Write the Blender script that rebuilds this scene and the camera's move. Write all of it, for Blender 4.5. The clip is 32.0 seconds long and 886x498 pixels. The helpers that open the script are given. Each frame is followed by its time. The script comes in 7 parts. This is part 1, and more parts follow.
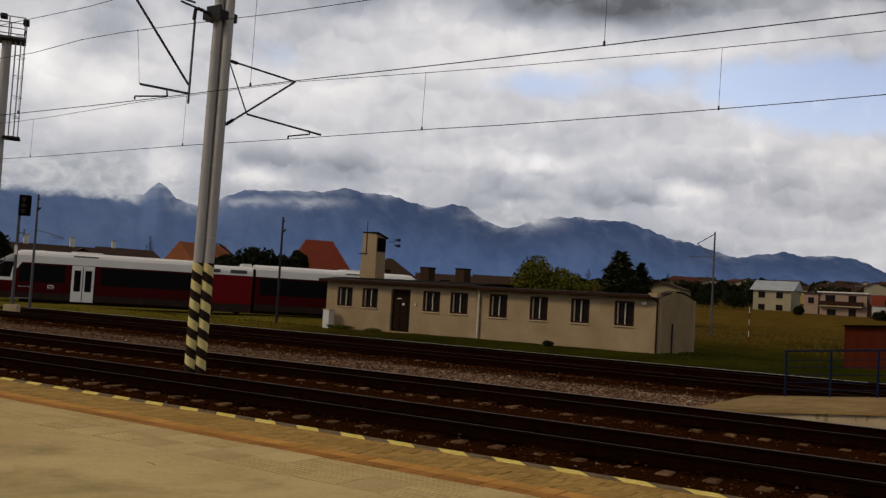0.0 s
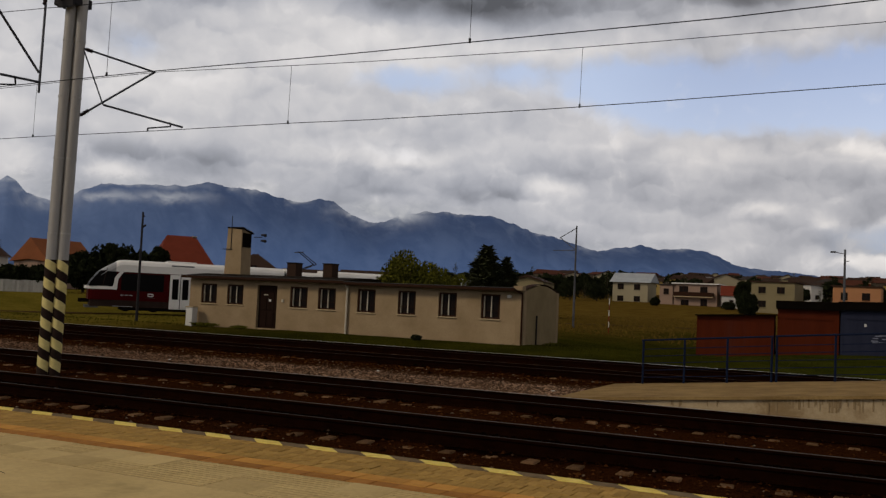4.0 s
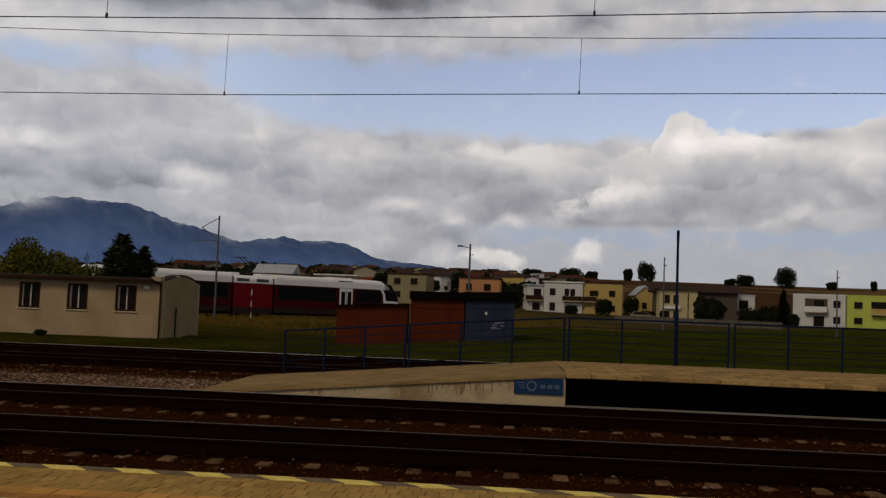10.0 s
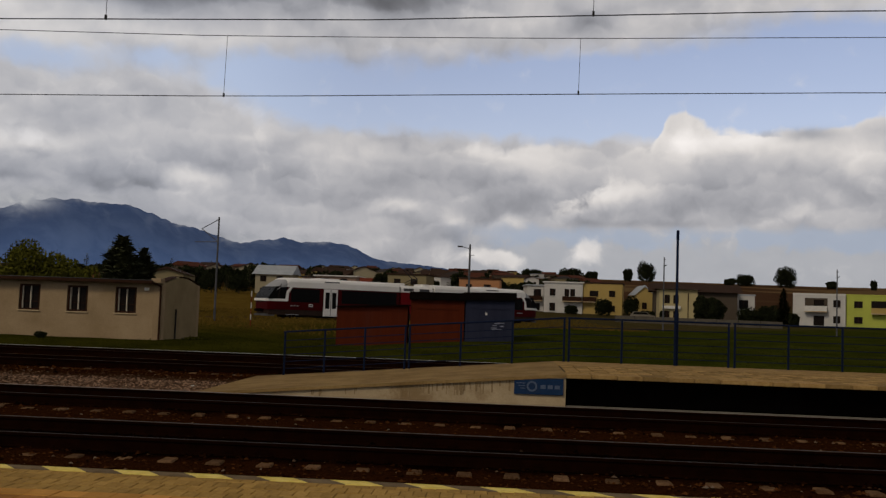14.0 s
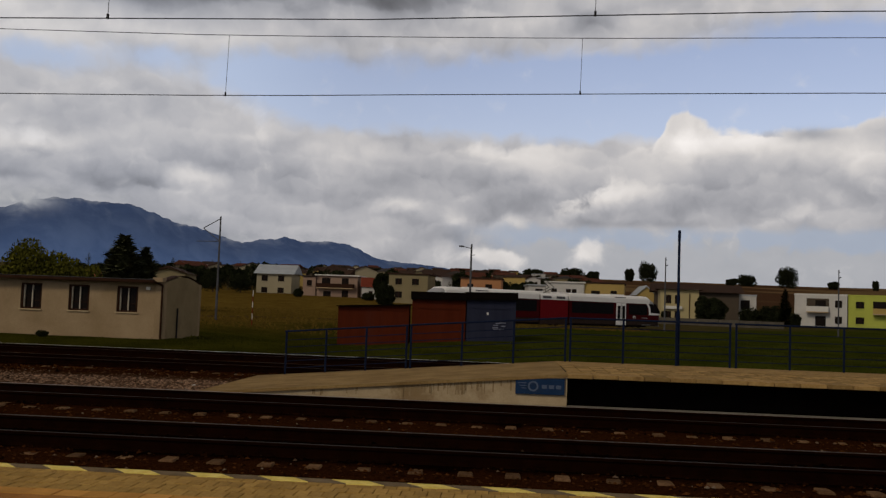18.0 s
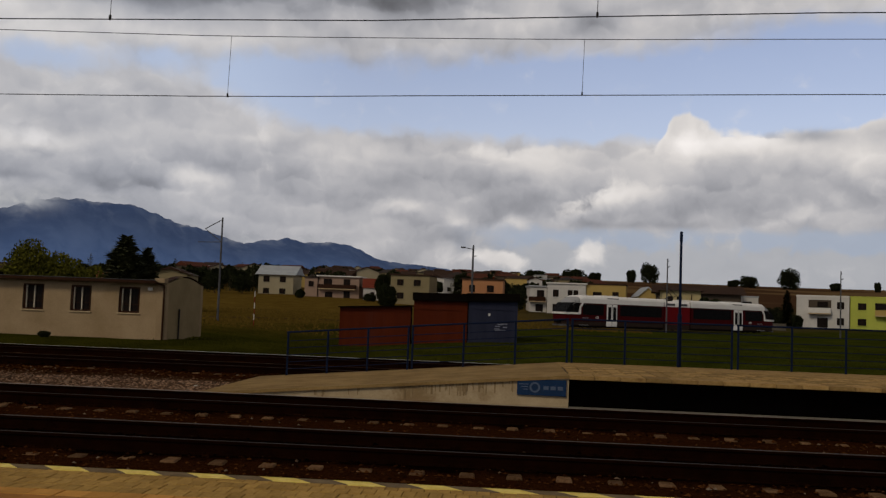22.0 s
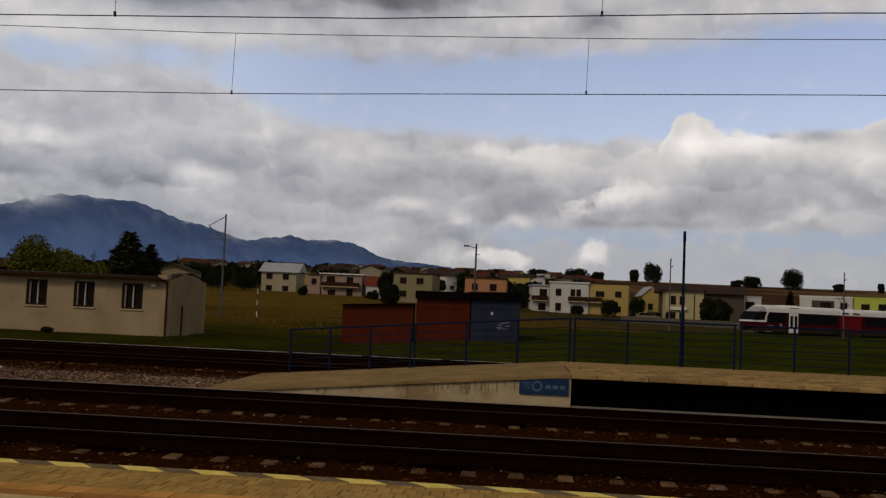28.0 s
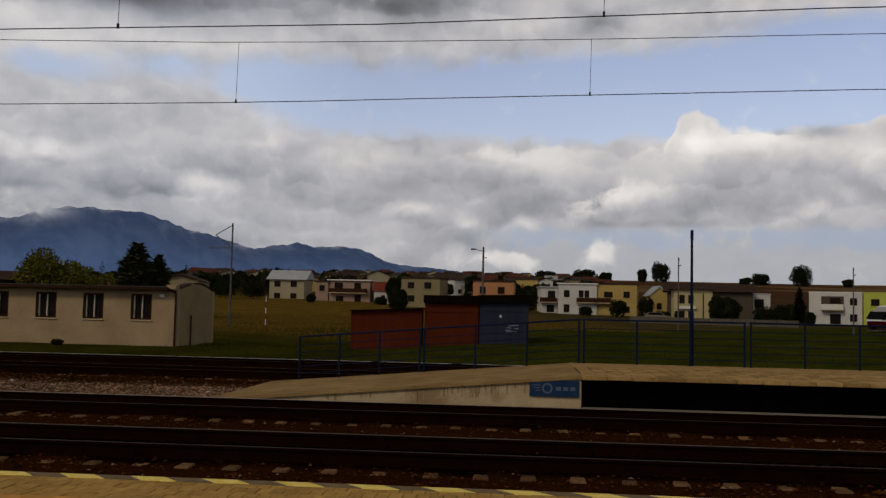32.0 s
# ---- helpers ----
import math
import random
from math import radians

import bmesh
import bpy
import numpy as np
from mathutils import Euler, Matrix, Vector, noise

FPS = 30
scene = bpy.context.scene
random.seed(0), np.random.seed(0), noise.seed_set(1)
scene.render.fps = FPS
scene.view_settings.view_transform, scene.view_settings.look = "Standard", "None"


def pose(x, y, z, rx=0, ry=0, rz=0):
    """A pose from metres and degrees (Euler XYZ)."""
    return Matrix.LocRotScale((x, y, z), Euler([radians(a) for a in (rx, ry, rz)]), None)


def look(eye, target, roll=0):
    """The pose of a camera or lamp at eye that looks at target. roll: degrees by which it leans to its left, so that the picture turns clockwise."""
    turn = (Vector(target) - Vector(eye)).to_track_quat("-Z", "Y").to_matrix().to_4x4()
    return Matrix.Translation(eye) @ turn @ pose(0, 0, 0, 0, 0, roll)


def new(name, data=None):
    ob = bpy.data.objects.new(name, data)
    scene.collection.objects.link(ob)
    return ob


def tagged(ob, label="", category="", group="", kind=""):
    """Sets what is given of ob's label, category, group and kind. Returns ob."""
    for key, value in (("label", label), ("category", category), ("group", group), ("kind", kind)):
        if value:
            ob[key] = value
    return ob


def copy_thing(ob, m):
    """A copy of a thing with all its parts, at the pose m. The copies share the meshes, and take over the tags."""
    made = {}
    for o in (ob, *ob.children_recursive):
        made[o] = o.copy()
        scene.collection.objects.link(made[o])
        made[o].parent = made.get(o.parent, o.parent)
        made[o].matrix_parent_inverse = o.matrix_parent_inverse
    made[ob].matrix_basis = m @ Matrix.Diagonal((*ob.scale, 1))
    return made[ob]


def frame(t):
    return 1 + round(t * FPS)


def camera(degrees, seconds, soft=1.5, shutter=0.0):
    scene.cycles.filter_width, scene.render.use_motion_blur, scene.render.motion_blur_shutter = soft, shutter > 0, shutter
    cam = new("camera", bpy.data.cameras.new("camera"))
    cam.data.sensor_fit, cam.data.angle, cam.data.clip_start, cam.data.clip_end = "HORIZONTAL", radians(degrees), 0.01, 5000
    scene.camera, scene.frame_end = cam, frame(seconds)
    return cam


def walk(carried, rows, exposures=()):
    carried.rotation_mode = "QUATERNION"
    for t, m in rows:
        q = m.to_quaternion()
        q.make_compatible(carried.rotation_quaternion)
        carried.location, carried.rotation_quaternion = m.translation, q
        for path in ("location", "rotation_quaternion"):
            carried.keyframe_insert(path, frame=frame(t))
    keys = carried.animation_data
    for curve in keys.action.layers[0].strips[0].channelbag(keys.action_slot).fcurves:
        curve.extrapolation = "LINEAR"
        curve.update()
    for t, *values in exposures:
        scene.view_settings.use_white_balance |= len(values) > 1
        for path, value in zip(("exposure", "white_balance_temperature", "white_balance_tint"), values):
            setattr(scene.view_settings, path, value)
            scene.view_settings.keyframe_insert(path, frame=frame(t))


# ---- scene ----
from math import sin, cos, tan, pi, atan2, hypot

# ---- camera: it stands on the near platform and pans ----
cam = camera(50.43, 32.0, soft=1.35)
EYE = 1.76
# seconds, yaw, pitch, roll
ROWS = [
    (0, 33.55, 3.14, 3.36), (0.5, 32.72, 3.2, 2.94), (1, 32.28, 3.16, 3.02), (1.5, 32.04, 3.23, 3.38),
    (2, 31.12, 3.27, 2.94), (2.5, 29.42, 3.23, 3.07), (3, 27.4, 3.2, 2.66), (3.5, 25.66, 3.28, 2.64),
    (4, 25.5, 3.24, 2.59), (4.5, 25.26, 3.33, 2.53), (6.5, 24.9, 3.4, 1.28), (7, 24.92, 3.32, 1.31),
    (7.5, 23.58, 3.28, 1.83), (7.6, 20.6, 3.32, 1.86), (7.7, 20.05, 3.37, 1.89), (7.8, 18.28, 3.41, 1.91),
    (7.9, 16.35, 3.46, 1.94), (8, 14.5, 3.5, 1.97), (8.5, 10.17, 3.58, 2.03), (9, 6.07, 3.6, 1.84),
    (9.5, 4.73, 3.61, 1.99), (10, 3.98, 3.59, 2.17), (10.5, 3.76, 3.57, 2.18), (11, 4.2, 3.58, 2.14),
    (11.5, 4.32, 3.6, 2.09), (12, 4.27, 3.57, 2.01), (12.5, 4.23, 3.56, 2.04), (13, 4.13, 3.58, 2.01),
    (13.5, 4.03, 3.63, 2.01), (14, 3.97, 3.63, 1.98), (14.5, 3.92, 3.66, 2.05), (16.5, 4.03, 3.6, 2.07),
    (17, 3.98, 3.63, 2.03), (17.5, 3.96, 3.66, 2.1), (18, 4.06, 3.61, 2.08), (18.5, 4.1, 3.61, 2.07),
    (19, 4.06, 3.63, 2.07), (19.5, 4.05, 3.65, 2.1), (20, 4.09, 3.63, 2.13), (20.5, 4.1, 3.61, 2.06),
    (21, 4.08, 3.67, 2.09), (21.5, 4.04, 3.65, 2.08), (22, 4.17, 3.67, 2.15), (22.5, 4.15, 3.68, 2.17),
    (23, 4.12, 3.67, 2.12), (23.5, 4.07, 3.71, 2.14), (24, 4.15, 3.67, 2.15), (24.5, 4.19, 3.65, 2.13),
    (25, 4.17, 3.63, 2.17), (25.5, 4.07, 3.69, 2.18), (27.5, 4.26, 3.61, 2.41), (28, 4.35, 3.56, 2.51),
    (28.5, 4.5, 3.62, 2.58), (29, 4.56, 3.56, 2.51), (29.5, 4.51, 3.59, 2.4), (30, 4.56, 3.53, 2.25),
    (30.5, 4.56, 3.6, 2.1), (31, 4.62, 3.62, 1.95), (31.5, 4.65, 3.67, 1.72), (32, 4.79, 3.79, 1.28),
]
walk(cam, [(t, pose(0, 0, EYE, 0, 0, yaw) @ pose(0, 0, 0, 90 + pitch, 0, 0) @ pose(0, 0, 0, 0, 0, roll)) for t, yaw, pitch, roll in ROWS],
     [(0.0, -0.06), (1.0, -0.24), (4.0, -0.21), (7.3, -0.20), (8.5, -0.34), (9.5, -0.38), (32.0, -0.38)])


# ---- node helpers ----
class Net:
    """Short hand for building a node tree."""

    def __init__(self, tree):
        self.t = tree
        tree.nodes.clear()

    def n(self, kind):
        return self.t.nodes.new(kind)

    def put(self, socket, value):
        if isinstance(value, bpy.types.NodeSocket):
            self.t.links.new(value, socket)
        elif value is not None:
            socket.default_value = value

    def math(self, op, a, b=None, c=None, clamp=False):
        node = self.n("ShaderNodeMath")
        node.operation, node.use_clamp = op, clamp
        for i, v in enumerate((a, b, c)):
            self.put(node.inputs[i], v)
        return node.outputs[0]

    def ramp(self, value, a, b, lo=0.0, hi=1.0, smooth=True):
        node = self.n("ShaderNodeMapRange")
        node.interpolation_type = "SMOOTHSTEP" if smooth else "LINEAR"
        for i, v in enumerate((value, a, b, lo, hi)):
            self.put(node.inputs[i], v)
        return node.outputs[0]

    def mix(self, f, a, b, how="MIX"):
        node = self.n("ShaderNodeMix")
        node.data_type, node.blend_type = "RGBA", how
        self.put(node.inputs[0], f)
        for i, v in ((6, a), (7, b)):
            self.put(node.inputs[i], (*v, 1) if isinstance(v, tuple) and len(v) == 3 else v)
        return node.outputs[2]

    def noise(self, vec, scale, detail=4.0, rough=0.55, warp=0.0):
        node = self.n("ShaderNodeTexNoise")
        self.put(node.inputs["Vector"], vec)
        for key, v in (("Scale", scale), ("Detail", detail), ("Roughness", rough), ("Distortion", warp)):
            node.inputs[key].default_value = v
        return node.outputs[0]


# ---- world: broken cloud under a pale blue sky, with one soft sun behind the camera ----
SUN_EL, SUN_AZ = radians(38), radians(215)


def sky():
    world = bpy.data.worlds.new("sky")
    scene.world = world
    world.use_nodes = True
    w = Net(world.node_tree)
    out = w.n("ShaderNodeOutputWorld")
    back = w.n("ShaderNodeBackground")
    w.t.links.new(back.outputs[0], out.inputs[0])
    air = w.n("ShaderNodeTexSky")
    air.sky_type, air.sun_disc, air.sun_elevation, air.sun_rotation, air.dust_density, air.ozone_density = "NISHITA", False, SUN_EL, SUN_AZ, 2.0, 2.0
    sep = w.n("ShaderNodeSeparateXYZ")
    w.put(sep.inputs[0], w.n("ShaderNodeTexCoord").outputs["Generated"])
    x, y, z = sep.outputs
    az = w.math("DEGREES", w.math("ARCTAN2", x, y))
    el = w.math("DEGREES", w.math("ARCSINE", z))

    def join(a, b):
        c = w.n("ShaderNodeCombineXYZ")
        w.put(c.inputs[0], a)
        w.put(c.inputs[1], b)
        return c.outputs[0]

    def vec(op, a, b, c=None):
        node = w.n("ShaderNodeVectorMath")
        node.operation = op
        for i, v in enumerate((a, b, c)):
            w.put(node.inputs[i], v)
        return node.outputs[1] if op == "DOT_PRODUCT" else node.outputs[0]

    def swirl(p, scale, amount, detail=2.0):
        """p pushed about by a noise of the given size, more along the horizon than across it."""
        node = w.n("ShaderNodeTexNoise")
        w.put(node.inputs["Vector"], p)
        for key, v in (("Scale", scale), ("Detail", detail), ("Roughness", 0.5)):
            node.inputs[key].default_value = v
        return vec("MULTIPLY_ADD", vec("SUBTRACT", node.outputs["Color"], (0.5, 0.5, 0.5)), (amount * 1.5, amount, 0.0), p)

    plain = join(az, el)
    soft = swirl(plain, 0.22, 1.5)
    torn = swirl(swirl(plain, 0.3, 0.8), 0.8, 0.9, 3.0)

    def blob(p, a, e, wa, we):
        d = vec("MULTIPLY_ADD", p, (1 / wa, 1 / we, 0.0), (-a / wa, -e / we, 0.0))
        return w.math("POWER", 0.368, vec("DOT_PRODUCT", d, d))

    def total(items):
        acc = items[0]
        for i in items[1:]:
            acc = w.math("ADD", acc, i)
        return acc

    def lumps(p, spots, acc=0.0):
        """Sum of soft patches; a spot is (bearing, height, half width, half height, gain)."""
        for a, e, wa, we, g in spots:
            acc = w.math("MULTIPLY_ADD", blob(p, a, e, wa, we), g, acc)
        return acc

    def heads(p, scale):
        """Rounded cloud heads: how far from a head's middle, and how high on it."""
        node = w.n("ShaderNodeTexVoronoi")
        node.voronoi_dimensions, node.feature = "2D", "SMOOTH_F1"
        flatter = vec("MULTIPLY", p, (0.62, 1.0, 0.0))
        w.put(node.inputs["Vector"], flatter)
        node.inputs["Scale"].default_value = scale
        node.inputs["Smoothness"].default_value = 0.55
        rise = w.n("ShaderNodeSeparateXYZ")
        w.put(rise.inputs[0], vec("SUBTRACT", flatter, node.outputs["Position"]))
        return node.outputs["Distance"], w.math("MULTIPLY", rise.outputs[1], scale)

    def fade(value, length):
        return w.math("EXPONENT", w.math("DIVIDE", w.math("MAXIMUM", value, 0.0), -length))

    warm = w.ramp(az, -26, -6)

    def tone(lum):
        """Cloud at a given lightness: warm where bright, a little blue where grey."""
        c = w.n("ShaderNodeCombineXYZ")
        for i in range(3):
            w.put(c.inputs[i], lum)
        return w.mix(1.0, c.outputs[0], w.mix(w.ramp(lum, 0.25, 0.72), w.mix(warm, (0.938, 0.972, 1.098), (0.965, 0.974, 1.06)), w.mix(warm, (1.018, 0.988, 0.984), (1.042, 0.99, 0.957))), "MULTIPLY")

    far1, up1 = heads(torn, 0.30)
    far2, up2 = heads(swirl(torn, 1.6, 0.5), 0.78)
    grain = w.math("SUBTRACT", w.noise(torn, 0.55, 4, 0.5), 0.5)
    big = w.math("SUBTRACT", w.noise(soft, 0.09, 2, 0.45), 0.5)
    relief = total([w.math("MULTIPLY", up1, 0.095), w.math("MULTIPLY", up2, 0.060), w.math("MULTIPLY_ADD", far1, -0.12, 0.055), w.math("MULTIPLY", grain, 0.25)])

    # the high grey cloud, and where it lets the blue through
    gaps = lumps(torn, ((2, 13.5, 13, 2.0, 1.2), (16, 13.4, 12, 2.2, 1.2), (30, 13.0, 10, 3.0, 1.0), (-14.5, 13.4, 5.0, 1.6, 1.0), (-28, 13.3, 3.6, 1.0, 0.82), (-22, 13.9, 2.6, 0.7, 0.58), (1, 11.6, 9, 1.2, 1.0), (14, 11.8, 8, 1.0, 0.8), (-44.5, 13.8, 2.4, 1.5, 0.50), (-11, 11.2, 3.4, 1.2, 0.7), (18, 16.2, 6.0, 1.5, 0.6)))
    veil = w.ramp(w.math("ADD", gaps, w.math("MULTIPLY", grain, 0.6)), 0.20, 0.90, 1.0, 0.03)
    high = lumps(soft, ((-24.5, 18.3, 7.5, 1.6, -0.46), (-8, 18.7, 7, 1.5, -0.30), (-54.0, 14.6, 2.2, 2.4, -0.20), (-39, 18.5, 5, 1.4, -0.18), (-34, 16.5, 5, 1.0, 0.08), (-45, 16.8, 3.5, 1.2, -0.08), (-20, 15.4, 5, 0.7, 0.10), (-22, 11.9, 4.5, 0.9, -0.03), (-52, 11, 9, 4.0, 0.09), (-29, 14.6, 6, 2.4, 0.13)), 0.50)
    high = lumps(torn, ((4.6, 17.2, 1.3, 0.6, -0.20), (3.5, 16.6, 3.0, 0.5, -0.06), (-57.6, 12.4, 1.6, 2.0, 0.20), (-53.8, 10.8, 2.6, 1.6, 0.18), (-40, 12.4, 5, 1.6, 0.12), (-48.5, 11.5, 1.8, 2.0, -0.06)), high)
    high = w.math("ADD", w.math("MULTIPLY_ADD", big, 0.25, high), w.math("MULTIPLY", relief, 0.9))
    blue = w.mix(1.0, air.outputs[0], (0.181, 0.1412, 0.132), "MULTIPLY")
    blue = w.mix(w.ramp(az, -8, -20, 0.0, 0.55), blue, (0.54, 0.64, 0.83))
    col = w.mix(veil, blue, tone(w.math("MAXIMUM", high, 0.10)))

    # the long cumulus bank under the blue band: its crest by bearing, bright on top, grey below
    crest = lumps(plain, ((-17, 11, 5, 90, 0.7), (-12.6, 11, 2.2, 90, 0.9), (-2.5, 11, 3.4, 90, 0.2), (6.4, 11, 1.8, 90, -0.3)), 10.0)
    crest = total([crest, w.math("MULTIPLY", w.ramp(az, 8.3, 9.6), w.ramp(az, 10.3, 12.6, 1.95, 1.0)), w.math("MULTIPLY", w.ramp(az, 19.2, 20.4), 0.4), w.math("MULTIPLY", up2, 0.22), w.math("MULTIPLY_ADD", far2, -0.6, 0.26), w.math("MULTIPLY", grain, 0.9)])
    depth = w.math("SUBTRACT", crest, el)
    bank = w.math("MULTIPLY", w.ramp(w.math("DIVIDE", depth, w.ramp(az, -14, 5, 2.2, 0.36)), 0.0, 1.0), w.ramp(az, -62, -50, 0.7, 1.0))
    body = lumps(torn, ((-33, 9.6, 2.4, 1.1, 0.27), (-27.6, 8.7, 2.2, 0.8, 0.28), (-29.3, 9.8, 1.8, 0.8, 0.18), (-24.0, 9.7, 1.6, 0.5, 0.15), (-19.5, 7.3, 1.6, 0.55, 0.24), (-15.6, 10.0, 1.1, 0.4, 0.20), (-11, 9.3, 4.0, 0.5, 0.09), (-6.4, 6.2, 1.3, 0.45, 0.20), (-3.7, 5.5, 0.9, 0.45, 0.20), (0, 5.4, 1.1, 0.35, 0.14), (-29, 9.3, 6.0, 1.8, 0.17), (8.6, 7.6, 1.8, 1.3, 0.18)), 0.40)
    body = lumps(torn, ((-50.3, 6.9, 1.3, 1.0, 0.28), (-45.2, 6.6, 1.5, 0.5, 0.26), (-37, 6.3, 1.1, 0.6, 0.26), (-42.3, 9.7, 3.0, 0.8, 0.12), (-55, 7.0, 3.5, 1.0, -0.04), (-44, 7.8, 2.2, 0.6, -0.12), (-40.2, 7.6, 2.0, 0.8, -0.14), (-29.3, 6.6, 2.0, 0.4, -0.12), (-23.3, 6.6, 2.4, 0.5, -0.06), (-6, 7.8, 5.0, 0.5, -0.05)), body)
    body = lumps(torn, ((-2, 9.8, 3.4, 0.7, 0.24), (1.6, 9.0, 1.8, 0.7, 0.14), (-1, 6.9, 3.6, 0.9, -0.05), (10.2, 10.5, 1.5, 1.3, 0.28), (12.8, 10.4, 2.8, 0.7, 0.20), (19.7, 9.5, 1.6, 1.2, 0.24), (14.6, 9.9, 4.2, 0.9, 0.17), (13.4, 7.0, 3.6, 1.2, 0.0), (16.8, 6.4, 0.9, 0.4, 0.22), (18.8, 7.2, 0.6, 0.5, 0.14)), body)
    body = total([body, w.math("MULTIPLY", big, 0.16), relief, w.math("MULTIPLY", fade(depth, 0.8), w.ramp(az, -30, 8, 0.03, 0.23))])
    col = w.mix(bank, col, tone(body))
    col = w.mix(w.math("MULTIPLY", blob(swirl(plain, 0.8, 0.4), 17.2, 10.6, 1.5, 0.33), 0.85), col, (0.35, 0.355, 0.385))

    # pale air towards the horizon, open and bluish under the bank
    open_air = w.math("MULTIPLY", w.ramp(w.math("ADD", el, w.math("MULTIPLY", grain, 1.6)), 5.5, 4.7), w.ramp(az, -5, 1.5, 0.0, 0.8))
    col = w.mix(open_air, col, w.mix(w.ramp(w.math("ADD", grain, w.math("MULTIPLY", w.math("SUBTRACT", el, 4.2), -0.25)), -0.10, 0.12), (0.365, 0.42, 0.52), (0.405, 0.415, 0.445)))
    # a nearer heap before the tower: bright shoulder, flat grey base
    shoulder = total([w.math("MULTIPLY", w.math("POWER", w.ramp(az, 2.3, 7.6, smooth=False), 0.6), 3.1), w.math("MULTIPLY", up2, 0.55), w.math("MULTIPLY", grain, 2.6)])
    inner = w.math("SUBTRACT", w.math("ADD", shoulder, 5.6), el)
    base = w.ramp(w.math("ADD", el, w.math("MULTIPLY", grain, 0.5)), 5.05, 5.5)
    heap = w.math("MULTIPLY", w.math("MULTIPLY", w.ramp(inner, 0.0, 0.9), base), w.math("MULTIPLY", w.ramp(az, 2.2, 3.0), w.ramp(az, 8.5, 14, 1.0, 0.0)))
    heap_lum = total([lumps(torn, ((4.6, 7.2, 2.2, 0.9, 0.34), (3.4, 6.2, 1.0, 0.5, 0.20), (7.4, 7.6, 1.8, 0.9, 0.20), (8.5, 5.4, 4.5, 0.5, -0.12)), 0.42), relief])
    col = w.mix(heap, col, tone(heap_lum))
    # small bright puffs over the horizon
    puffs = lumps(torn, ((4.7, 3.7, 0.95, 0.75, 1.1), (-1.5, 3.3, 1.8, 0.55, 0.9), (0.2, 2.9, 1.2, 0.5, 0.7)))
    col = w.mix(w.math("MULTIPLY", w.ramp(w.math("ADD", puffs, w.math("MULTIPLY", grain, 1.4)), 0.10, 0.90), 0.9), col, tone(w.math("ADD", relief, 0.68)))
    lift = w.n("ShaderNodeCombineXYZ")
    for i in range(3):
        w.put(lift.inputs[i], w.ramp(az, -34, -12, 1.19, 1.29))
    col = w.mix(1.0, col, lift.outputs[0], "MULTIPLY")
    col = w.mix(w.ramp(el, 20, 36), col, (0.178, 0.171, 0.170))
    w.put(back.inputs[0], col)
    back.inputs[1].default_value = 1.0
    sun = new("sun", bpy.data.lights.new("sun", "SUN"))
    sun.data.energy, sun.data.angle, sun.data.color = 1.5, radians(14), (1.0, 0.87, 0.69)
    way = Vector((sin(SUN_AZ) * cos(SUN_EL), cos(SUN_AZ) * cos(SUN_EL), sin(SUN_EL)))
    sun.matrix_world = look(way * 60, (0, 0, 0))


sky()


# ---- materials ----
MATS = {}


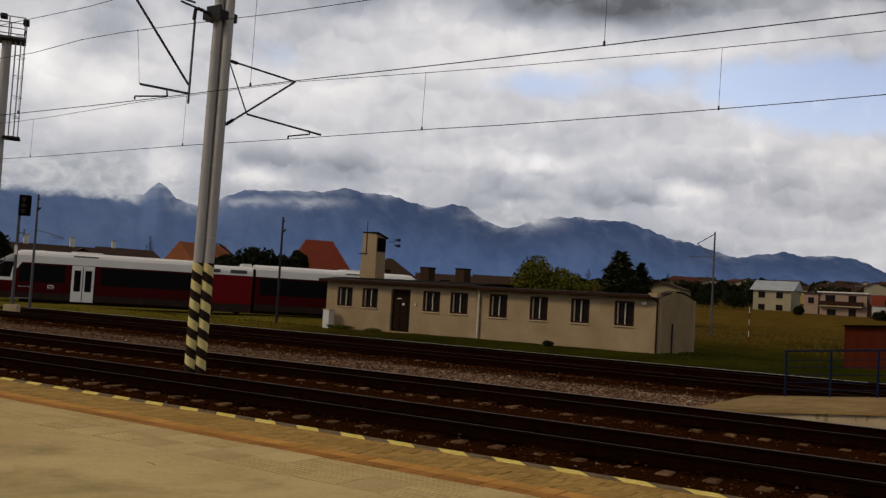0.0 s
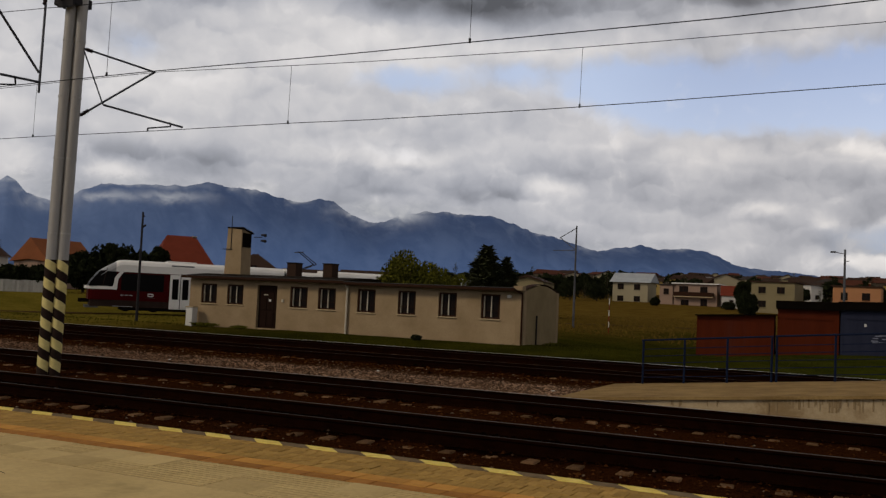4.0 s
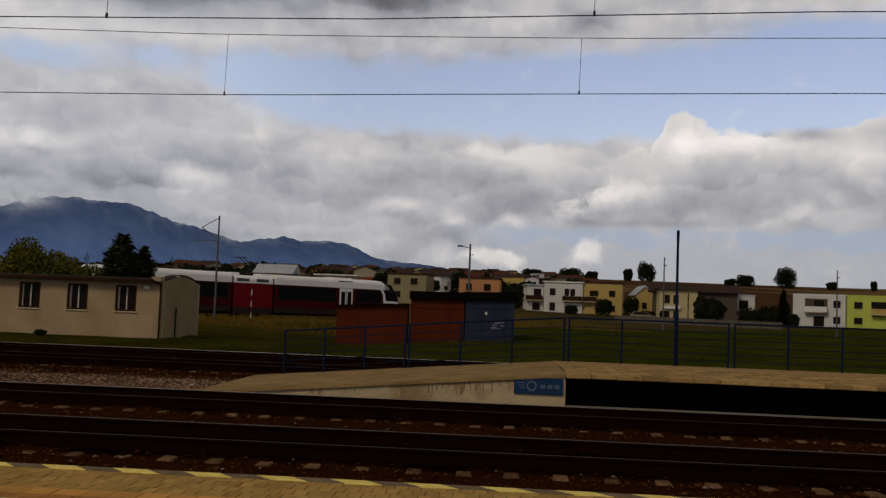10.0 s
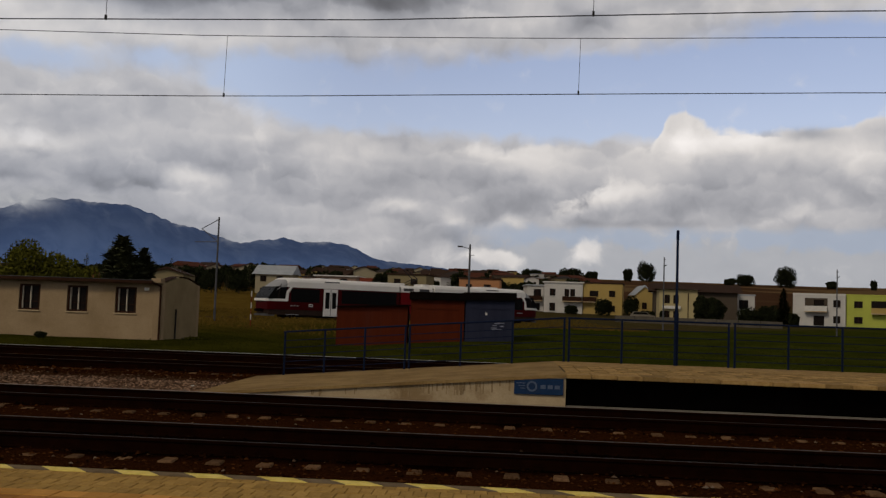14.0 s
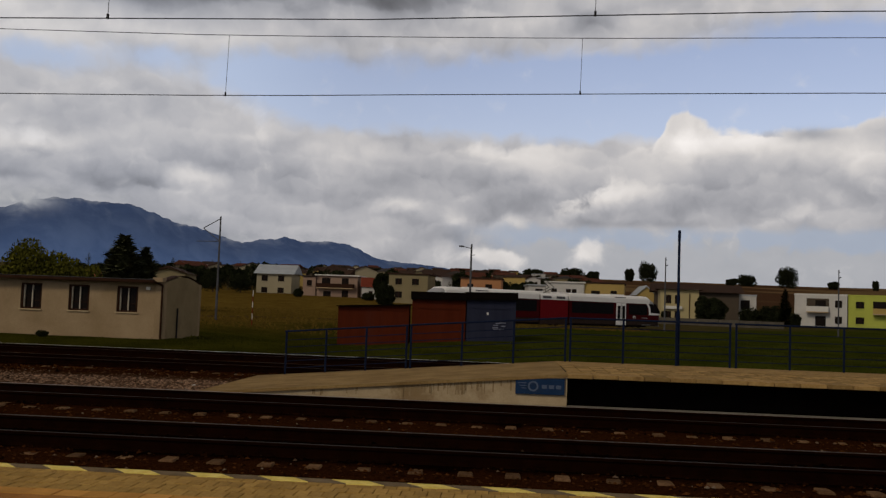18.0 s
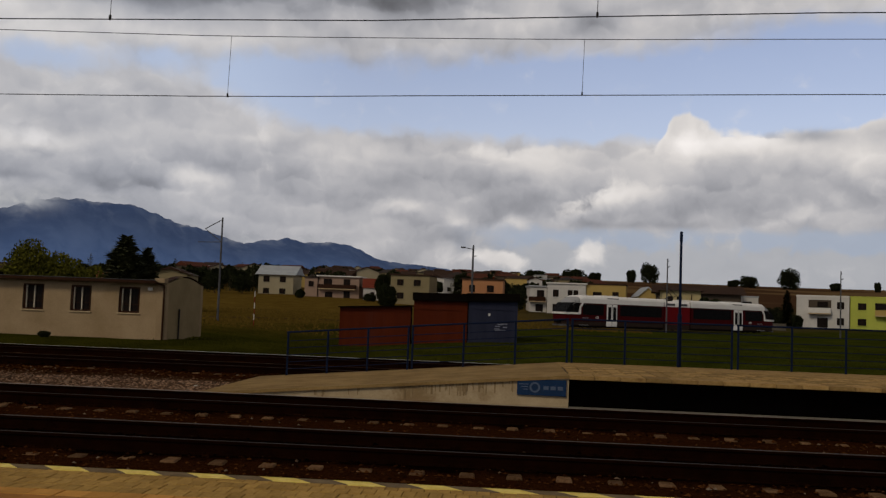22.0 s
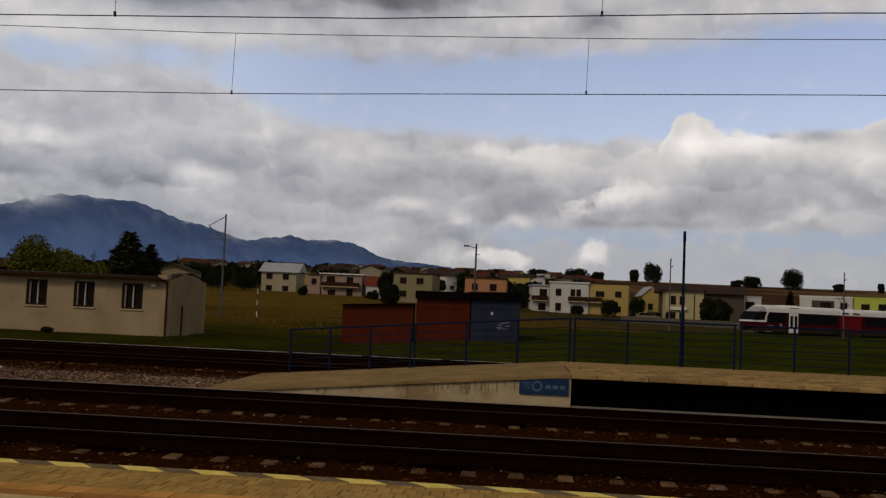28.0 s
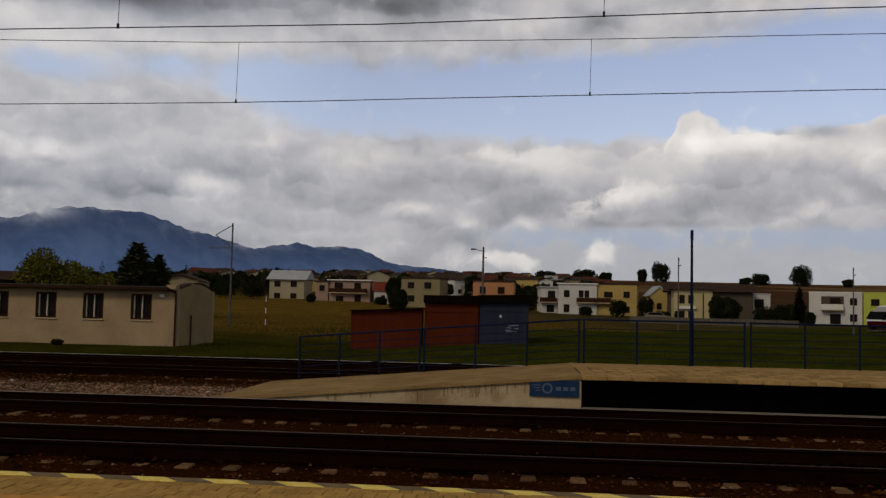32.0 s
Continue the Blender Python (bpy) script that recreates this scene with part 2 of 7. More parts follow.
def mat(name, c, c2=None, rough=0.8, metal=0.0, scale=3.0, bump=0.0, fine=40.0, vary=0.0, amount=0.6, spec=0.03, stain=None, streak=False):
    """A worn surface: two colours mixed by coarse and fine grain, with relief; vary: difference from piece to piece; stain: a colour in patches."""
    if name in MATS:
        return MATS[name]
    m = bpy.data.materials.new(name)
    m.use_nodes = True
    w = Net(m.node_tree)
    out, b = w.n("ShaderNodeOutputMaterial"), w.n("ShaderNodeBsdfPrincipled")
    w.t.links.new(b.outputs[0], out.inputs[0])
    co = w.n("ShaderNodeTexCoord").outputs["Object"]
    away = w.n("ShaderNodeVectorMath")
    away.operation = "MULTIPLY_ADD"
    w.put(away.inputs[0], w.n("ShaderNodeObjectInfo").outputs["Random"])
    away.inputs[1].default_value = (37, 23, 11)
    w.put(away.inputs[2], co)
    co = away.outputs[0]
    if streak:
        mp = w.n("ShaderNodeMapping")
        w.put(mp.inputs[0], co)
        mp.inputs["Scale"].default_value = (1, 1, 0.12)
        co = mp.outputs[0]
    n1, n2 = w.noise(co, scale, 5, 0.6), w.noise(co, fine, 3, 0.6)
    c2 = c2 or tuple(v * 0.7 for v in c)
    f = w.ramp(w.math("ADD", w.math("MULTIPLY", n1, 0.65), w.math("MULTIPLY", n2, 0.35)), 0.5 - amount / 2.6, 0.5 + amount / 2.6)
    col = w.mix(f, c2, c)
    if stain:
        col = w.mix(w.math("MULTIPLY", w.ramp(w.noise(co, scale * 0.45, 6, 0.65, 0.4), 0.54, 0.72), 0.75), col, stain)
    if vary:
        rnd = w.n("ShaderNodeObjectInfo").outputs["Random"]
        isl = w.n("ShaderNodeNewGeometry").outputs["Random Per Island"]
        r = w.math("FRACT", w.math("ADD", rnd, isl))
        hsv = w.n("ShaderNodeHueSaturation")
        w.put(hsv.inputs["Value"], w.ramp(r, 0, 1, 1 - vary, 1 + vary, smooth=False))
        w.put(hsv.inputs["Color"], col)
        col = hsv.outputs[0]
    w.put(b.inputs["Base Color"], col)
    w.put(b.inputs["Roughness"], w.ramp(n2, 0.2, 0.8, max(0.03, rough - 0.12), min(1, rough + 0.1)))
    b.inputs["Metallic"].default_value = metal
    b.inputs["Specular IOR Level"].default_value = spec
    if bump:
        bn = w.n("ShaderNodeBump")
        bn.inputs["Strength"].default_value = 0.6
        bn.inputs["Distance"].default_value = bump
        w.put(bn.inputs["Height"], w.math("ADD", w.math("MULTIPLY", n1, 0.4), n2))
        w.put(b.inputs["Normal"], bn.outputs[0])
    MATS[name] = m
    return m


def M(name):
    return MATS[name]


mat("ground", (0.058, 0.062, 0.018), (0.035, 0.032, 0.010), 0.95, scale=0.12, fine=1.7, bump=0.05, stain=(0.085, 0.066, 0.024))
mat("grass", (0.036, 0.036, 0.005), (0.025, 0.025, 0.003), 0.95, vary=0.2, spec=0.0)
mat("dry_grass", (0.102, 0.068, 0.013), (0.070, 0.045, 0.009), 0.95, vary=0.18, spec=0.0)
mat("ballast", (0.06, 0.042, 0.028), (0.024, 0.014, 0.009), 0.95, scale=6, fine=30, bump=0.03, stain=(0.05, 0.022, 0.010))
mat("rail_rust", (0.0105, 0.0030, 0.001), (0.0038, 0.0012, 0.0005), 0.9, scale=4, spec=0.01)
mat("rail_head", (0.085, 0.062, 0.05), (0.034, 0.022, 0.017), 0.6, 0.3, scale=3)
mat("rail_dull", (0.020, 0.0095, 0.006), (0.008, 0.0036, 0.0022), 0.75, 0.0, scale=3, spec=0.12)
mat("rail_brown", (0.075, 0.046, 0.018), (0.045, 0.026, 0.010), 0.85, scale=3)
# pale rail heads: polish plus sky sheen put into the colour
mat("rail_worn_sheen", (0.30, 0.25, 0.215), (0.16, 0.125, 0.10), 0.45, 0.5, scale=3)
mat("rail_bright_sheen", (0.72, 0.70, 0.67), (0.55, 0.52, 0.48), 0.35, 0.7, scale=3)
mat("sleeper", (0.165, 0.096, 0.050), (0.060, 0.029, 0.013), 0.9, scale=5, bump=0.01, vary=0.3)
mat("paver", (0.425, 0.262, 0.074), (0.255, 0.146, 0.039), 0.85, scale=5, bump=0.006, vary=0.13)
mat("paver_orange", (0.54, 0.275, 0.066), (0.41, 0.195, 0.045), 0.85, scale=5, vary=0.14)
mat("paver_red", (0.36, 0.165, 0.042), (0.26, 0.11, 0.028), 0.85, scale=5, vary=0.14)
mat("joint", (0.05, 0.035, 0.02), (0.03, 0.02, 0.01), 0.95)
mat("slab", (0.58, 0.43, 0.20), (0.41, 0.295, 0.128), 0.85, scale=1.1, fine=22, bump=0.008, stain=(0.24, 0.19, 0.075), vary=0.08)
mat("deck", (0.40, 0.26, 0.098), (0.165, 0.094, 0.033), 0.9, scale=5, fine=30, bump=0.008, stain=(0.12, 0.06, 0.022), vary=0.3, amount=0.8)
mat("ramp_top", (0.31, 0.205, 0.083), (0.155, 0.092, 0.034), 0.9, scale=1.6, fine=26, bump=0.008, stain=(0.16, 0.10, 0.04))
mat("kerb_grey", (0.20, 0.145, 0.085), (0.11, 0.075, 0.04), 0.9, scale=6)
mat("yellow_paint", (0.79, 0.64, 0.18), (0.62, 0.46, 0.09), 0.7, scale=9, amount=0.4)
mat("concrete", (0.46, 0.36, 0.225), (0.33, 0.245, 0.14), 0.9, scale=2, fine=30, bump=0.006, stain=(0.2, 0.125, 0.055))
mat("board_pale", (0.46, 0.44, 0.40), (0.34, 0.32, 0.28), 0.9, scale=3, vary=0.2)
mat("lane_pale", (0.19, 0.17, 0.14), (0.14, 0.125, 0.10), 0.6, scale=1.5)
mat("lane_grey", (0.10, 0.088, 0.07), (0.065, 0.056, 0.043), 0.9, scale=1.5)
mat("rust_run", (0.19, 0.125, 0.06), (0.31, 0.225, 0.125), 0.95, scale=3)
mat("plaster", (0.325, 0.238, 0.142), (0.225, 0.158, 0.088), 0.9, scale=0.9, fine=26, bump=0.012, stain=(0.24, 0.165, 0.088))
# darker copy of plaster: shade on the end walls put into the colour
mat("plaster_end_shade", (0.26, 0.195, 0.105), (0.19, 0.14, 0.072), 0.9, scale=1.3, fine=45, bump=0.01)
mat("roof_felt", (0.018, 0.013, 0.010), (0.009, 0.007, 0.005), 0.95, scale=3, spec=0.01)
mat("tar_black", (0.007, 0.005, 0.004), (0.004, 0.003, 0.0025), 0.95, scale=3, spec=0.0)
mat("wood_brown", (0.040, 0.018, 0.010), (0.022, 0.010, 0.006), 0.75, scale=6)
mat("door_dark", (0.020, 0.010, 0.007), (0.012, 0.006, 0.004), 0.8, scale=6, streak=True)
mat("frame_pale", (0.50, 0.45, 0.36), (0.36, 0.31, 0.23), 0.75, scale=6)
# near-black for hollows and openings: their shade is put into the colour
mat("hollow_shade", (0.008, 0.006, 0.005), (0.004, 0.003, 0.0025), 0.95, spec=0.0)
mat("galvanised", (0.40, 0.38, 0.355), (0.28, 0.262, 0.242), 0.55, 0.35, scale=2, fine=30, streak=True)
mat("pole_yellow", (0.68, 0.57, 0.24), (0.52, 0.42, 0.16), 0.7, scale=7)
mat("pole_black", (0.030, 0.018, 0.014), (0.016, 0.010, 0.008), 0.7, scale=7)
mat("steel_dark", (0.035, 0.032, 0.034), (0.018, 0.017, 0.018), 0.6, 0.3)
mat("steel_grey", (0.105, 0.105, 0.11), (0.06, 0.06, 0.064), 0.65, 0.2, scale=3)
mat("arm_steel", (0.085, 0.088, 0.10), (0.050, 0.052, 0.060), 0.6, 0.3, scale=4)
mat("wire", (0.03, 0.03, 0.033), (0.02, 0.02, 0.02), 0.6, 0.4)
mat("insulator", (0.045, 0.03, 0.03), (0.02, 0.015, 0.015), 0.35)
mat("blue_paint", (0.008, 0.014, 0.038), (0.005, 0.009, 0.022), 0.6, scale=6)
mat("sign_blue", (0.016, 0.038, 0.092), (0.011, 0.027, 0.068), 0.5, scale=3, stain=(0.02, 0.03, 0.055))
mat("sign_pale", (0.095, 0.125, 0.18), (0.07, 0.09, 0.135), 0.5)
mat("garage_red", (0.080, 0.0155, 0.0055), (0.055, 0.010, 0.0035), 0.75, scale=2, streak=True, stain=(0.07, 0.018, 0.011))
mat("garage_blue", (0.026, 0.029, 0.050), (0.017, 0.019, 0.034), 0.75, scale=2, streak=True)
mat("graffiti", (0.2, 0.21, 0.27), (0.15, 0.16, 0.2), 0.8)
mat("train_red", (0.135, 0.003, 0.005), (0.10, 0.002, 0.004), 0.38, scale=1.2, amount=0.9, spec=0.06)
mat("train_red_dark", (0.052, 0.0013, 0.0019), (0.036, 0.0009, 0.0013), 0.4, scale=1.2, amount=0.9, spec=0.04)
mat("train_visor", (0.30, 0.30, 0.31), (0.24, 0.24, 0.245), 0.45, scale=1.0)
mat("train_white", (0.74, 0.72, 0.70), (0.62, 0.60, 0.57), 0.42, scale=0.8, amount=0.9)
mat("train_grey", (0.034, 0.022, 0.018), (0.022, 0.014, 0.011), 0.75, scale=2)
mat("train_glass", (0.004, 0.0035, 0.004), (0.003, 0.003, 0.003), 0.30, spec=0.05)
mat("bogie", (0.008, 0.006, 0.005), (0.005, 0.004, 0.003), 0.9, spec=0.01)
mat("grille", (0.10, 0.10, 0.105), (0.06, 0.06, 0.06), 0.7)
mat("bark", (0.07, 0.05, 0.035), (0.04, 0.028, 0.02), 0.95, scale=4, bump=0.02)
mat("leaf_green", (0.118, 0.110, 0.014), (0.044, 0.046, 0.008), 0.95, scale=0.9, fine=6, vary=0.3, spec=0.0)
mat("leaf_dark", (0.020, 0.023, 0.010), (0.010, 0.012, 0.006), 0.95, scale=1.0, vary=0.4, spec=0.0)
mat("needle", (0.090, 0.094, 0.046), (0.044, 0.048, 0.028), 0.9, scale=1.0, vary=0.45, spec=0.0)
mat("window_glass", (0.012, 0.008, 0.006), (0.007, 0.005, 0.004), 0.3, spec=0.08)
mat("white_wall", (0.52, 0.50, 0.47), (0.42, 0.40, 0.37), 0.85, scale=0.4, fine=6)
mat("trim_white", (0.60, 0.58, 0.54), (0.5, 0.48, 0.44), 0.8)
for nm, c in (("cream_wall", (0.32, 0.275, 0.18)), ("beige_wall", (0.22, 0.18, 0.10)), ("pink_wall", (0.285, 0.195, 0.145)), ("orange_wall", (0.40, 0.19, 0.09)),
              ("yellow_wall", (0.38, 0.27, 0.09)), ("green_wall", (0.40, 0.43, 0.08)), ("grey_wall", (0.075, 0.058, 0.042)), ("ochre_wall", (0.40, 0.33, 0.17))):
    mat(nm, c, tuple(v * 0.85 for v in c), 0.88, scale=0.4, fine=6)
for nm, c in (("roof_grey", (0.36, 0.38, 0.40)), ("roof_red", (0.155, 0.034, 0.019)), ("roof_orange", (0.23, 0.082, 0.036)), ("roof_brown", (0.045, 0.026, 0.018)),
              ("roof_rust", (0.085, 0.030, 0.018)),
              ("roof_dark", (0.045, 0.036, 0.032))):
    mat(nm, c, tuple(v * 0.75 for v in c), 0.85, scale=0.7, fine=9)


# ---- mesh helpers ----
def bx(bm, x0, x1, y0, y1, z0, z1):
    vs = [bm.verts.new((x, y, z)) for x in (x0, x1) for y in (y0, y1) for z in (z0, z1)]
    for f in ((0, 1, 3, 2), (4, 6, 7, 5), (0, 4, 5, 1), (2, 3, 7, 6), (0, 2, 6, 4), (1, 5, 7, 3)):
        bm.faces.new([vs[i] for i in f])
    return vs


def box(x0, x1, y0, y1, z0, z1, bevel=0.0):
    bm = bmesh.new()
    bx(bm, x0, x1, y0, y1, z0, z1)
    if bevel:
        bmesh.ops.bevel(bm, geom=bm.edges[:], offset=bevel, segments=2, affect="EDGES", profile=0.6)
    return bm


def rod(bm, a, b, r, r2=None, seg=8):
    """A capped, tapered round bar from a to b."""
    a, b = Vector(a), Vector(b)
    r2 = r if r2 is None else r2
    q = (b - a).to_track_quat("Z", "Y").to_matrix()
    rings = []
    for c, rr in ((a, r), (b, r2)):
        rings.append([bm.verts.new(c + q @ Vector((rr * cos(2 * pi * i / seg), rr * sin(2 * pi * i / seg), 0))) for i in range(seg)])
    for i in range(seg):
        bm.faces.new((rings[0][i], rings[0][(i + 1) % seg], rings[1][(i + 1) % seg], rings[1][i]))
    bm.faces.new(rings[0][::-1])
    bm.faces.new(rings[1])


def tube(pts, r, seg=5):
    """One round wire through the points."""
    bm = bmesh.new()
    rings = []
    for i, p in enumerate(pts):
        a, b = Vector(pts[max(0, i - 1)]), Vector(pts[min(len(pts) - 1, i + 1)])
        q = (b - a).to_track_quat("Z", "Y").to_matrix()
        rings.append([bm.verts.new(Vector(p) + q @ Vector((r * cos(2 * pi * k / seg), r * sin(2 * pi * k / seg), 0))) for k in range(seg)])
    for a, b in zip(rings, rings[1:]):
        for k in range(seg):
            bm.faces.new((a[k], a[(k + 1) % seg], b[(k + 1) % seg], b[k]))
    return bm


def rods(pairs, r, seg=6):
    bm = bmesh.new()
    for a, b in pairs:
        rod(bm, a, b, r, seg=seg)
    return bm


def prism(pts, along, lo, hi):
    """The outline pts drawn out along an axis (0, 1 or 2) from lo to hi."""
    bm = bmesh.new()

    def at(p, v):
        return (v, p[0], p[1]) if along == 0 else (p[0], v, p[1]) if along == 1 else (p[0], p[1], v)
    a, b = [[bm.verts.new(at(p, v)) for p in pts] for v in (lo, hi)]
    n = len(pts)
    for i in range(n):
        bm.faces.new((a[i], a[(i + 1) % n], b[(i + 1) % n], b[i]))
    bm.faces.new(a[::-1])
    bm.faces.new(b)
    return bm


def mesh_of(name, bm, material, smooth=False):
    bmesh.ops.recalc_face_normals(bm, faces=bm.faces[:])
    me = bpy.data.meshes.new(name)
    bm.to_mesh(me)
    bm.free()
    me.materials.append(M(material) if isinstance(material, str) else material)
    if smooth:
        me.polygons.foreach_set("use_smooth", [True] * len(me.polygons))
    return me


def part(name, bm, material, parent=None, label="", smooth=False, m=None):
    ob = new(name, mesh_of(name, bm, material, smooth) if isinstance(bm, bmesh.types.BMesh) else bm)
    ob.parent = parent
    if m is not None:
        ob.matrix_basis = m
    return tagged(ob, label)


def thing(name, label, category, m=None, group="", kind=""):
    ob = new(name)
    ob.empty_display_size = 0.2
    if m is not None:
        ob.matrix_basis = m
    return tagged(ob, label, category, group, kind)


def lerp(x, pts):
    if x <= pts[0][0]:
        return pts[0][1]
    for (a, u), (b, v) in zip(pts, pts[1:]):
        if x <= b:
            return u + (v - u) * (x - a) / (b - a)
    return pts[-1][1]


def step(a, b, x):
    t = min(1, max(0, (x - a) / (b - a)))
    return t * t * (3 - 2 * t)


def at(az, d, z=None):
    """The place d metres off on the bearing az (degrees clockwise from +y); z: height, the ground's if not given."""
    x, y = d * sin(radians(az)), d * cos(radians(az))
    return (x, y, land(x, y) if z is None else z)


# ---- the ground ----
LAND = [(-60, -0.45), (24, -0.45), (34, -0.2), (37.2, 0.1), (45, 0.2), (60, 0.4), (72, 0.5), (100, 0.28), (130, 0.35), (170, 1.0), (200, 1.7), (260, 4.2), (400, 11), (700, 25), (1050, 40), (1600, 50), (5000, 70)]


def land(x, y):
    d = max(y, 0.6 * hypot(x, y)) if y > 0 else y
    z = lerp(d, LAND)
    z -= 0.55 * math.exp(-((x + 9.5) / 5.5) ** 2) * step(38, 44, y) * step(64, 52, y)
    az = math.degrees(atan2(x, max(y, 0.1)))
    z += 1.3 * step(150, 200, d) * step(6, -14, az) - 0.4 * step(150, 200, d) * step(8, 18, az)
    z -= 0.24 * step(-24, -33, x) * step(36, 41, y) * step(68, 58, y)
    r = hypot(x, y)
    z += 1.05 * step(69, 77, r) * step(110, 95, r) * step(-38.5, -41, az) * step(-75, -60, az)
    if d > 300:
        z *= 1 - 0.25 * step(-4, -25, az) * step(300, 600, d)
        z += 4.0 * step(500, 1000, d) * noise.noise((az * 0.05, d * 0.001, 3.1))
    return z + 0.06 * noise.noise((x * 0.15, y * 0.15, 0)) * step(34, 42, y)


def ground():
    radii, r = [], 1.0
    while r < 4800:
        radii.append(r)
        r *= 1.035
    radii.append(4800)
    angs = [-180 + 6 * i for i in range(18)] + [-72 + 0.75 * i for i in range(152)] + [42 + 6 * i for i in range(23)]
    vs, fs = [(0, 0, land(0, 0))], []
    for r in radii:
        for a in angs:
            x, y = r * sin(radians(a)), r * cos(radians(a))
            vs.append((x, y, land(x, y)))
    n = len(angs)
    for i in range(n):
        fs.append((0, 1 + (i + 1) % n, 1 + i))
    for k in range(len(radii) - 1):
        o = 1 + k * n
        for i in range(n):
            j = (i + 1) % n
            fs.append((o + i, o + j, o + n + j, o + n + i))
    me = bpy.data.meshes.new("ground")
    me.from_pydata(vs, [], fs)
    me.materials.append(ground_mat())
    me.polygons.foreach_set("use_smooth", [True] * len(me.polygons))
    tagged(new("ground", me), "grassy meadow and ploughed hillside reaching the horizon", "ground", kind="structure")


def ground_mat():
    """Meadow near by, dry grass further off, brown and ochre fields up the hill."""
    m = bpy.data.materials.new("meadow")
    m.use_nodes = True
    w = Net(m.node_tree)
    out, b = w.n("ShaderNodeOutputMaterial"), w.n("ShaderNodeBsdfPrincipled")
    w.t.links.new(b.outputs[0], out.inputs[0])
    co = w.n("ShaderNodeTexCoord").outputs["Object"]
    sep = w.n("ShaderNodeSeparateXYZ")
    w.put(sep.inputs[0], co)
    x, y, z = sep.outputs
    big, mid, fine = w.noise(co, 0.05, 4), w.noise(co, 0.35, 5, 0.65), w.noise(co, 5, 4, 0.7)
    g = w.mix(w.ramp(mid, 0.35, 0.65), (0.023, 0.0235, 0.0028), (0.040, 0.038, 0.0045))
    g = w.mix(w.ramp(x, -9, 3), g, w.mix(w.ramp(mid, 0.35, 0.65), (0.025, 0.030, 0.003), (0.045, 0.051, 0.006)))
    dry = w.mix(w.ramp(mid, 0.3, 0.7), (0.092, 0.056, 0.011), (0.135, 0.086, 0.017))
    dry = w.mix(w.math("MULTIPLY", w.ramp(x, -28, -42), w.ramp(y, 84, 70)), dry, w.mix(w.ramp(mid, 0.3, 0.7), (0.105, 0.084, 0.012), (0.165, 0.126, 0.020)))
    dry = w.mix(w.ramp(x, -6, 8), dry, w.mix(w.ramp(mid, 0.3, 0.7), (0.046, 0.036, 0.013), (0.072, 0.056, 0.022)))
    # the unmown, yellowed part of the meadow lies beyond the small building
    where = w.math("ADD", y, w.math("MULTIPLY", w.math("SUBTRACT", big, 0.5), 40))
    where = w.math("SUBTRACT", where, w.math("MULTIPLY", x, 1.4))
    col = w.mix(w.ramp(where, 68, 92), g, dry)
    field = w.mix(w.ramp(w.noise(co, 0.006, 2), 0.45, 0.55), (0.066, 0.034, 0.018), (0.135, 0.085, 0.040))
    col = w.mix(w.ramp(y, 240, 330), col, field)
    col = w.mix(w.ramp(fine, 0.3, 0.75, 0.0, 0.5), col, w.mix(1.0, col, (0.4, 0.4, 0.4), "MULTIPLY"))
    w.put(b.inputs["Base Color"], col)
    b.inputs["Roughness"].default_value = 1.0
    b.inputs["Specular IOR Level"].default_value = 0.0
    bn = w.n("ShaderNodeBump")
    bn.inputs["Distance"].default_value = 0.12
    w.put(bn.inputs["Height"], fine)
    w.put(b.inputs["Normal"], bn.outputs[0])
    return m


ground()


# ---- mountains ----
def mountain_mat():
    """Far slopes with blue air haze painted in: gullies and woods, bluer and paler towards the foot."""
    m = bpy.data.materials.new("far_rock_haze")
    m.use_nodes = True
    w = Net(m.node_tree)
    out, b = w.n("ShaderNodeOutputMaterial"), w.n("ShaderNodeBsdfPrincipled")
    w.t.links.new(b.outputs[0], out.inputs[0])
    uv = w.n("ShaderNodeUVMap")
    uv.uv_map = "UVMap"
    sep = w.n("ShaderNodeSeparateXYZ")
    w.put(sep.inputs[0], uv.outputs[0])
    u, f = sep.outputs[0], sep.outputs[1]          # bearing in degrees, and height from foot to crest
    c = w.n("ShaderNodeCombineXYZ")
    w.put(c.inputs[0], w.math("ADD", w.math("MULTIPLY", u, 0.55), w.math("MULTIPLY", f, 0.9)))
    w.put(c.inputs[1], w.math("MULTIPLY", f, 2.4))
    gully, wood = w.noise(c.outputs[0], 1.5, 5, 0.6, 0.5), w.noise(c.outputs[0], 0.45, 4, 0.55, 0.3)
    n1 = w.math("ADD", w.math("MULTIPLY", gully, 0.55), w.math("MULTIPLY", wood, 0.45))
    # the base colours already carry the blue of the haze
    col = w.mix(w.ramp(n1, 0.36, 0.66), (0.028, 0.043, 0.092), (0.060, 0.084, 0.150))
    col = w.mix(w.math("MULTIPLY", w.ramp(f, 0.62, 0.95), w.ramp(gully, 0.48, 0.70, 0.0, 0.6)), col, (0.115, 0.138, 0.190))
    w.put(b.inputs["Base Color"], col)
    b.inputs["Roughness"].default_value = 1.0
    b.inputs["Specular IOR Level"].default_value = 0.0
    # a backdrop of distance, kilometres away: haze put into emission, paler in the west
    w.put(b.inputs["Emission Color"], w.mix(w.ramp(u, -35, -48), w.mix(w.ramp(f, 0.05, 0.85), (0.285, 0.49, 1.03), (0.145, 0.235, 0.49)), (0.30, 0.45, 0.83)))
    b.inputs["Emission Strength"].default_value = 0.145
    return m


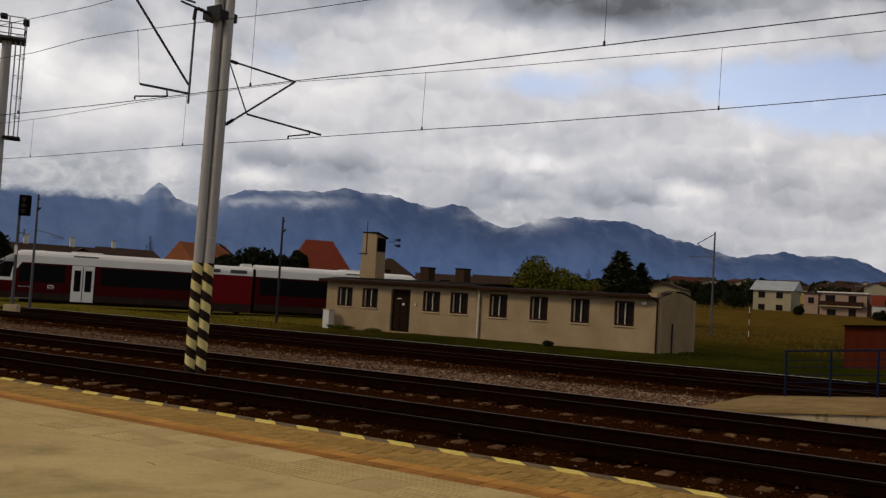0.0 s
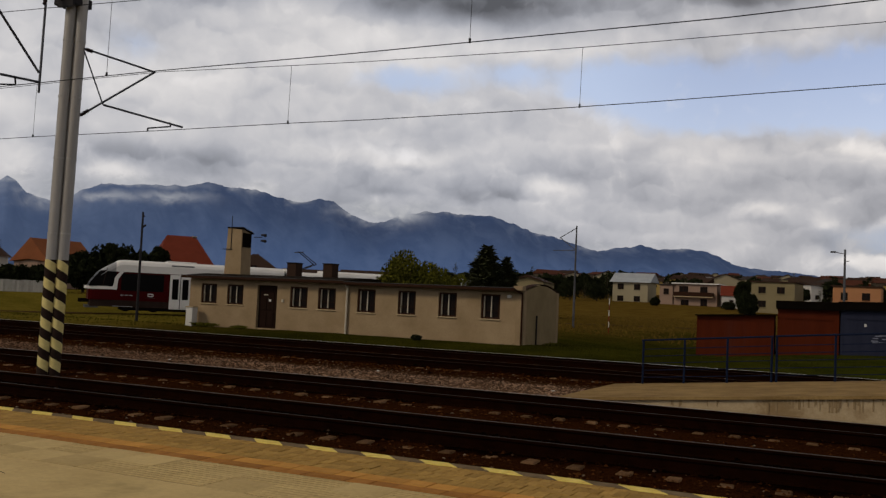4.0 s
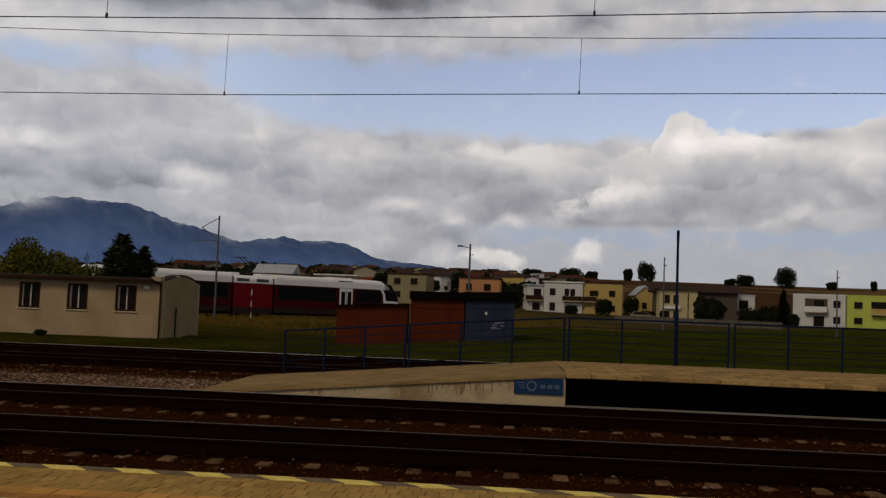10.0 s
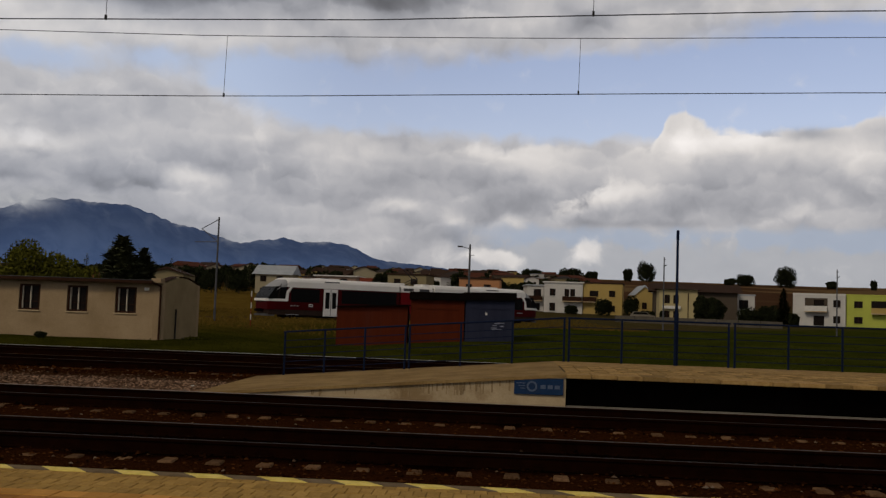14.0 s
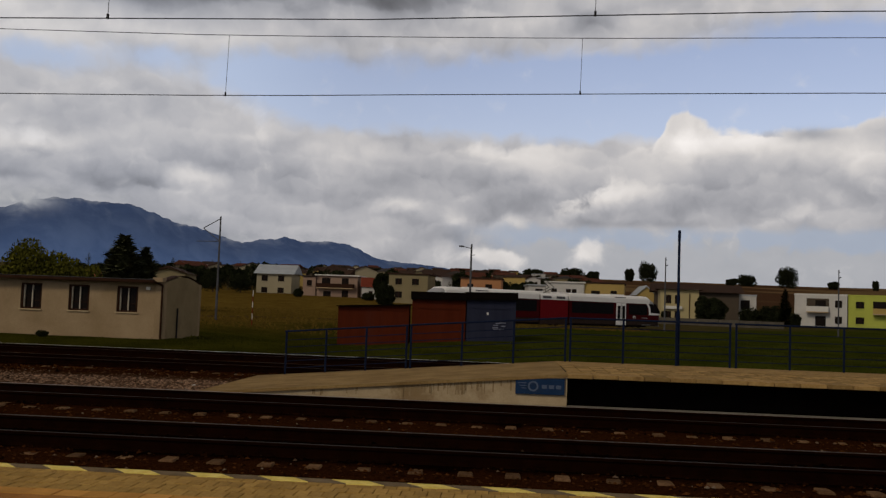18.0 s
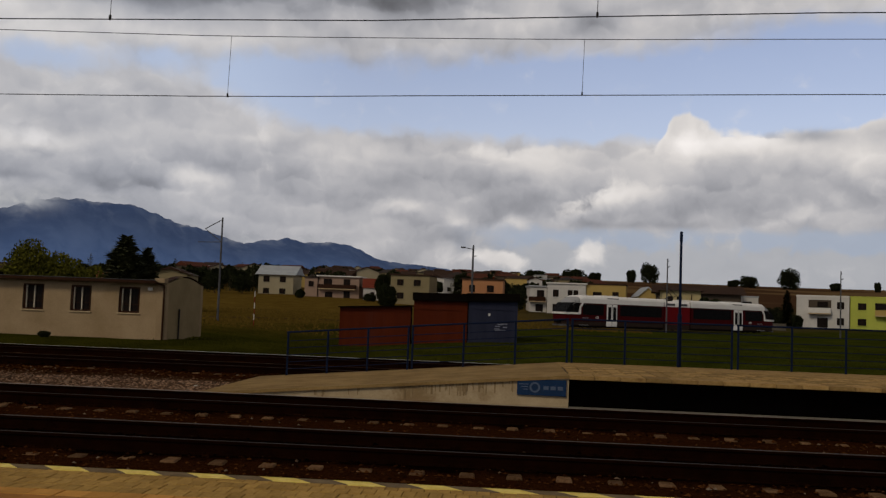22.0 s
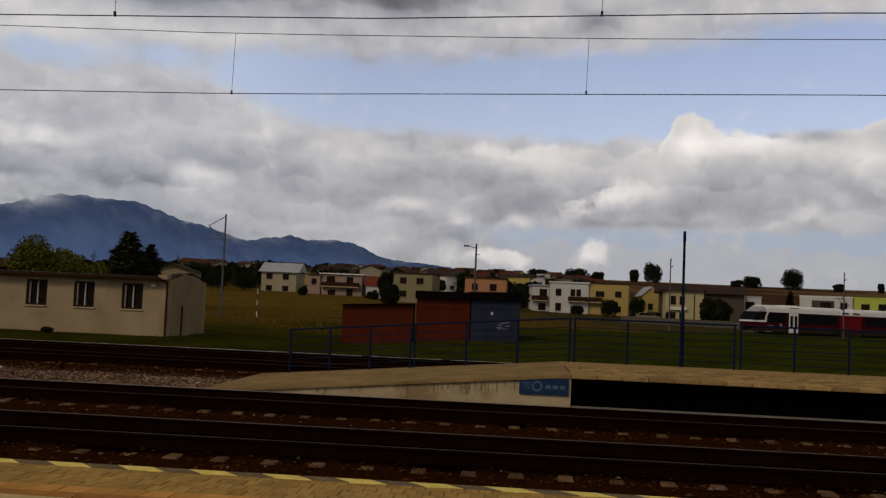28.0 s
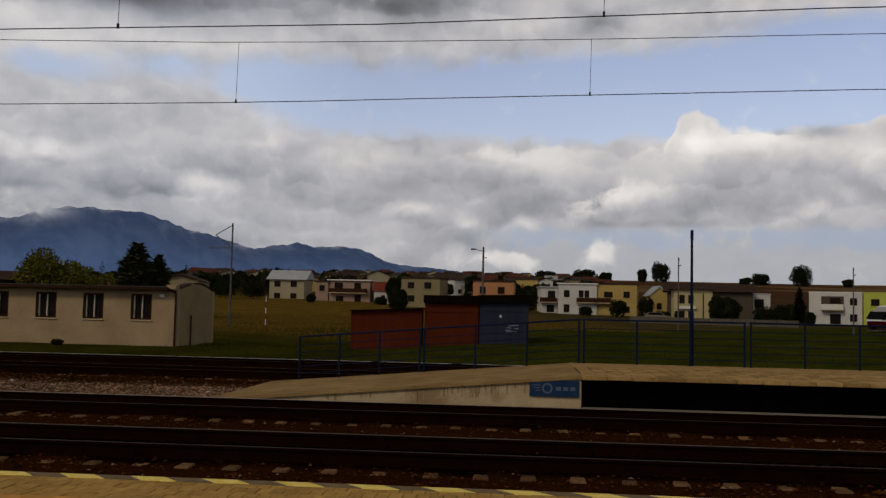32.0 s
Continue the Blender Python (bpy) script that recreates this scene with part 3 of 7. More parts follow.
def mountains():
    """The blue range: ridge heights (degrees above the horizon) along the bearing."""
    ridge = [(-100, 4.0), (-80, 4.6), (-66, 5.0), (-58.7, 5.0), (-55.2, 5.1), (-51.4, 5.15), (-51, 5.6), (-50.6, 5.97), (-50.2, 5.75), (-49.6, 5.1), (-48.3, 4.7), (-47.3, 5.05), (-46.8, 5.4), (-45.7, 5.9), (-43.7, 6.0), (-41.4, 6.1), (-40.5, 6.25), (-39.7, 6.5), (-38.7, 6.2), (-36.9, 6.2),
             (-35.2, 5.75), (-34.3, 5.6), (-33.1, 5.9), (-32.2, 5.75), (-31.3, 5.1), (-30.1, 4.65), (-29.1, 4.75), (-28.2, 5.15), (-26.6, 5.5), (-24.2, 5.4), (-22.5, 5.35), (-21.2, 4.95), (-19.8, 4.35), (-19, 4.3), (-18.2, 4.05), (-17.2, 3.7), (-16.2, 3.45)]
    ridge += [(-14.9, 3.72), (-13.5, 3.92), (-12.5, 3.7), (-11.2, 3.8), (-9.8, 3.68), (-8.4, 3.0), (-7.4, 2.72), (-5, 2.6), (0, 2.0)]
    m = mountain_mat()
    vs, fs, uvs = [], [], []
    cols, rows = 760, 26
    for i in range(cols):
        az = -95 + 95 * i / (cols - 1)
        base, rough = lerp(az, ridge), 0.10 * noise.fractal((az * 1.6, 1.7, 0), 0.9, 2.0, 6)
        for k in range(rows):
            f = k / (rows - 1)
            spur = noise.fractal((az * 0.55, f * 1.6, 5.0), 1.0, 2.0, 4)
            d = 3000 + 1400 * f + 40 * spur * sin(pi * f)
            el = 1.2 + (base - 1.2) * f ** 0.85 + rough * f ** 4
            x, y, z = at(az, d, 0)
            vs.append((x, y, EYE + d * tan(radians(el))))
            uvs.append((az, f))
        x, y, z = at(az, 4650, 0)
        vs.append((x, y, 0))
        uvs.append((az, 1.0))
    rr = rows + 1
    for i in range(cols - 1):
        for k in range(rows):
            a = i * rr + k
            fs.append((a, a + rr, a + rr + 1, a + 1))
    me = bpy.data.meshes.new("mountain_range")
    me.from_pydata(vs, [], fs)
    layer = me.uv_layers.new(name="UVMap")
    for lp in me.loops:
        layer.data[lp.index].uv = uvs[lp.vertex_index]
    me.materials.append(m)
    me.polygons.foreach_set("use_smooth", [True] * len(me.polygons))
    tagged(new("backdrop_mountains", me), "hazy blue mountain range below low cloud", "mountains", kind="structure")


mountains()


def cloud_bank():
    """Low cloud that hangs on the ridges, far off: a thin veil whose edges fade."""
    m = bpy.data.materials.new("ridge_cloud")
    m.use_nodes = True
    w = Net(m.node_tree)
    out = w.n("ShaderNodeOutputMaterial")
    glow, clear, both = w.n("ShaderNodeEmission"), w.n("ShaderNodeBsdfTransparent"), w.n("ShaderNodeMixShader")
    uv = w.n("ShaderNodeUVMap")
    uv.uv_map = "UVMap"
    sep = w.n("ShaderNodeSeparateXYZ")
    w.put(sep.inputs[0], uv.outputs[0])
    u, v = sep.outputs[0], sep.outputs[1]          # bearing and height, in degrees
    c = w.n("ShaderNodeCombineXYZ")
    w.put(c.inputs[0], w.math("MULTIPLY", u, 0.24))
    w.put(c.inputs[1], w.math("MULTIPLY", v, 0.36))
    n1, n2 = w.noise(c.outputs[0], 1.5, 4, 0.5, 0.3), w.noise(c.outputs[0], 5.0, 4, 0.55, 0.4)
    wob = w.math("ADD", w.math("MULTIPLY", w.math("SUBTRACT", n1, 0.5), 1.6), w.math("MULTIPLY", w.math("SUBTRACT", n2, 0.5), 1.2))
    uu, vv = w.math("ADD", u, w.math("MULTIPLY", wob, 1.4)), w.math("ADD", v, w.math("MULTIPLY", wob, 0.6))

    def wisp(a, e, wa, we, g):
        da, de = w.math("DIVIDE", w.math("SUBTRACT", uu, a), wa), w.math("DIVIDE", w.math("SUBTRACT", vv, e), we)
        return w.math("MULTIPLY", w.math("POWER", 0.368, w.math("ADD", w.math("MULTIPLY", da, da), w.math("MULTIPLY", de, de))), g)
    # a flat deck in the far west, torn wisps on the crests, cloud pouring through the saddle
    a = w.math("MULTIPLY", w.ramp(vv, 4.45, 5.05), w.ramp(u, -52.4, -51.0, 0.95, 0.0))
    for spot in ((-48.2, 5.5, 1.4, 0.75, 0.95), (-45.0, 5.25, 1.5, 0.30, 0.55), (-41.8, 5.45, 1.8, 0.30, 0.55), (-43.5, 6.25, 3.0, 0.28, 0.5), (-38.2, 6.3, 0.9, 0.2, 0.4), (-36.6, 6.45, 1.2, 0.3, 0.7), (-34.4, 5.8, 0.7, 0.25, 0.5),
                 (-30.0, 5.35, 1.6, 0.65, 1.1), (-28.2, 5.25, 1.3, 0.55, 1.0), (-51.9, 5.35, 0.9, 0.5, 0.8), (-49.9, 5.9, 0.8, 0.3, 0.6), (-27.2, 5.75, 1.2, 0.35, 0.75), (-24, 5.65, 1.6, 0.25, 0.5), (-19.2, 4.55, 0.9, 0.2, 0.6), (-16.2, 3.75, 0.8, 0.25, 0.5), (-11.8, 4.0, 1.6, 0.2, 0.4)):
        a = w.math("MAXIMUM", a, wisp(*spot))
    a = w.math("MULTIPLY", a, w.ramp(v, 6.5, 7.6, 1.0, 0.0))
    col = w.mix(w.ramp(w.math("ADD", w.math("MULTIPLY", n1, 0.5), w.math("MULTIPLY", n2, 0.5)), 0.36, 0.68), (0.38, 0.395, 0.44), (0.60, 0.60, 0.61))
    w.put(glow.inputs[0], col)
    w.put(both.inputs[0], a)
    w.t.links.new(clear.outputs[0], both.inputs[1])
    w.t.links.new(glow.outputs[0], both.inputs[2])
    w.t.links.new(both.outputs[0], out.inputs[0])
    vs, fs, uvs = [], [], []
    cols, rows = 150, 5
    for i in range(cols):
        az = -80 + 72 * i / (cols - 1)
        for k in range(rows):
            e = 2.8 + 5.0 * k / (rows - 1)
            x, y, _ = at(az, 2850, 0)
            vs.append((x, y, EYE + 2850 * tan(radians(e))))
            uvs.append((az, e))
    for i in range(cols - 1):
        for k in range(rows - 1):
            o = i * rows + k
            fs.append((o, o + rows, o + rows + 1, o + 1))
    me = bpy.data.meshes.new("cloud_bank")
    me.from_pydata(vs, [], fs)
    layer = me.uv_layers.new(name="UVMap")
    for lp in me.loops:
        layer.data[lp.index].uv = uvs[lp.vertex_index]
    me.materials.append(m)
    tagged(new("backdrop_cloud", me), "thin grey cloud hanging on the far ridges", "cloud", kind="structure")


cloud_bank()


# ---- tracks ----
RAIL = [(-0.062, -0.19), (0.062, -0.19), (0.062, -0.178), (0.012, -0.16), (0.009, -0.045), (0.034, -0.036), (0.036, -0.006), (-0.036, -0.006), (-0.036, -0.036), (-0.009, -0.045), (-0.012, -0.16), (-0.062, -0.178)]


def track(yc, x0, x1, s0, s1, phase, sunk=0.0, heads=("rail_dull", "rail_dull")):
    """A straight track along x with its centre at yc."""
    t = thing("railway_track", "railway track with rusty rails on pale sleepers", "railway track", pose(0, yc, 0), "parallel station tracks", "structure")
    for side, head in zip((-0.7535, 0.7535), heads):
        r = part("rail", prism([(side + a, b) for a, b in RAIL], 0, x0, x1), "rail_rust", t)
        part("rail_head", box(x0, x1, side - 0.030, side + 0.030, -0.006, 0.0), head, r, "running surface of the rail")
    bm = bmesh.new()
    for v in bx(bm, -0.14, 0.14, -1.25, 1.25, -0.36, -0.19):
        if v.co.z > -0.2:
            v.co.x, v.co.y = v.co.x * 0.62, v.co.y * 0.985
    bmesh.ops.bevel(bm, geom=bm.edges[:], offset=0.013, segments=1, affect="EDGES")
    me = mesh_of("sleeper", bm, "sleeper")
    n = int((s1 - s0) / 0.6)
    for i in range(n):
        x = s0 + phase + 0.6 * i
        part("sleeper", me, None, t, m=pose(x, random.uniform(-0.03, 0.03), random.uniform(-0.016, 0.004) - sunk * random.random(), 0, 0, random.uniform(-1.5, 1.5)))
    return t


TRACKS = (12.55, 17.2, 26.3, 31.2)
# far rails get paler heads, the sky's sheen painted on
track(12.55, -150, 90, -27, 12, 0.13, 0.0, ("rail_dull", "rail_head"))
track(17.2, -150, 90, -34, 15, 0.54, 0.008, ("rail_dull", "rail_worn_sheen"))
track(26.3, -150, 90, -50, 4, 0.2, 0.05)
track(31.2, -150, 90, -55, 4, 0.5, 0.05, ("rail_dull", "rail_bright_sheen"))


def bed_mat(name, dark, mid_bed, pale, vary):
    """Ballast: near-black between the rails, rusty brown beside them, paler where no train runs."""
    m = bpy.data.materials.new(name)
    m.use_nodes = True
    w = Net(m.node_tree)
    out, b = w.n("ShaderNodeOutputMaterial"), w.n("ShaderNodeBsdfPrincipled")
    w.t.links.new(b.outputs[0], out.inputs[0])
    co = w.n("ShaderNodeTexCoord").outputs["Object"]
    sep = w.n("ShaderNodeSeparateXYZ")
    w.put(sep.inputs[0], co)
    y = sep.outputs[1]
    n1, n2 = w.noise(co, 0.9, 5, 0.65), w.noise(co, 22, 3, 0.7)
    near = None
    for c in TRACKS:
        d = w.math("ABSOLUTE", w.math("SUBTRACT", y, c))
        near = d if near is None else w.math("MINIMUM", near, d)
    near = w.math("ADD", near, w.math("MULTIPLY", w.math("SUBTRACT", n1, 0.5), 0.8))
    col = w.mix(w.ramp(near, 0.85, 1.15), mid_bed, dark)
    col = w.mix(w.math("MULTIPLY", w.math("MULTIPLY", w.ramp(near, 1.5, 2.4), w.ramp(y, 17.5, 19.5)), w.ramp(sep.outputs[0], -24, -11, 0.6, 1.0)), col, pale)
    col = w.mix(w.ramp(n2, 0.35, 0.7, 0.0, 0.75), col, w.mix(1.0, col, (0.35, 0.32, 0.30), "MULTIPLY"))
    isl = w.n("ShaderNodeNewGeometry").outputs["Random Per Island"]
    if vary:
        hsv = w.n("ShaderNodeHueSaturation")
        w.put(hsv.inputs["Value"], w.ramp(isl, 0, 1, 1 - vary, 1 + vary * 1.4, smooth=False))
        w.put(hsv.inputs["Color"], col)
        col = w.mix(w.math("MULTIPLY", w.ramp(isl, 0.95, 0.98), w.ramp(near, 0.8, 1.3, 0.15, 1.0)), hsv.outputs[0], (0.17, 0.125, 0.09))
    w.put(b.inputs["Base Color"], col)
    b.inputs["Roughness"].default_value = 0.95
    b.inputs["Specular IOR Level"].default_value = 0.0
    bn = w.n("ShaderNodeBump")
    bn.inputs["Distance"].default_value = 0.03
    w.put(bn.inputs["Height"], n2)
    w.put(b.inputs["Normal"], bn.outputs[0])
    return m


def ballast():
    """The stone bed under the station tracks, and loose stones on it."""
    vs, fs = [], []
    xs = [-150 + 1.5 * i for i in range(161)]
    ys = [7.6 + 0.1 * i for i in range(266)]

    def top(x, y):
        near = min(abs(y - c) for c in TRACKS)
        h = -0.183 - 0.04 * step(1.0, 1.08, near) - 0.14 * step(1.25, 2.1, near)
        return h + 0.025 * noise.noise((x * 1.3, y * 1.3, 0)) - 0.25 * step(33.2, 34.2, y)
    for x in xs:
        for y in ys:
            vs.append((x, y, top(x, y)))
    n = len(ys)
    for i in range(len(xs) - 1):
        for k in range(n - 1):
            a = i * n + k
            fs.append((a, a + n, a + n + 1, a + 1))
    me = bpy.data.meshes.new("ballast")
    me.from_pydata(vs, [], fs)
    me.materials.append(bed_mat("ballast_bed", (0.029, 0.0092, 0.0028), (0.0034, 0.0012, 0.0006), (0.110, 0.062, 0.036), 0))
    me.polygons.foreach_set("use_smooth", [True] * len(me.polygons))
    tagged(new("ballast_bed", me), "brown stone ballast bed under the station tracks", "ballast", kind="structure")
    rnd = random.Random(4)
    vs, fs = [], []
    for _ in range(66000):
        y = 10.6 + 15.0 * rnd.random() if rnd.random() < 0.6 else rnd.uniform(18.6, 25.2)
        x = rnd.uniform(-1.95 * y, 0.75 * y)
        s = rnd.uniform(0.014, 0.036) * (1.6 if rnd.random() < 0.08 else 1)
        s *= 1.3 if y > 18.5 else 1.0
        z = top(x, y) + s * 0.25
        o = len(vs)
        a = rnd.uniform(0, 6.28)
        for k in range(4):
            q = a + k * 1.571 + rnd.uniform(-0.3, 0.3)
            vs.append((x + s * cos(q), y + s * sin(q), z + rnd.uniform(-0.2, 0.2) * s))
        vs.append((x + rnd.uniform(-0.4, 0.4) * s, y + rnd.uniform(-0.4, 0.4) * s, z + s * rnd.uniform(0.4, 0.8)))
        fs += [(o + k, o + (k + 1) % 4, o + 4) for k in range(4)]
    me = bpy.data.meshes.new("stones")
    me.from_pydata(vs, [], fs)
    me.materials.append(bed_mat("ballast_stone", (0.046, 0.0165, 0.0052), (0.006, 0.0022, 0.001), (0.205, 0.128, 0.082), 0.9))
    tagged(new("loose_ballast_stones", me), "loose brown and grey ballast stones", "gravel", kind="stuff")


ballast()


# ---- near platform ----
def near_platform():
    p = thing("platform_near", "low station platform with sandy pavers, orange guide strip and dashed yellow edge", "platform", kind="structure")
    part("platform_body", box(-60, 40, -8, 7.50, -0.45, 0.29, 0.01), "concrete", p, "concrete platform wall and bed")
    part("platform_bed", box(-60, 40, -8, 7.285, 0.29, 0.345), "joint", p, "dark sand in the joints")
    part("rear_paving", box(-60, 40, -8, 5.385, 0.345, 0.381), "slab", p, "worn pale concrete paving with dirty patches")
    # guide tiles with dark grooves, some of them worn smooth
    meshes = []
    for wide in (0.021, 0.025):
        bm = bmesh.new()
        for g in range(6):
            y = -0.165 + 0.066 * g
            bx(bm, -0.198, 0.198, y - wide, y + wide, -0.035, 0.0)
        meshes.append(mesh_of("grooved_tile", bm, "slab"))
    bm = bmesh.new()
    bx(bm, -0.198, 0.198, -0.198, 0.198, -0.035, 0.0)
    meshes.append(mesh_of("worn_tile", bm, "slab"))
    for row in (5.99, 5.59):
        for i in range(76):
            kind = random.choice((0, 0, 1, 2)) if row > 5.8 else random.choice((0, 1, 2, 2, 2))
            part("grooved_tile", meshes[kind], None, p, m=pose(-23 + 0.4 * i, row, 0.384 + random.uniform(-0.002, 0.002)))
    # dark sheet just below the tile tops, seen in the grooves
    part("groove_dirt", box(-60, 40, 5.39, 6.185, 0.345, 0.378), "joint", p)
    # cracks and tufts of dirt in the worn paving
    rnd = random.Random(31)
    for k in range(18):
        x, y = rnd.uniform(-9.5, -1.8), rnd.uniform(3.3, 5.3)
        a = rnd.choice((0.05, 0.1, 1.2, 2.9)) + rnd.uniform(-0.2, 0.2)
        pts = [(x, y, 0.379)]
        for i in range(rnd.randrange(2, 6)):
            a += rnd.uniform(-0.7, 0.7)
            x, y = x + 0.07 * cos(a), min(5.36, y + 0.07 * sin(a))
            pts.append((x, y, 0.379))
        part("crack", tube(pts, rnd.uniform(0.0025, 0.005), 4), "joint", p, "dark crack in the paving")
    # two coloured strips
    for name, y0, w in (("paver_red", 6.24, 0.155), ("paver_orange", 6.405, 0.195)):
        me = mesh_of("strip_tile", box(-0.097, 0.097, -w / 2 + 0.003, w / 2 - 0.003, -0.03, 0, 0.003), name)
        for i in range(120):
            part("strip_tile", me, None, p, m=pose(-19 + 0.2 * i, y0 + w / 2 - 0.02, 0.381 + random.uniform(-0.002, 0.002)))
    # herringboned rows of small pavers up to the edge
    shape = box(-0.048, 0.048, -0.097, 0.097, -0.03, 0, 0.005)
    me = mesh_of("paver", shape, "paver")
    vs, fs = [], []
    for row in range(4):
        for i in range(310):
            x, y = -22 + 0.1 * i + (0.05 if row % 2 else 0), 6.695 + 0.2 * row - 0.02
            if -7.4 < x < 0.2:
                part("paver", me, None, p, m=pose(x, y, 0.38 + random.uniform(-0.003, 0.003), random.uniform(-0.8, 0.8), random.uniform(-0.8, 0.8), random.uniform(-0.6, 0.6)))
            else:
                o = len(vs)
                h = 0.38 + random.uniform(-0.003, 0.003)
                for a, b, z in ((-1, -1, -0.03), (1, -1, -0.03), (1, 1, -0.03), (-1, 1, -0.03), (-1, -1, 0), (1, -1, 0), (1, 1, 0), (-1, 1, 0)):
                    vs.append((x + a * 0.047, y + b * 0.096, h + z))
                fs += [(o + 4, o + 5, o + 6, o + 7), (o, o + 1, o + 5, o + 4), (o + 1, o + 2, o + 6, o + 5), (o + 2, o + 3, o + 7, o + 6), (o + 3, o, o + 4, o + 7)]
    rest = bpy.data.meshes.new("pavers")
    rest.from_pydata(vs, [], fs)
    rest.materials.append(M("paver"))
    tagged(part("paver_field", rest, None, p), kind="stuff")
    # edge stones, every other one painted
    for i in range(70):
        x = -5.83 - 0.147 + 0.588 * (i - 36)
        for k in (0, 1):
            a = x + 0.294 * k
            part("edge_stone", prism([(a + 0.075, 7.295), (a + 0.365, 7.295), (a + 0.219, 7.445), (a - 0.071, 7.445)], 2, 0.29, 0.385), "yellow_paint" if k == 0 else "kerb_grey", p, "yellow painted edge stone" if k == 0 else "")
    part("platform_lip", box(-60, 40, 7.455, 7.50, 0.29, 0.372, 0.01), "kerb_grey", p)


near_platform()


# ---- island platform with its ramp ----
def island():
    p = thing("platform_island", "concrete island platform with a ramp, rust-streaked wall and paved top", "platform", kind="structure")
    y0, y1 = 18.87, 23.75
    ramp = [(-6.2, -0.16), (1.22, 0.50), (1.22, -0.45), (-6.2, -0.45)]
    part("ramp_body", prism(ramp, 1, y0 + 0.02, y1), "concrete", p, "concrete ramp wall with rust streaks")
    part("ramp_seam", box(-2.05, -2.035, y0 + 0.002, y0 + 0.05, -0.3, 0.19), "rust_run", p)
    cap = [(-6.3, -0.17), (1.22, 0.49), (1.22, 0.55), (-6.3, -0.11)]
    part("ramp_cap", prism(cap, 1, y0 - 0.04, y1), "ramp_top", p, "sandy paved ramp surface")
    part("rear_wall", box(1.22, 60, y1 - 0.25, y1, -0.45, 0.42), "concrete", p)
    # dark bed: paver joints on top, shade below put into the colour
    part("deck", box(1.22, 60, y0 + 0.62, y1, 0.42, 0.535), "joint", p, "deck bed, dark for its joints and the shade beneath")
    # near-black sheet that stands in for the shade under the deck
    part("inner_wall", box(1.22, 60, y0 + 0.9, y0 + 1.0, -0.45, 0.42), "hollow_shade", p)
    # added strip that imitates the bright line of the far rail head
    part("footing", box(1.24, 60, y0 + 0.02, y0 + 0.12, -0.45, -0.07, 0.01), "lane_pale", p, "added pale strip for the bright line of the far rail")
    # deck edge slabs and pavers
    me = mesh_of("edge_slab", box(-0.243, 0.243, 0, 0.7, -0.08, 0, 0.010), "deck")
    for i in range(44):
        part("edge_slab", me, None, p, m=pose(1.47 + 0.5 * i, y0 - 0.05 + random.uniform(-0.012, 0.012), 0.555 + random.uniform(-0.004, 0.004)))
    me = mesh_of("deck_paver", box(-0.136, 0.136, -0.131, 0.131, -0.04, 0, 0.008), "deck")
    for row in range(8):
        for i in range(34):
            part("deck_paver", me, None, p, m=pose(1.40 + 0.3 * i, y0 + 0.80 + 0.3 * row, 0.556 + random.uniform(-0.004, 0.004)))
    part("deck_paving", box(11.5, 60, y0 + 0.65, y1, 0.535, 0.556), "deck", p)
    part("deck_paving", box(1.22, 11.5, y0 + 3.05, y1, 0.535, 0.556), "deck", p)
    rnd = random.Random(8)
    for i in range(80):
        x = rnd.uniform(-4.2, 1.15) if i % 4 == 0 else rnd.uniform(-2.0, 0.9)
        top = -0.16 + (x + 6.2) * 0.66 / 7.42
        h = rnd.uniform(0.04, 0.24) * (1.1 if -2 < x < 0.3 else 0.6)
        w = rnd.uniform(0.005, 0.02)
        part("rust_streak", box(x - w, x + w, y0 + 0.004 + 0.0001 * i, y0 + 0.03, max(-0.3, top - h), top - 0.01), "rust_run", p)
    s = thing("station_sign", "blue enamel sign with pale wheel emblem on the platform wall", "sign", pose(0, y0, 0))
    part("plate", box(0.20, 1.17, -0.03, 0.014, 0.13, 0.45, 0.006), "sign_blue", s)
    bm = bmesh.new()
    bmesh.ops.create_circle(bm, segments=20, radius=0.105, cap_ends=False)
    ring = bm.edges[:]
    inner = bmesh.ops.extrude_edge_only(bm, edges=ring)["geom"]
    for v in inner:
        if isinstance(v, bmesh.types.BMVert):
            v.co *= 0.66
    part("wheel_emblem", bm, "sign_pale", s, "pale wheel ring", m=pose(0.55, -0.036, 0.29, 90, 0, 0))
    for k, w in enumerate((0.18, 0.14, 0.10)):
        part("wing_bar", box(0.42 - w, 0.42, -0.038, -0.03, 0.34 - 0.05 * k, 0.355 - 0.05 * k), "sign_pale", s)
    for k in range(3):
        part("emblem_bar", box(0.72 + 0.14 * k, 0.82 + 0.14 * k, -0.038, -0.03, 0.25, 0.32), "sign_pale", s)


island()


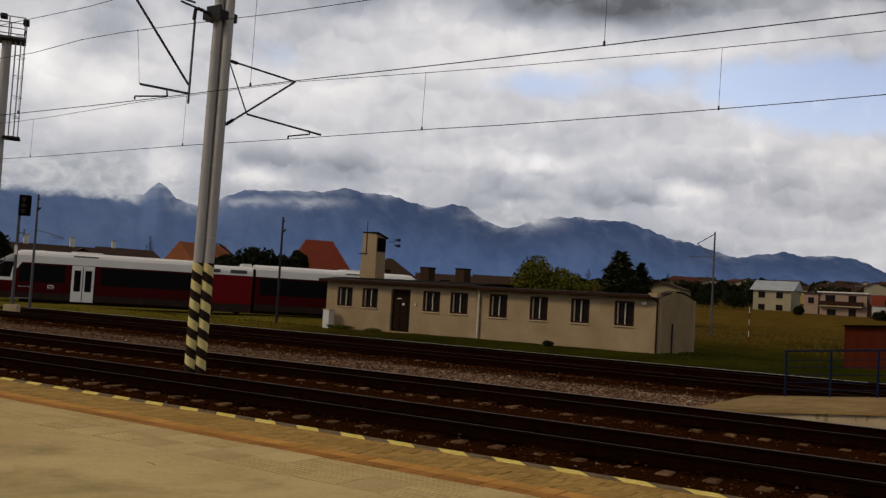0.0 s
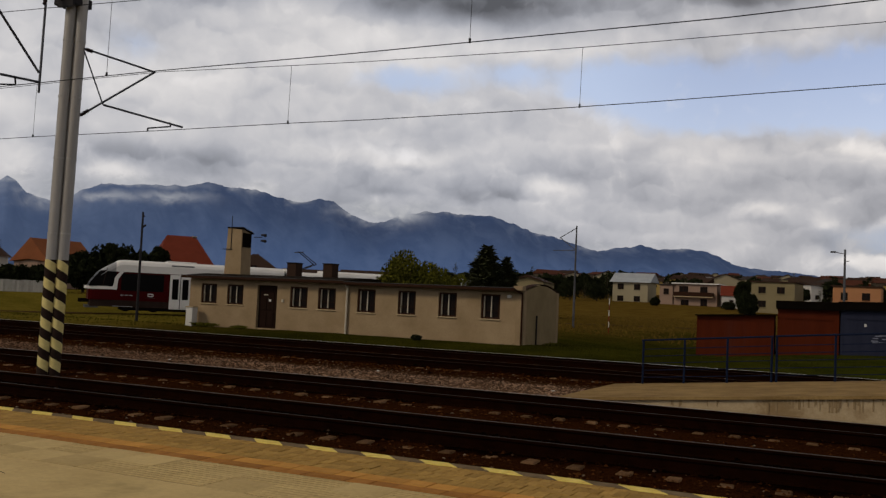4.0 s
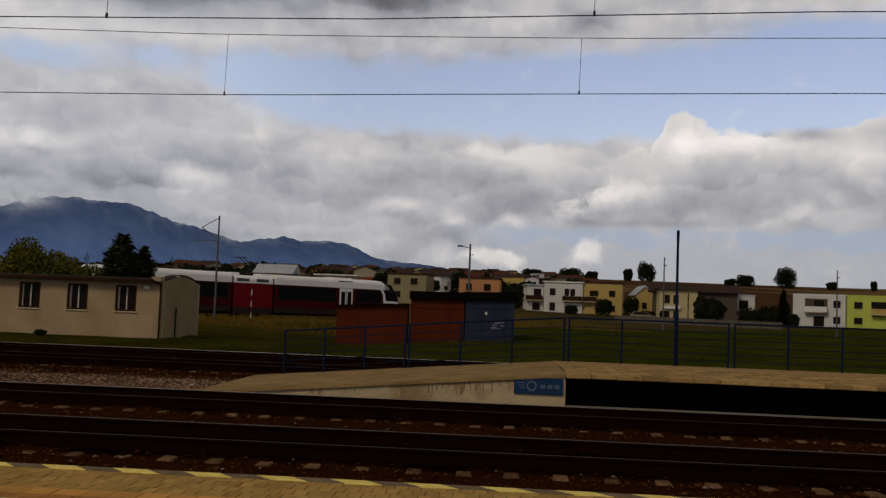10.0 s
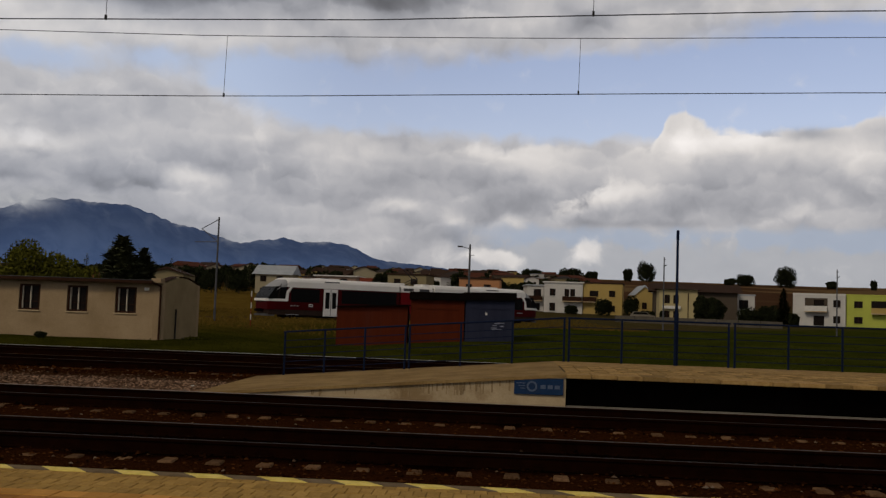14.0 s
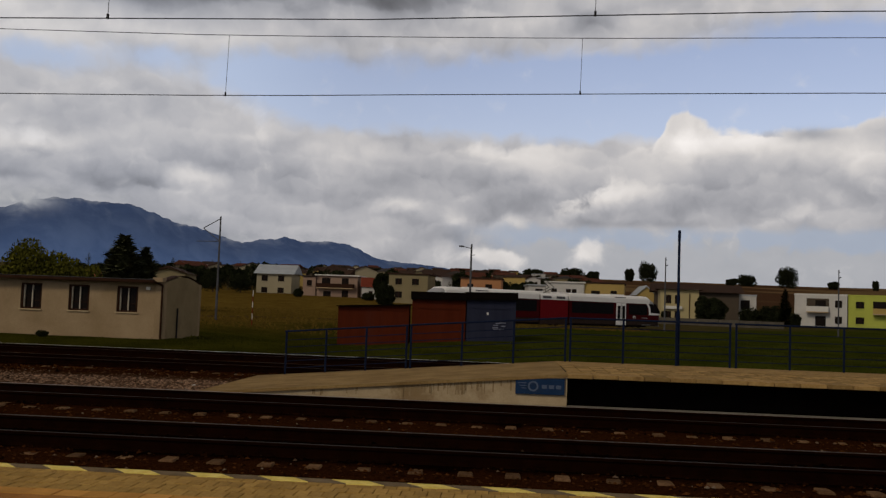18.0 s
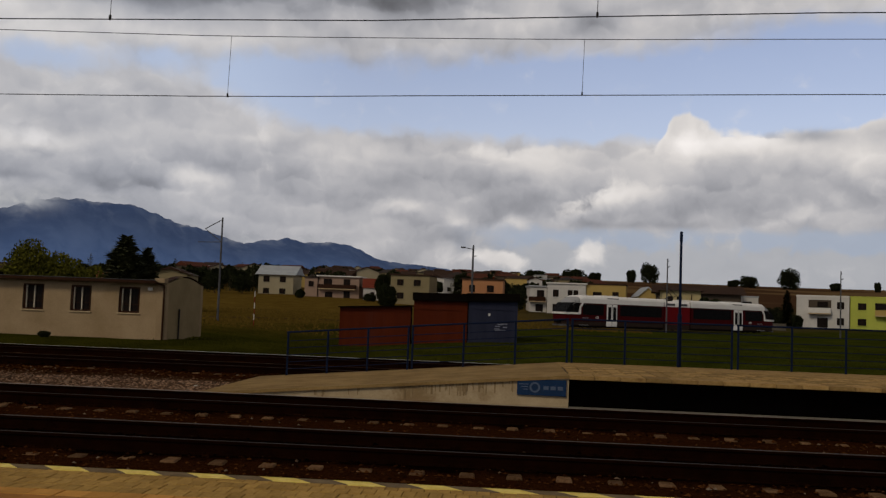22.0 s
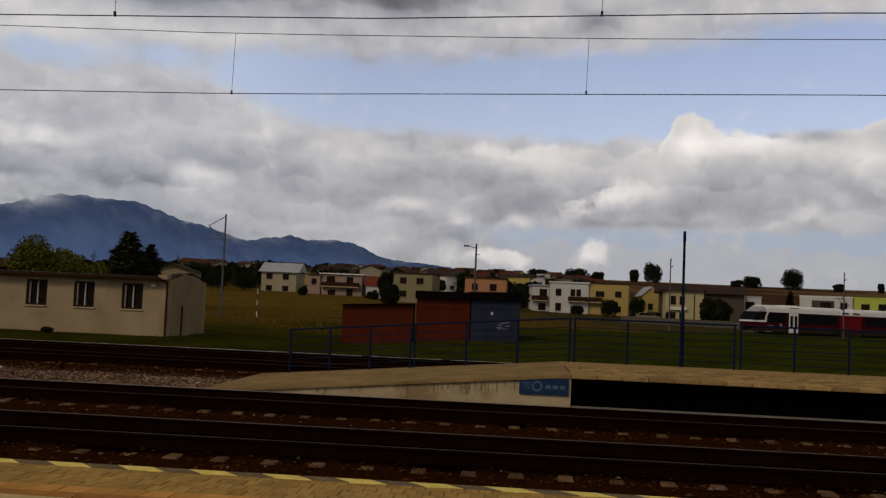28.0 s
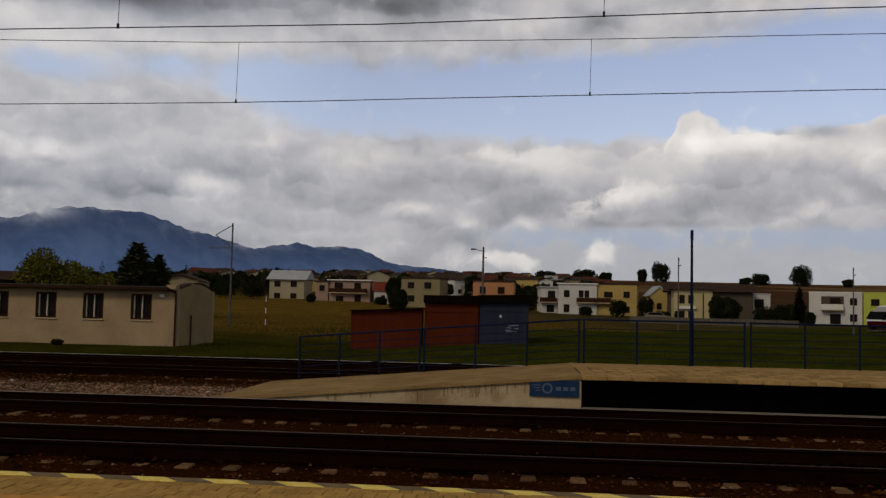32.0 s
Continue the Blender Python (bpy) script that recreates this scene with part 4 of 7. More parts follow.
# ---- blue railing on the island platform ----
def fence():
    y = 23.55

    def base(x):
        return 0.556 if x > 1.3 else -0.11 + (x + 6.3) * 0.66 / 7.52
    runs = [(-5.55, -2.50, 4), (-2.39, 1.45, 4), (1.57, 5.45, 4), (5.60, 9.45, 4), (9.60, 13.45, 4), (13.60, 17.4, 4)]
    for x0, x1, n in runs:
        f = thing("railing_panel", "blue painted tubular steel railing panel", "railing", None, "railing along the island platform")
        z0, z1 = base(x0), base(x1)
        for i in range(n):
            x = x0 + (x1 - x0) * i / (n - 1)
            bm = bmesh.new()
            rod(bm, (x, y, base(x) - 0.02), (x, y, base(x) + 1.07), 0.027, seg=10)
            part("post", bm, "blue_paint", f)
        bm = bmesh.new()
        rod(bm, (x0 - 0.04, y, z0 + 1.08), (x1 + 0.04, y, z1 + 1.08), 0.024, seg=10)
        part("top_rail", bm, "blue_paint", f)
        for k in range(5):
            bm = bmesh.new()
            h = 0.16 + 0.175 * k
            rod(bm, (x0, y, z0 + h), (x1, y, z1 + h), 0.0115, seg=6)
            part("bar", bm, "blue_paint", f)
    p = thing("lamp_post", "slim blue steel post beside the railing", "post", pose(4.21, 23.72, 0.556))
    bm = bmesh.new()
    rod(bm, (0, 0, 0), (0, 0, 1.3), 0.055, seg=12)
    part("sleeve", bm, "blue_paint", p)
    bm = bmesh.new()
    rod(bm, (0, 0, 1.3), (0, 0, 3.36), 0.036, 0.031, seg=10)
    part("pole", bm, "blue_paint", p)
    part("bracket", box(-0.03, 0.03, -0.05, 0.05, 3.1, 3.34, 0.006), "blue_paint", p)


fence()


# ---- catenary mast and wires ----
def mast():
    t = thing("catenary_mast", "twin galvanised overhead line mast with black and yellow stripes", "mast", pose(-17.0, 15.40, -0.3))
    for dx, dy in ((-0.085, -0.078), (0.095, 0.078)):
        bm = bmesh.new()
        rod(bm, (dx, dy, -0.12), (dx + 0.14, dy, 9.6), 0.127, 0.119, seg=20)
        part("column", bm, "galvanised", t, smooth=False)
        # painted bands wind round the foot
        for c in range(2):
            bm = bmesh.new()
            hgt, period, n = 2.62, 0.44, 20
            strips = int(hgt / period) + 2
            for sidx in range(-1, strips):
                prev = None
                for k in range(n + 1):
                    a = 2 * pi * k / n
                    zb = sidx * period + c * period / 2 + period * (1 - k / n) - 0.10
                    lo, hi = max(-0.12, zb), min(hgt, zb + period / 2)
                    if hi <= lo:
                        prev = None
                        continue
                    q = [bm.verts.new((dx + 0.0146 * z + 0.1305 * cos(a), dy + 0.1305 * sin(a), z)) for z in (lo, hi)]
                    if prev:
                        bm.faces.new((prev[0], q[0], q[1], prev[1]))
                    prev = q
            part("stripe_paint", bm, "pole_yellow" if c else "pole_black", t, "yellow paint" if c else "black paint")
        for z in (3.2, 4.9, 6.3, 7.6):
            bm = bmesh.new()
            rod(bm, (dx + 0.0146 * z, dy, z), (dx + 0.0146 * z, dy, z + 0.04), 0.131, seg=20)
            part("band", bm, "galvanised", t)
    part("head_clamp", box(-0.30, 0.30, -0.28, 0.28, 8.41, 8.62, 0.02), "steel_dark", t)
    part("clamp_plate", box(-0.12, 0.36, -0.34, -0.28, 8.32, 8.70, 0.02), "steel_dark", t)
    # arms for the far track
    arms = {"top_tube": ((0.30, 0.1, 7.47), (0.88, 1.8, 7.29)), "stay": ((0.30, 0.1, 7.47), (0.50, 0.6, 6.26)), "bracket_tube": ((0.25, 0.1, 5.88), (0.88, 1.8, 7.29)),
            "registration_arm": ((0.50, 0.6, 6.26), (1.67, 2.0, 5.95))}
    for n, (a, b) in arms.items():
        part(n, rods([(a, b)], 0.024 if n != "stay" else 0.017, 8), "arm_steel", t)
    part("steady_arm", rods([((1.05, 1.5, 5.86), (1.48, 1.8, 5.94)), ((1.05, 1.5, 5.86), (1.05, 1.5, 5.78)), ((1.48, 1.8, 5.94), (1.45, 1.78, 6.04))], 0.018), "steel_dark", t)
    # arms for the near track
    near = {"diagonal_tube": ((0.61, -2.9, 8.02), (0.69, -1.4, 6.51)), "drop_tube": ((0.05, -0.8, 8.49), (0.72, -1.4, 6.09)), "registration_arm": ((0.72, -1.4, 6.31), (1.1, -3.0, 6.13)),
            "head_tube": ((0.0, -0.2, 8.51), (0.0, -1.2, 8.55)), "upper_tube": ((0.0, -0.8, 8.64), (0.45, -3.6, 8.39))}
    for n, (a, b) in near.items():
        part(n, rods([(a, b)], 0.026, 8), "arm_steel", t)
    part("steady_arm", rods([((0.95, -3.0, 5.89), (0.98, -2.2, 6.06)), ((0.95, -3.0, 5.89), (0.95, -3.0, 5.82)), ((0.98, -2.2, 6.06), (0.95, -2.2, 6.21))], 0.018), "steel_dark", t)
    for a, b in (((0.05, -0.8, 8.49), (0.13, -0.9, 8.19)), ((0.0, -0.3, 8.51), (0.0, -0.7, 8.53)), ((0.32, 0.15, 7.46), (0.37, 0.31, 7.44)), ((0.28, 0.17, 5.94), (0.34, 0.33, 6.08))):
        bm = bmesh.new()
        a, b = Vector(a), Vector(b)
        axis = (b - a).normalized()
        u = axis.orthogonal().normalized()
        v = axis.cross(u)
        rings = []
        for k in range(21):
            r = 0.046 if k % 4 in (2, 3) else 0.028
            c = a.lerp(b, k / 20)
            rings.append([bm.verts.new(c + r * (u * cos(j * 0.6283) + v * sin(j * 0.6283))) for j in range(10)])
        for p, q in zip(rings, rings[1:]):
            for j in range(10):
                bm.faces.new((p[j], p[(j + 1) % 10], q[(j + 1) % 10], q[j]))
        bm.faces.new(rings[0][::-1])
        bm.faces.new(rings[-1])
        part("insulator", bm, "insulator", t)


mast()


def wires():
    def run(name, label, yc, contact, carrier, droppers, r=0.0085):
        t = thing(name, label, "overhead wire", None, "overhead lines")
        for key, fn, rad in (("contact_wire", contact, r), ("carrier_wire", carrier, r * 0.85)):
            xs = [-80 + 2.0 * i for i in range(71)]
            bm = tube([(a, yc(a), fn(a)) for a in xs], rad)
            part(key, bm, "wire", t)
        for x in droppers:
            d = part("dropper", rods([((x, yc(x), contact(x)), (x + 0.02, yc(x), carrier(x)))], 0.0045, 5), "wire", t)
            part("clip", box(x - 0.015, x + 0.015, yc(x) - 0.015, yc(x) + 0.015, contact(x) - 0.012, contact(x) + 0.06, 0.004), "wire", d)

    run("overhead_line", "overhead contact wire with droppers over the middle track", lambda x: 12.55, lambda x: lerp(x, [(-22, 5.53), (-17, 5.53), (-14.7, 5.555), (-12.4, 5.595), (-8, 5.61), (-2, 5.67), (5, 5.90), (40, 6.1)]), lambda x: lerp(x, [(-60, 7.5), (-30, 7.65), (-20.5, 7.74), (-17.4, 7.77), (-16.4, 7.88), (-10, 7.8), (0, 7.5), (12, 7.65), (40, 8.2)]), [-20.4, -12.9, -5.70, 1.05, 7.8, 14.5, -28, -36])
    run("overhead_line", "overhead contact wire with carrier wire over the far track", lambda x: 17.2, lambda x: lerp(x, [(-30, 5.48), (-26, 5.49), (-20, 5.555), (-16, 5.555), (-12, 5.58), (-10, 5.57), (-5, 5.62), (-2.5, 5.69), (1.2, 5.78), (7, 5.92), (40, 6.3)]), lambda x: lerp(x, [(-45, 6.5), (-27, 6.67), (-22, 6.89), (-16.12, 6.99), (-12.1, 6.88), (-9.9, 6.83), (-5.4, 6.77), (1.2, 6.82), (6.5, 6.92), (14, 7.05), (40, 7.4)]), [-27.1, -20.1, -12.17, -5.44, 1.2, 8.0, 15, -34])
    t = thing("feeder_wire", "thin feeder wire beside the overhead line", "overhead wire", None, "overhead lines")
    pts = [(-60, 12.55, 6.8), (-20, 12.55, 6.92), (-18.1, 12.5, 7.02), (-16.7, 12.5, 7.03), (-14.5, 12.5, 6.97), (-12.3, 12.5, 6.90), (-10.2, 12.5, 6.87), (0, 12.5, 6.9), (30, 12.5, 7.3)]
    part("wire", tube(pts, 0.007), "wire", t)
    part("hanger", rods([((-16.25, 12.5, 7.05), (-16.0, 12.45, 5.85))], 0.004, 5), "wire", t)


wires()


# ---- the low railway building ----
def building():
    X0, X1, Y0, Y1, Z0, ZT = -32.0, -14.0, 37.6, 42.2, -0.1, 2.42
    b = thing("railway_shed", "long low plastered railway shed with felt roof and brown windows", "building", pose(0, 0, 0))
    wins = [(-31.28, -30.30, 1.20, 2.17), (-29.66, -28.68, 1.20, 2.17), (-25.92, -24.93, 1.19, 2.18), (-24.34, -23.36, 1.18, 2.18), (-22.19, -21.24, 1.14, 2.20), (-20.07, -19.17, 1.14, 2.20), (-18.03, -17.15, 1.14, 2.20), (-15.99, -15.10, 1.14, 2.20)]
    door = (-27.84, -26.67, 0.12, 2.2)
    holes = sorted(wins + [door])
    front = bmesh.new()
    xs = sorted({X0, X1, *[v for h_ in holes for v in h_[:2]]})
    zs = sorted({Z0, ZT, *[v for h_ in holes for v in h_[2:]]})

    def solid(i, k):
        if not (0 <= i < len(xs) - 1 and 0 <= k < len(zs) - 1):
            return False
        mx, mz = (xs[i] + xs[i + 1]) / 2, (zs[k] + zs[k + 1]) / 2
        return not any(h_[0] < mx < h_[1] and h_[2] < mz < h_[3] for h_ in holes)
    grid = {}

    def corner(i, k, f):
        if (i, k, f) not in grid:
            grid[i, k, f] = front.verts.new((xs[i], Y0 + 0.3 * f, zs[k]))
        return grid[i, k, f]
    for i in range(len(xs) - 1):
        for k in range(len(zs) - 1):
            if solid(i, k):
                for f in (0, 1):
                    front.faces.new([corner(a, c, f) for a, c in ((i, k), (i + 1, k), (i + 1, k + 1), (i, k + 1))])
                for di, dk, e in ((-1, 0, ((i, k), (i, k + 1))), (1, 0, ((i + 1, k), (i + 1, k + 1))), (0, -1, ((i, k), (i + 1, k))), (0, 1, ((i, k + 1), (i + 1, k + 1)))):
                    if not solid(i + di, k + dk):
                        front.faces.new([corner(*e[0], 0), corner(*e[1], 0), corner(*e[1], 1), corner(*e[0], 1)])
    part("front_wall", front, "plaster", b)
    part("rear_wall", box(X0, X1, Y1 - 0.3, Y1, Z0, ZT), "plaster", b)
    for xa, xb in ((X0, X0 + 0.3), (X1 - 0.3, X1)):
        arch = [(Y0 + 0.303, Z0), (Y1 - 0.303, Z0), (Y1 - 0.303, ZT)] + [(Y0 + 0.3 + (Y1 - Y0 - 0.6) * (1 - k / 10), ZT + 0.26 * sin(pi * k / 10)) for k in range(1, 10)] + [(Y0 + 0.303, ZT)]
        part("end_wall", prism(arch, 0, xa, xb), "plaster_end_shade", b)
    # floor and ceiling near-black: the dim room's shade is painted in
    part("floor", box(X0 + 0.3, X1 - 0.3, Y0 + 0.3, Y1 - 0.3, Z0, 0.1), "hollow_shade", b)
    part("ceiling", box(X0 + 0.3, X1 - 0.3, Y0 + 0.3, Y1 - 0.3, 2.36, 2.4), "hollow_shade", b)
    # the roof rises a little towards its middle and steps at the joint of the two halves
    for xa, xb, dz, bow in ((X0 - 0.25, -22.72, 0.05, 0.20), (-22.70, X1 - 0.32, 0.0, 0.06)):
        prof = [(Y0 - 0.40, ZT + dz + 0.0)] + [(Y0 - 0.40 + (Y1 - Y0 + 0.68) * k / 8, ZT + dz + 0.07 + bow * sin(pi * k / 8)) for k in range(9)] + [(Y1 + 0.28, ZT + dz)]
        r = part("roof", prism(prof, 0, xa, xb), "roof_felt", b, "dark felt roof")
        part("fascia", box(xa, xb, Y0 - 0.43, Y0 - 0.404, ZT + dz - 0.05, ZT + dz + 0.075, 0.006), "wood_brown", r, "dark brown fascia board")
        part("drip_edge", box(xa, xb, Y0 - 0.445, Y0 - 0.40, ZT + dz + 0.078, ZT + dz + 0.096, 0.004), "steel_grey", r, "thin grey metal drip edge")
    prof = [(Y0 + 0.1 + (Y1 - Y0 - 0.2) * k / 10, ZT + 0.02 + 0.30 * sin(pi * k / 10)) for k in range(11)]
    prof = prof + [(p, q + 0.018) for p, q in prof[::-1]]
    part("end_coping", prism(prof, 0, X1 - 0.34, X1 + 0.015), "wood_brown", b, "thin brown edge strip")
    part("corner_post", box(X1 - 0.36, X1 - 0.02, Y0 - 0.05, Y0 + 0.0, 0.0, ZT + 0.05), "plaster", b)
    part("corner_cap", box(X1 - 0.4, X1 + 0.02, Y0 - 0.32, Y0 + 0.1, ZT - 0.02, ZT + 0.17, 0.02), "plaster", b)
    bm = bmesh.new()
    rod(bm, (-22.7, Y0 - 0.09, 0.1), (-22.7, Y0 - 0.09, 2.2), 0.055, seg=10)
    rod(bm, (-22.7, Y0 - 0.09, 2.2), (-22.7, Y0 - 0.3, 2.45), 0.055, seg=10)
    part("downpipe", bm, "frame_pale", b, "pale downpipe")
    bm = bmesh.new()
    rod(bm, (X1 - 0.06, Y0 - 0.10, 0.02), (X1 - 0.06, Y0 - 0.10, 2.28), 0.04, seg=10)
    rod(bm, (X1 - 0.06, Y0 - 0.10, 2.28), (X1 - 0.30, Y0 - 0.36, 2.42), 0.04, seg=10)
    part("downpipe", bm, "wood_brown", b, "dark brown downpipe at the corner")
    bm = bmesh.new()
    rod(bm, (X1 + 0.05, Y0 + 1.5, -0.1), (X1 + 0.05, Y0 + 1.5, 1.35), 0.035, seg=8)
    part("earth_post", bm, "steel_dark", b)
    for a, c, lo, hi in wins:
        w = part("window", box(a, c, Y0 + 0.18, Y0 + 0.2, lo, hi), "window_glass", b, "dark glass in a brown frame")
        m = (a + c) / 2
        part("frame_side", box(a, a + 0.09, Y0 + 0.05, Y0 + 0.2, lo, hi, 0.008), "wood_brown", w)
        part("inner_frame", box(a + 0.09, a + 0.13, Y0 + 0.09, Y0 + 0.17, lo + 0.07, hi - 0.08, 0.006), "frame_pale", w, "pale weathered inner frame")
        part("frame_side", box(c - 0.09, c, Y0 + 0.05, Y0 + 0.2, lo, hi, 0.008), "wood_brown", w)
        part("frame_top", box(a + 0.09, c - 0.09, Y0 + 0.05, Y0 + 0.2, hi - 0.08, hi, 0.008), "wood_brown", w)
        part("frame_bottom", box(a + 0.09, c - 0.09, Y0 + 0.05, Y0 + 0.2, lo, lo + 0.07, 0.008), "wood_brown", w)
        part("mullion", box(m - 0.024, m + 0.024, Y0 + 0.10, Y0 + 0.17, lo + 0.07, hi - 0.08, 0.006), "frame_pale", w, "pale mullion")
        part("sill", box(a - 0.03, c + 0.03, Y0 - 0.06, Y0 + 0.1, lo - 0.05, lo - 0.002, 0.01), "concrete", w)
        part("glazing_bar", box(a + 0.14, m - 0.028, Y0 + 0.10, Y0 + 0.16, lo + 0.33, lo + 0.36), "wood_brown", w)
        part("glazing_bar", box(m + 0.028, c - 0.09, Y0 + 0.10, Y0 + 0.16, lo + 0.33, lo + 0.36), "wood_brown", w)
    a, c, lo, hi = door
    d = part("door", box(a, c, Y0 + 0.16, Y0 + 0.22, lo, hi), "door_dark", b, "dark brown wooden door")
    for k in range(2):
        for z0, z1 in ((lo + 0.12, lo + 0.75), (lo + 0.9, hi - 0.35)):
            part("door_panel", box(a + 0.12 + 0.42 * k, a + 0.48 + 0.42 * k, Y0 + 0.13, Y0 + 0.16, z0, z1, 0.01), "door_dark", d)
    part("notice", box(a + 0.62, a + 0.74, Y0 + 0.115, Y0 + 0.128, 1.42, 1.52), "trim_white", d, "small white notice")
    part("letter_plate", box(a + 0.30, a + 0.55, Y0 + 0.115, Y0 + 0.128, 1.72, 1.76), "frame_pale", d)
    part("junction_box", box(-26.38, -26.26, Y0 - 0.05, Y0, 1.42, 1.56, 0.01), "frame_pale", b)
    part("lamp_box", box(-14.75, -14.58, Y0 - 0.1, Y0, 2.08, 2.2, 0.01), "trim_white", b, "small white wall lamp")
    # chimney block with an opening and a cap
    c = part("chimney", prism([(-31.38, 2.4), (-30.31, 2.4), (-30.36, 5.05), (-31.26, 5.13)], 1, 39.4, 40.22), "plaster", b, "tall plastered chimney block")
    # flat dark box: the opening's shade put into its colour
    part("vent_opening", box(-30.35, -30.29, 39.47, 40.14, 4.16, 4.88), "hollow_shade", c)
    part("chimney_cap", prism([(39.38, 5.12), (40.30, 4.87), (40.30, 4.93), (39.38, 5.18)], 0, -31.28, -30.25), "roof_felt", c)
    part("ladder", rods([((-31.0, 39.38, 4.0), (-31.0, 39.38, 5.75)), ((-31.5, 39.37, 4.02), (-30.9, 39.37, 4.02))], 0.02), "steel_dark", c)
    h = thing("loudspeaker", "small dark horn loudspeakers on an arm at the chimney", "loudspeaker", pose(-29.55, 39.9, 4.60))
    part("arm", rods([((-0.4, 0, 0.1), (0.1, 0, 0.1))], 0.02), "steel_dark", h)
    for z in (0.22, -0.08):
        bm = bmesh.new()
        rod(bm, (0.05, 0, z), (0.36, -0.04, z - 0.03), 0.04, 0.085, seg=10)
        part("horn", bm, "steel_dark", h)
    for x, z in ((-27.52, 2.85), (-25.36, 2.85)):
        s = thing("roof_stack", "short brick stack on the felt roof", "chimney", pose(x, 40.2, 2.6), "stacks on the shed")
        part("brick_shaft", box(-0.27, 0.27, -0.3, 0.3, 0, 0.79, 0.015), "roof_brown", s)
        part("shaft_cap", box(-0.30, 0.30, -0.33, 0.33, 0.79, 0.84, 0.015), "roof_felt", s)
    t = thing("concrete_post_box", "white concrete cable box at the shed corner", "cable box", pose(-31.34, 37.1, 0.0))
    part("box_body", box(-0.25, 0.15, -0.2, 0.2, -0.2, 0.95, 0.02), "trim_white", t)
    part("box_lid", box(-0.28, 0.18, -0.23, 0.23, 0.95, 1.0, 0.01), "concrete", t)


building()


# ---- garages in the meadow ----
def garages():
    for x0, x1, z0, h0, h1, wall, label in ((-8.50, -4.93, -0.30, 1.98, 2.16, "garage_red", "low red-brown tin garage with a sloping top"), (-4.80, -2.10, -0.14, 2.46, 2.48, "garage_red", "taller red-brown tin garage with a dark flat roof"),
                                            (-2.05, 0.42, -0.04, 2.42, 2.48, "garage_blue", "blue-grey tin garage with pale scrawl and dark roof")):
        g = thing("tin_garage", label, "garage", pose(x0, 47.0 + 0.08 * (x0 + 8), z0, 0, 0, 5), "row of tin garages")
        L, D = x1 - x0, 4.6
        part("wall_body", prism([(0, -0.3), (L, -0.3), (L, h1), (0, h0)], 1, 0, D), wall, g)
        n = int(L / 0.36)
        for i in range(n):
            x = 0.1 + i * L / n
            part("sheet_rib", box(x, x + 0.025, -0.007, 0.0, 0.0, h0 - 0.1), wall, g)
        t = 0.05 if h0 < 2.1 else 0.24
        lo = 0.0 if h0 < 2.1 else 0.14
        part("roof", prism([(-0.08, h0 - lo), (L + 0.08, h1 - lo), (L + 0.08, h1 + t), (-0.08, h0 + t)], 1, -0.22, D + 0.2), "tar_black", g, "dark overhanging roof")
        part("door_frame", box(0.25, L - 0.25, -0.035, -0.024, 1.86, 1.93), wall, g)
        if wall == "garage_blue":
            rnd = random.Random(3)
            for i in range(9):
                x, z = 1.65 + rnd.uniform(-0.35, 0.35), 1.0 + rnd.uniform(-0.2, 0.2)
                part("scrawl", box(x - rnd.uniform(0.06, 0.18), x + rnd.uniform(0.06, 0.18), -0.03, -0.024, z, z + 0.05), "graffiti", g)
            part("vent", box(1.0, 1.1, -0.03, 0.0, 1.55, 1.68), "trim_white", g)


garages()


# ---- the red and white railcar on the narrow line ----
LINE = [(-150, -45), (-103.6, -10.4), (-91.1, -2.0), (-80.0, 8.0), (-69.8, 18.9), (-60.2, 30.4), (-50.7, 42.1), (-41.2, 53.7), (-31.2, 64.9), (-20.8, 75.7), (-9.8, 85.7), (1.8, 95.0), (14.2, 103.6), (27.0, 111.4), (40.4, 118.5), (54.0, 125.2), (67.6, 131.6), (110, 150)]


def rail_z(y):
    return lerp(y, [(20, -0.05), (38, -0.03), (56, 0.20), (66, 0.44), (76, 0.60), (100, 0.42), (114, 0.32), (150, 0.35)])


